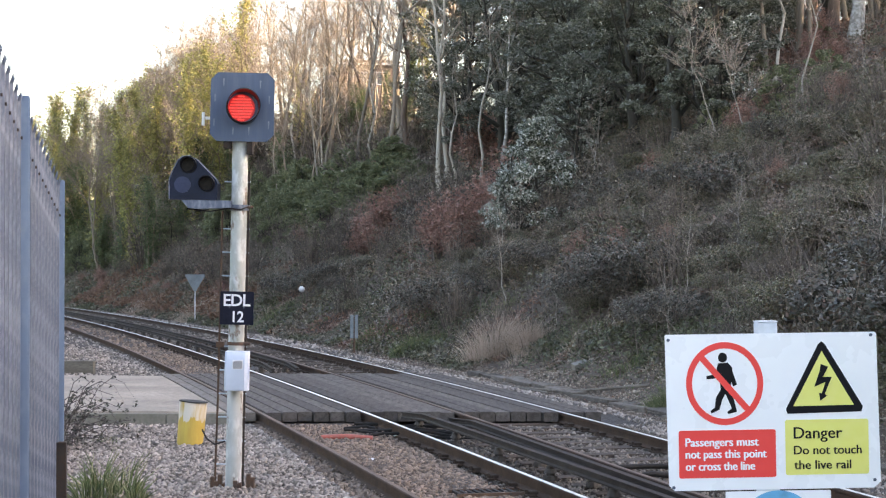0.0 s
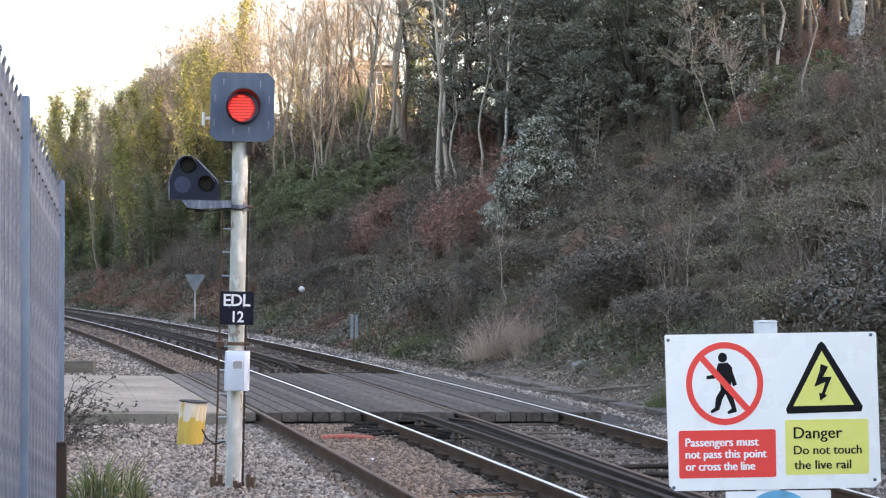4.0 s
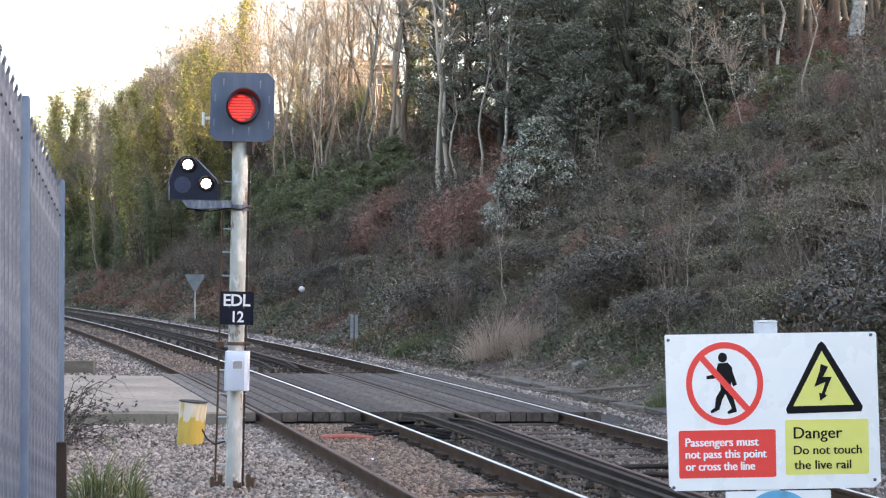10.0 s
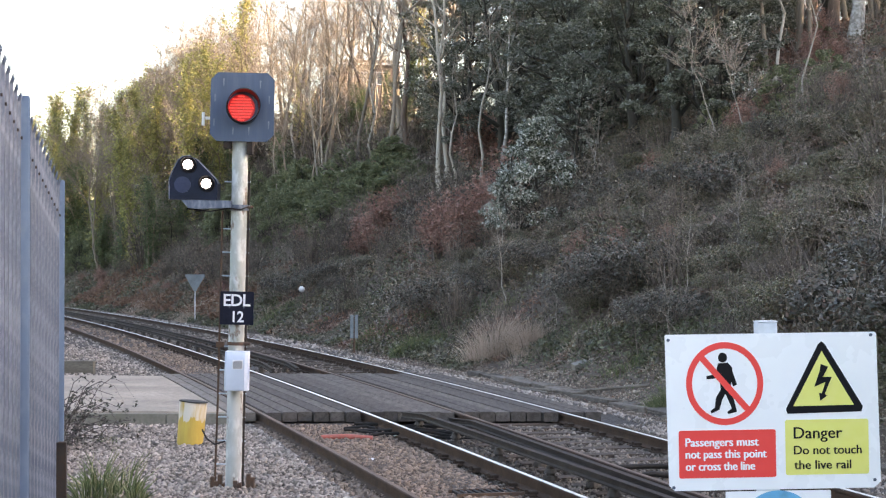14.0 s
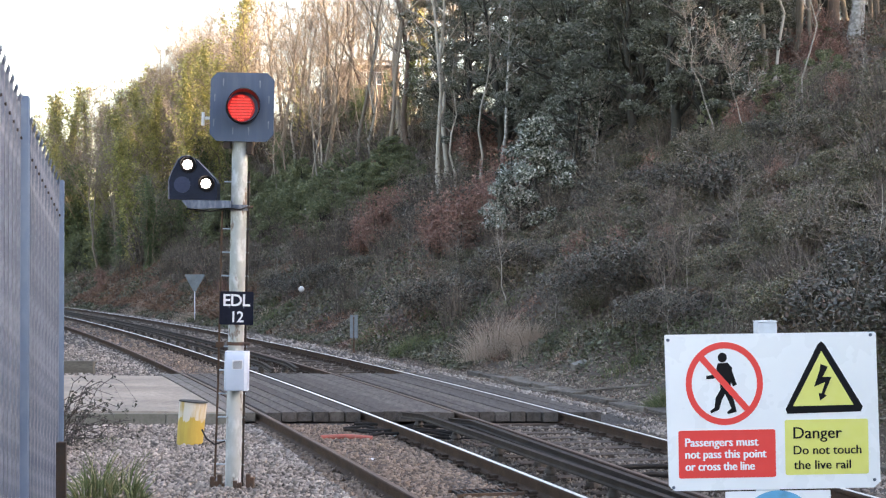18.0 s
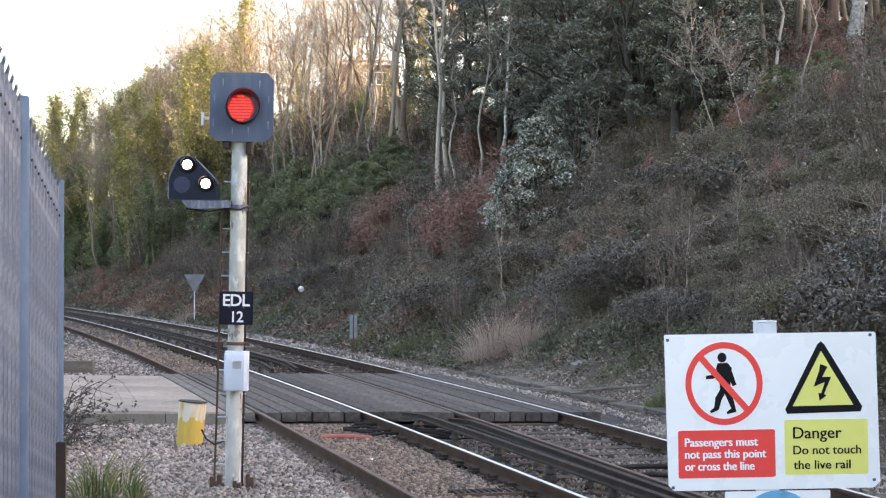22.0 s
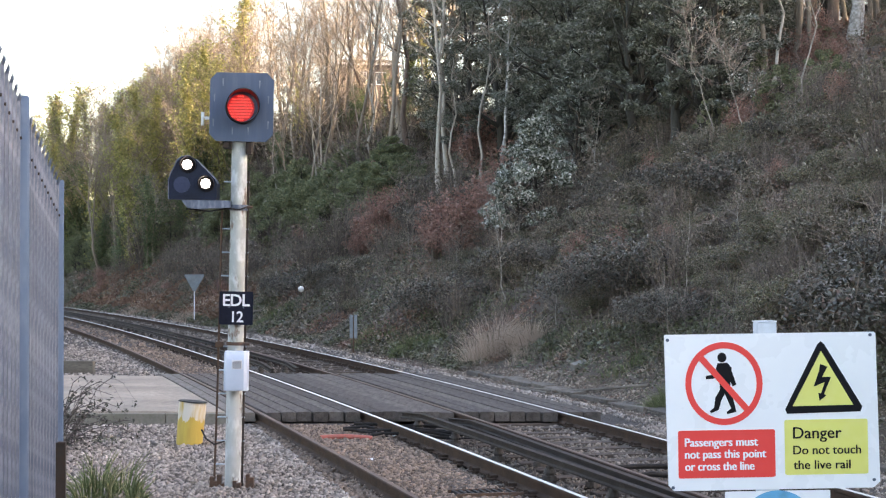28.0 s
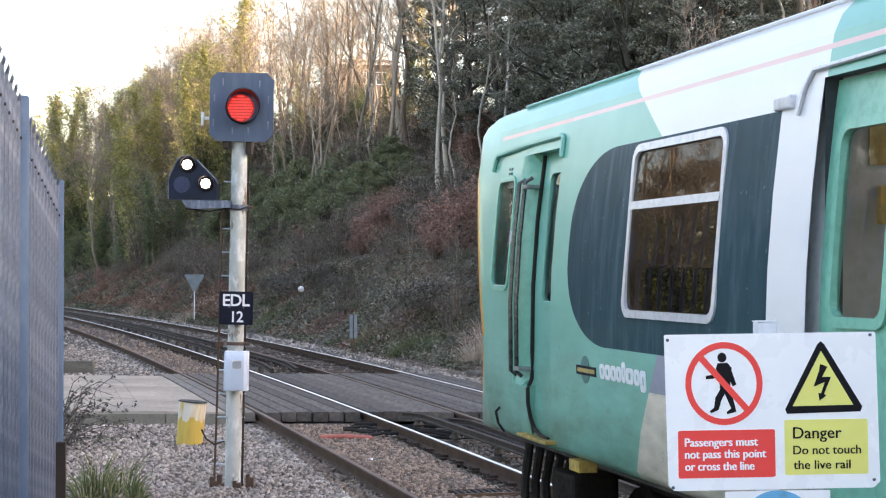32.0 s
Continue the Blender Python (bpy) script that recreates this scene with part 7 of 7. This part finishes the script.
def build_train():
    LIV = livery()
    tr = thing("train_carriage", "mint green, dark green and white electric train carriage", "train")
    cabw = (-0.68, -0.30, 1.99, 2.665)
    cabd = (-1.60, -0.98, 1.06, 2.80)
    win = [(-4.0, -2.86, 1.89, 2.69)] + [(-7.9 - 1.95 * k, -6.75 - 1.95 * k, 1.89, 2.69) for k in range(3)] + [(-17.0, -15.86, 1.89, 2.69), (-18.9, -17.76, 1.89, 2.69)]
    doors = [(-6.14, -4.90, 1.06, 2.83), (-14.9, -13.66, 1.06, 2.83)]
    for sign in (-1, 1):
        scoop = (-0.98, -0.77, 1.40, 2.80)
        holes = [cabw, (-1.60, -0.98, 1.40, 2.80), (-1.60, -1.08, 1.06, 1.40), scoop, *win, *doors]
        part("body_side", side_skin(sign, -CAR, -0.12, 1.04, 3.0, holes, 0.0), LIV, tr, "painted metal carriage side", True)
        part("side_lining", side_skin(sign, -CAR, -0.14, 1.06, 2.95, holes, -0.07), LINING, tr, "grey inner lining")
        for h, name in [(cabw, "cab_window"), *[(w, "window") for w in win]]:
            g = 0.022 if name == "cab_window" else 0.03
            fr = part(name, side_ring(sign, grow_rect(h, g, 0.085), grow_rect(h, -0.008, 0.055), -0.075, 0.010), LIV_DOOR if name == "cab_window" else ALU, tr, "" if name == "cab_window" else "rounded pale metal window frame")
            part("pane", side_pane(sign, h, -0.006), CLEAR_PANE if name == "cab_window" else PANE, fr)
            if name == "window":
                zb = 2.415
                part("glazing_bar", side_skin(sign, h[0], h[1], zb - 0.02, zb + 0.02, (), 0.006), ALU, fr, "pale metal bar")
            else:
                part("sill", side_skin(sign, h[0] + 0.045, h[1] - 0.045, h[2] - 0.006, h[2] + 0.012, (), -0.001), WHITE, fr, "pale rubber edge")
                part("inner_blind", side_skin(sign, h[0], h[1], h[3] - 0.045, h[3] - 0.005, (), -0.045), WHITE, fr)
        # cab door
        dw = (-1.565, -1.17, 1.90, 2.68)
        dr = part("cab_door", side_skin(sign, cabd[0], cabd[1], cabd[2], cabd[3], [dw], lambda z: -0.015 - 0.07 * min(1, max(0, (z - 1.15) / 0.35))), LIV, tr, "mint green cab door with a narrow window", True)
        part("door_window_frame", side_ring(sign, grow_rect(dw, 0.03, 0.07), grow_rect(dw, -0.01, 0.05), -0.11, -0.072), LIV, dr)
        part("pane", side_pane(sign, dw, -0.09), CLEAR_PANE, dr)
        part("sill", side_skin(sign, dw[0] + 0.045, dw[1] - 0.045, dw[2] - 0.006, dw[2] + 0.012, (), -0.080), WHITE, dr, "pale rubber edge")
        part("door_seal", tube([(sign * (wide(z) - 0.072), -0.995, z) for z in (2.79, 2.4, 2.0, 1.6, 1.5)] + [(sign * (wide(z) - o), y, z) for y, z, o in ((-1.03, 1.44, 0.05), (-1.08, 1.385, 0.008), (-1.088, 1.30, 0.003), (-1.095, 1.21, 0.003), (-1.14, 1.155, 0.003), (-1.25, 1.122, 0.003), (-1.40, 1.113, 0.003))], 0.012, 6), RUBBER, dr)
        part("door_seal", tube([(sign * (wide(z) - 0.07), -1.592, z) for z in (2.78, 2.2, 1.6, 1.1)], 0.008, 6), LIV, dr)
        part("door_jamb", side_strip(sign, [(-0.98, 2.80), (-1.60, 2.80), (-1.60, 1.06), (-1.08, 1.06), (-1.08, 1.40), (-0.98, 1.40)], 0.0, -0.10), LIV, tr, "mint green door jamb")
        # grab rails in their recess
        part("grab_recess", side_scoop(sign, scoop[1], scoop[0], scoop[2], scoop[3], 0.09), LIV_DOOR, tr, "mint green hollow behind the grab rails", True)
        for gy, go in ((-0.83, 0.022), (-0.925, 0.012)):
            part("grab_rail", tube([(sign * (wide(1.45) - 0.02), gy, 1.45)] + [(sign * (wide(z) + go), gy, z) for z in (1.48, 1.9, 2.3, 2.63)] + [(sign * (wide(2.66) - 0.03), gy, 2.66)], 0.014, 8), DARK_STEEL, tr, "dark grab rail", True)
        for gz in (2.60, 1.50):
            part("grab_bracket", box(min(sign * (wide(gz) - 0.05), sign * (wide(gz) + 0.03)), max(sign * (wide(gz) - 0.05), sign * (wide(gz) + 0.03)), -1.03, -0.92, gz - 0.012, gz + 0.012, 0.004), STEEL, tr)
        # rain gutters
        gut = [(-0.13, 2.74), (-0.15, 2.80), (-0.20, 2.84), (-0.9, 2.865), (-1.56, 2.87), (-1.60, 2.85), (-1.61, 2.74)]
        part("rain_gutter", tube([(sign * (wide(z) + 0.012), y, z) for y, z in gut], 0.016, 6), LIV, tr, "", True)
        part("cantrail_gutter", tube([(sign * 1.21, y, 3.137) for y in (-0.45, -5, -10, -15, -CAR)], 0.010, 6), LIV, tr, "", True)
        for d in doors:
            part("door_gutter", tube([(sign * (wide(z) + 0.012), y, z) for y, z in ((d[1] + 0.18, 2.70), (d[1] + 0.15, 2.80), (d[1] + 0.08, 2.87), (d[0] - 0.08, 2.89), (d[0] - 0.15, 2.80))], 0.011, 6), ALU, tr, "", True)
            part("door_seal", side_strip(sign, [(d[0], d[2]), (d[0], d[3]), (d[1], d[3]), (d[1], d[2])], 0.0, -0.075), DOOR_RUBBER, tr, "dark rubber door surround")
            mid = (d[0] + d[1]) / 2
            for a, b in ((d[0], mid - 0.005), (mid + 0.005, d[1])):
                lw = (a + 0.10, b - 0.10, 1.91, 2.63)
                lf = part("sliding_door", side_skin(sign, a, b, d[2] + 0.02, d[3] - 0.01, [lw], -0.06), LIV_DOOR, tr, "mint green sliding door leaf", True)
                part("door_window_frame", side_ring(sign, grow_rect(lw, 0.03, 0.08), grow_rect(lw, -0.01, 0.055), -0.085, -0.045), LIV_DOOR, lf)
                part("pane", side_pane(sign, lw, -0.075), CLEAR_PANE, lf)
        for k in range(3):
            zz = 2.735 - 0.03 * k
            part("vent_slot", side_ring(sign, round_rect(-0.565, -0.49, zz - 0.007, zz + 0.007, 0.005), round_rect(-0.555, -0.50, zz - 0.003, zz + 0.003, 0.002), 0.0, 0.006), VENT_GREEN, tr, "dark ventilation slot")
        part("door_button", side_ring(sign, round_rect(-0.755, -0.72, 2.26, 2.34, 0.004), round_rect(-0.745, -0.73, 2.27, 2.33, 0.002), 0.0, 0.02), ALU, tr, "small silver key plate")
        part("marker_lamp", box(min(sign * 1.315, sign * 1.355), max(sign * 1.315, sign * 1.355), -4.66, -4.50, 2.735, 2.79, 0.008), ALU, tr, "small grey lamp housing above the windows")
        part("step", box(min(sign * 1.33, sign * 1.415), max(sign * 1.33, sign * 1.415), -1.52, -0.92, 1.092, 1.110, 0.003), STEP_WORN, tr, "yellow-edged cab step")
        part("step_end", box(min(sign * 1.22, sign * 1.33), max(sign * 1.22, sign * 1.33), -1.88, -1.70, 0.97, 1.035, 0.006), STEP_WORN, tr, "yellow block under the side")
        # route name as plain bars in its colour
        nb = part("name_badge", side_ring(sign, round_rect(-2.42, -2.09, 1.535, 1.585, 0.004), round_rect(-2.40, -2.11, 1.548, 1.572, 0.003), 0.0, 0.004), PLATE_NAVY, tr, "small dark badge edged in gold")
        part("badge_band", side_skin(sign, -2.405, -2.105, 1.55, 1.57, (), 0.0035), GOLD, nb)
        part("badge_disc", side_ring(sign, disc(-2.24, 1.565, 0.075, 20), disc(-2.24, 1.565, 0.02, 20), 0.0, 0.0025), TEAL, nb)
        x = -2.485
        for w, hgt, dz in ((0.07, 0.078, 0), (0.078, 0.078, 0), (0.075, 0.078, 0), (0.07, 0.078, 0), (0.05, 0.105, 0), (0.105, 0.078, 0), (0.075, 0.078, 0), (0.075, 0.105, -0.028)):
            rr = round_rect(x - w, x, 1.532 + dz, 1.532 + dz + hgt, 0.022)
            part("name_bar", side_ring(sign, rr, [((a - x + w / 2) * 0.35 + x - w / 2, (b - 1.532 - dz - hgt / 2) * 0.45 + 1.532 + dz + hgt / 2) for a, b in rr], 0.0, 0.004), WHITE, tr, "plain white bar standing for a letter")
            x -= w + 0.012
    # roof and bowed nose, one loft from the tail forward
    sec = [(-w, z) for w, z in zip(SIDE_W, SIDE_Z)] + [(-w, z) for w, z in ROOF_LINE[1:]] + [(w, z) for w, z in ROOF_LINE[-2:0:-1]] + [(w, z) for w, z in zip(SIDE_W[::-1], SIDE_Z[::-1])]
    bm = bmesh.new()
    rf = [(-1.29, 3.0)] + [(-w, z) for w, z in ROOF_LINE[1:]] + [(w, z) for w, z in ROOF_LINE[-2:0:-1]] + [(1.29, 3.0)]
    ra = [[bm.verts.new((x, y, z)) for x, z in rf] for y in (-CAR, -0.9, -0.45, -0.12)]
    for i, (x, z) in enumerate(rf):
        ra[3][i].co.z = z
    for p, q in zip(ra, ra[1:]):
        for i in range(len(rf) - 1):
            bm.faces.new((p[i], p[i + 1], q[i + 1], q[i]))
    bmesh.ops.recalc_face_normals(bm, faces=bm.faces)
    part("roof", bm, LIV, tr, "pale ribbed carriage roof", True)
    bm = bmesh.new()
    rows = []
    # the sides are chamfered to an upright front corner, deeper below than above
    for y, k, kz in ((-0.12, 1, 1.0), (0.0, 1, 0.995), (0.12, 1, 0.98), (0.22, 1, 0.95), (0.30, 1, 0.90), (0.345, 1, 0.84), (0.368, 0.985, 0.79), (0.385, 0.94, 0.74), (0.42, 0.7, 0.64), (0.445, 0.42, 0.6), (0.46, 0.15, 0.58)):
        row = []
        for x, z in sec:
            start = max(0.41 * min(z, 2.7) - 0.786, -0.12)
            f = min(1.0, max(0.0, (y - start) / (0.345 - start)))
            w = abs(x)
            w += (min(w, 1.295) - w) * f
            row.append(bm.verts.new((math.copysign(w * k, x), y, z if z <= 3.0 else 3.0 + (z - 3.0) * kz)))
        rows.append(row)
    for p, q in zip(rows, rows[1:]):
        for i in range(len(sec) - 1):
            bm.faces.new((p[i], p[i + 1], q[i + 1], q[i]))
        bm.faces.new((p[-1], p[0], q[0], q[-1]))
    bm.faces.new(rows[-1])
    bmesh.ops.recalc_face_normals(bm, faces=bm.faces)
    for f in bm.faces:
        c = f.calc_center_median()
        f.material_index = int(1.9 < c.z < 2.7 and c.y > 0.37 and abs(c.x) > 0.1 and len(f.verts) == 4)
    part("nose", bm, [LIV, CLEAR_PANE], tr, "bowed yellow cab front with a wide windscreen", True)
    tail = bmesh.new()
    tail.faces.new([tail.verts.new((x, -CAR, z)) for x, z in sec])
    part("end_wall", tail, LIV, tr)
    part("floor", box(-1.22, 1.22, -CAR, 0.0, 1.0, 1.10), DARK_FLOOR, tr)
    part("cab_bulkhead", box(-1.28, 1.28, -2.05, -2.0, 1.10, 2.98), LINING, tr, "grey cab wall")
    part("ceiling", box(-1.26, 1.26, -CAR, -0.05, 2.95, 2.99), LINING, tr)
    for yl in (-3.2, -5.5, -8.0, -10.5, -13.0, -15.5, -18.0):
        part("saloon_light", box(-0.12, 0.12, yl - 0.6, yl + 0.6, 2.925, 2.948, 0.006), SALOON_GLOW, tr, "white ceiling light strip")
    part("cab_desk", box(-1.2, 1.2, -0.35, 0.0, 1.1, 1.95, 0.03), DARK_FLOOR, tr)
    for k in range(2):
        for sx in (-1, 1):
            yb = -2.55 - 1.75 * k
            part("seat", box(sx * 0.75 - 0.45, sx * 0.75 + 0.45, yb - 0.5, yb, 1.10, 1.55, 0.05), SEAT_BLUE, tr, "blue bench seat")
            part("seat_back", box(sx * 0.75 - 0.45, sx * 0.75 + 0.45, yb - 0.12, yb, 1.5, 2.12, 0.05), SEAT_BLUE, tr, "blue seat back")
    for sx in (-1, 1):
        part("draught_screen", box(min(sx * 0.45, sx * 1.24), max(sx * 0.45, sx * 1.24), -4.86, -4.82, 1.1, 2.9), SCREEN, tr, "blue-grey partition beside the door")
        part("handrail", tube([(sx * 1.05, -4.95, 2.36), (sx * 1.04, -5.06, 2.34), (sx * 1.03, -5.10, 2.25), (sx * 1.03, -5.10, 1.45)], 0.02, 8), STEP_YEL, tr, "yellow handrail", True)
        part("handrail_flange", box(min(sx * 1.04, sx * 1.09), max(sx * 1.04, sx * 1.09), -4.90, -4.865, 2.27, 2.42, 0.01), STEP_YEL, tr, "yellow flange of the handrail")
        part("notice", box(min(sx * 0.98, sx * 1.12), max(sx * 0.98, sx * 1.12), -4.872, -4.864, 2.50, 2.68, 0.002), STEP_YEL, tr, "plain yellow notice on the partition")
        part("cab_handrail", tube([(sx * 1.15, -1.32, 2.2), (sx * 1.13, -1.38, 2.18), (sx * 1.12, -1.40, 2.1), (sx * 1.12, -1.40, 1.4)], 0.018, 8), STEP_YEL, tr, "yellow handrail", True)
    # running gear
    part("underframe", box(-0.92, 0.92, -CAR + 0.2, -0.1, 0.86, 0.98, 0.02), UNDER, tr)
    for yc in (-2.83, -17.0):
        for sx in (-1, 1):
            fr = part("bogie_frame", box(sx * 0.98 - 0.07, sx * 0.98 + 0.07, yc - 1.75, yc + 1.75, 0.48, 0.66, 0.03), UNDER, tr, "black bogie side frame")
            part("air_spring", tube([(sx * 0.98, yc, 0.64), (sx * 0.98, yc, 0.70), (sx * 0.98, yc, 0.78), (sx * 0.98, yc, 0.88)], [0.2, 0.26, 0.26, 0.2], 20), RUBBER, tr, "", True)
            for ya in (yc - 1.3, yc + 1.3):
                part("axle_box", box(sx * 0.98 - 0.13, sx * 0.98 + 0.13, ya - 0.17, ya + 0.17, 0.30, 0.58, 0.03), UNDER, fr)
                part("brake_cylinder", tube([(sx * 1.0, ya + 0.35, 0.62), (sx * 1.0, ya + 0.62, 0.62)], 0.12, 14), UNDER, fr, "", True)
        for ya in (yc - 1.3, yc + 1.3):
            bm = tube([(-0.85, 0, 0), (0.85, 0, 0)], 0.08, 12)
            for sx in (-1, 1):
                tube([(sx * 0.685, 0, 0), (sx * 0.72, 0, 0), (sx * 0.72, 0, 0), (sx * 0.82, 0, 0)], [0.45, 0.45, 0.42, 0.415], 32, bm)
                tube([(sx * 0.82, 0, 0), (sx * 0.835, 0, 0)], [0.2, 0.18], 16, bm)
            ws = part("wheelset", bm, UNDER, tr, "dark steel wheels on an axle", True, m=Matrix.Translation((0, ya, 0.42)))
            WHEELS.append((ws, ya))
    part("equipment_box", box(-1.2, 1.2, -13.5, -5.6, 0.35, 0.9, 0.03), UNDER, tr)
    part("coupler", box(-0.2, 0.2, 0.0, 0.75, 0.72, 1.02, 0.04), UNDER, tr, "black coupler")
    for k in range(6):
        x0 = -1.10 + 0.08 * k
        part("jumper_cable", tube([(x0, -0.15, 1.0), (x0 - 0.03, -0.12 + 0.03 * k, 0.7), (x0 - 0.05, -0.2, 0.42), (x0 + 0.05, -0.5 - 0.05 * k, 0.33), (x0 + 0.1, -0.9, 0.55)], 0.03, 7), RUBBER, tr, "hanging black cable", True)
    part("lifeguard", box(-0.82, -0.70, -0.75, -0.65, 0.12, 0.9, 0.01), UNDER, tr)
    part("sand_box", box(-1.22, -0.95, -1.45, -1.0, 0.55, 0.9, 0.03), UNDER, tr)
    part("hose", tube([(-1.385, -0.42, 1.22), (-1.42, -0.46, 1.20), (-1.42, -0.52, 1.13), (-1.39, -0.55, 1.08)], 0.009, 6), RUBBER, tr, "", True)
    return tr


WHEELS = []
DOOR_RUBBER = surface("grey_black_rubber", (0.045, 0.05, 0.06), (0.03, 0.034, 0.04), rough=0.5, scale=4, fine=30, spec=0.3)
SALOON_GLOW = glowing("saloon_light_strip", (1.0, 0.97, 0.92), 1.3)
LINING = surface("grey_lining", (0.56, 0.59, 0.62), (0.52, 0.55, 0.58), rough=0.6, scale=2, fine=20, bump=0)
ALU = surface("pale_aluminium", (0.66, 0.67, 0.72), (0.58, 0.60, 0.65), rough=0.4, metal=0.3, scale=4, fine=30, bump=0.02)
STEEL = surface("grey_steel", (0.30, 0.32, 0.32), (0.22, 0.24, 0.24), rough=0.4, metal=0.6, scale=4, fine=30, bump=0.02)
DARK_STEEL = surface("dark_steel", (0.055, 0.065, 0.065), (0.10, 0.11, 0.11), rough=0.35, metal=0.5, scale=6, fine=30, bump=0.02)

LIV_DOOR = surface("mint_door_paint", (0.155, 0.475, 0.37), (0.135, 0.435, 0.335), rough=0.38, scale=2, fine=20, bump=0)
STEP_YEL = surface("yellow_paint", (0.66, 0.45, 0.05), (0.55, 0.36, 0.05), (0.4, 0.28, 0.06), rough=0.5, scale=6, fine=30)
STEP_WORN = surface("worn_yellow_paint", (0.52, 0.35, 0.06), (0.30, 0.20, 0.06), (0.09, 0.07, 0.05), rough=0.7, scale=9, fine=34)
GOLD = surface("gold_band", (0.45, 0.33, 0.10), (0.4, 0.28, 0.08), rough=0.4, scale=5, fine=40, bump=0)
VENT_GREEN = surface("dark_green_slot", (0.03, 0.10, 0.08), (0.05, 0.14, 0.11), rough=0.6, scale=5, fine=40, bump=0)
TEAL = surface("teal_disc", (0.03, 0.17, 0.16), (0.03, 0.15, 0.14), rough=0.4, scale=5, fine=40, bump=0)
SEAT_BLUE = surface("seat_fabric", (0.03, 0.05, 0.12), (0.04, 0.06, 0.10), rough=0.9, scale=10, fine=60)
SCREEN = surface("blue_grey_screen", (0.62, 0.68, 0.76), (0.58, 0.64, 0.72), rough=0.4, scale=3, fine=20, bump=0)
DARK_FLOOR = surface("dark_floor", (0.04, 0.045, 0.05), (0.03, 0.03, 0.035), rough=0.8, scale=4, fine=30)
UNDER = surface("grimy_black_steel", (0.010, 0.009, 0.009), (0.018, 0.015, 0.013), rough=0.85, scale=5, fine=30, spec=0.1)
PANE = glass("tinted_glass", (0.18, 0.15, 0.13), mirror=0.55)
CLEAR_PANE = glass("clear_glass", (0.78, 0.82, 0.85))


# ---- build ----
build_ground()
build_platform()
for f_x, f_s, lab, deep in ((near_x, near_slope, "railway track passing the signal, curving away", 1), (far_x, far_slope, "railway track at the foot of the bank, curving away", 0)):
    build_track("railway_track", f_x, f_s, (RAIL_DULL, RAIL_TOP), lab, deep)
build_conductor(near_x, near_slope, 0.7525 + 0.50, ((-10.0, 24.6), (35.6, 120.0)), "dark steel conductor rail beside the near track")
build_conductor(far_x, far_slope, -0.7525 - 0.40, ((-10.0, 24.2), (36.6, 120.0)), "dark steel conductor rail beside the far track")
build_deck()
build_signal()
build_sign()
build_fence()
build_trackside()
build_houses()
build_wood()
build_undergrowth()
build_bracken()
TRAIN = build_train()
build_stones()


# ---- what moves ----
def track_back(y, dist):
    for _ in range(60):
        y -= dist / 60 / math.sqrt(1 + near_slope(y) ** 2)
    return y


def train_pose(yb):
    """The carriage with its leading bogie at that depth, its trailing one on the track too."""
    yr = track_back(yb, 14.17)
    a, b = Vector((near_x(yb), yb, 0)), Vector((near_x(yr), yr, 0))
    d = (a - b).normalized()
    o = a + d * 2.83
    return Matrix.Translation(o) @ Matrix.Rotation(math.atan2(-d.x, d.y), 4, "Z")


def motions():
    # the train draws off from rest at the platform
    run = [(0, 2.01), (25.76, 2.01), (26.5, 2.104), (27, 2.276), (27.5, 2.536), (28, 2.882), (28.4, 3.222), (28.8, 3.618), (29.2, 4.069), (29.6, 4.576), (30, 5.139), (30.4, 5.757), (30.8, 6.431), (31.2, 7.161), (31.6, 7.947), (32, 8.789)]
    walk(TRAIN, [(t, train_pose(yb)) for t, yb in run])
    ts = [0.0, 25.76] + [26.2 + 0.2 * k for k in range(30)]
    for ws, ya in WHEELS:
        rows = []
        for t in ts:
            yb = float(np.interp(t, [r[0] for r in run], [r[1] for r in run]))
            rows.append((t, Matrix.Translation((0, ya, 0.42)) @ Matrix.Rotation(-(yb - 2.01) * 1.03 / 0.42, 4, "X")))
        walk(ws, rows)
    # the shunting signal clears: both lenses turn over
    for drum, p in SHUNT_LENSES:
        rows = [(0.0, Matrix.Translation(p))]
        for t, a in ((7.6, 0), (7.633, 60), (7.667, 120), (7.7, 180), (32.0, 180)):
            rows.append((t, Matrix.Translation(p) @ Matrix.Rotation(radians(a), 4, "Z")))
        walk(drum, rows)


motions()
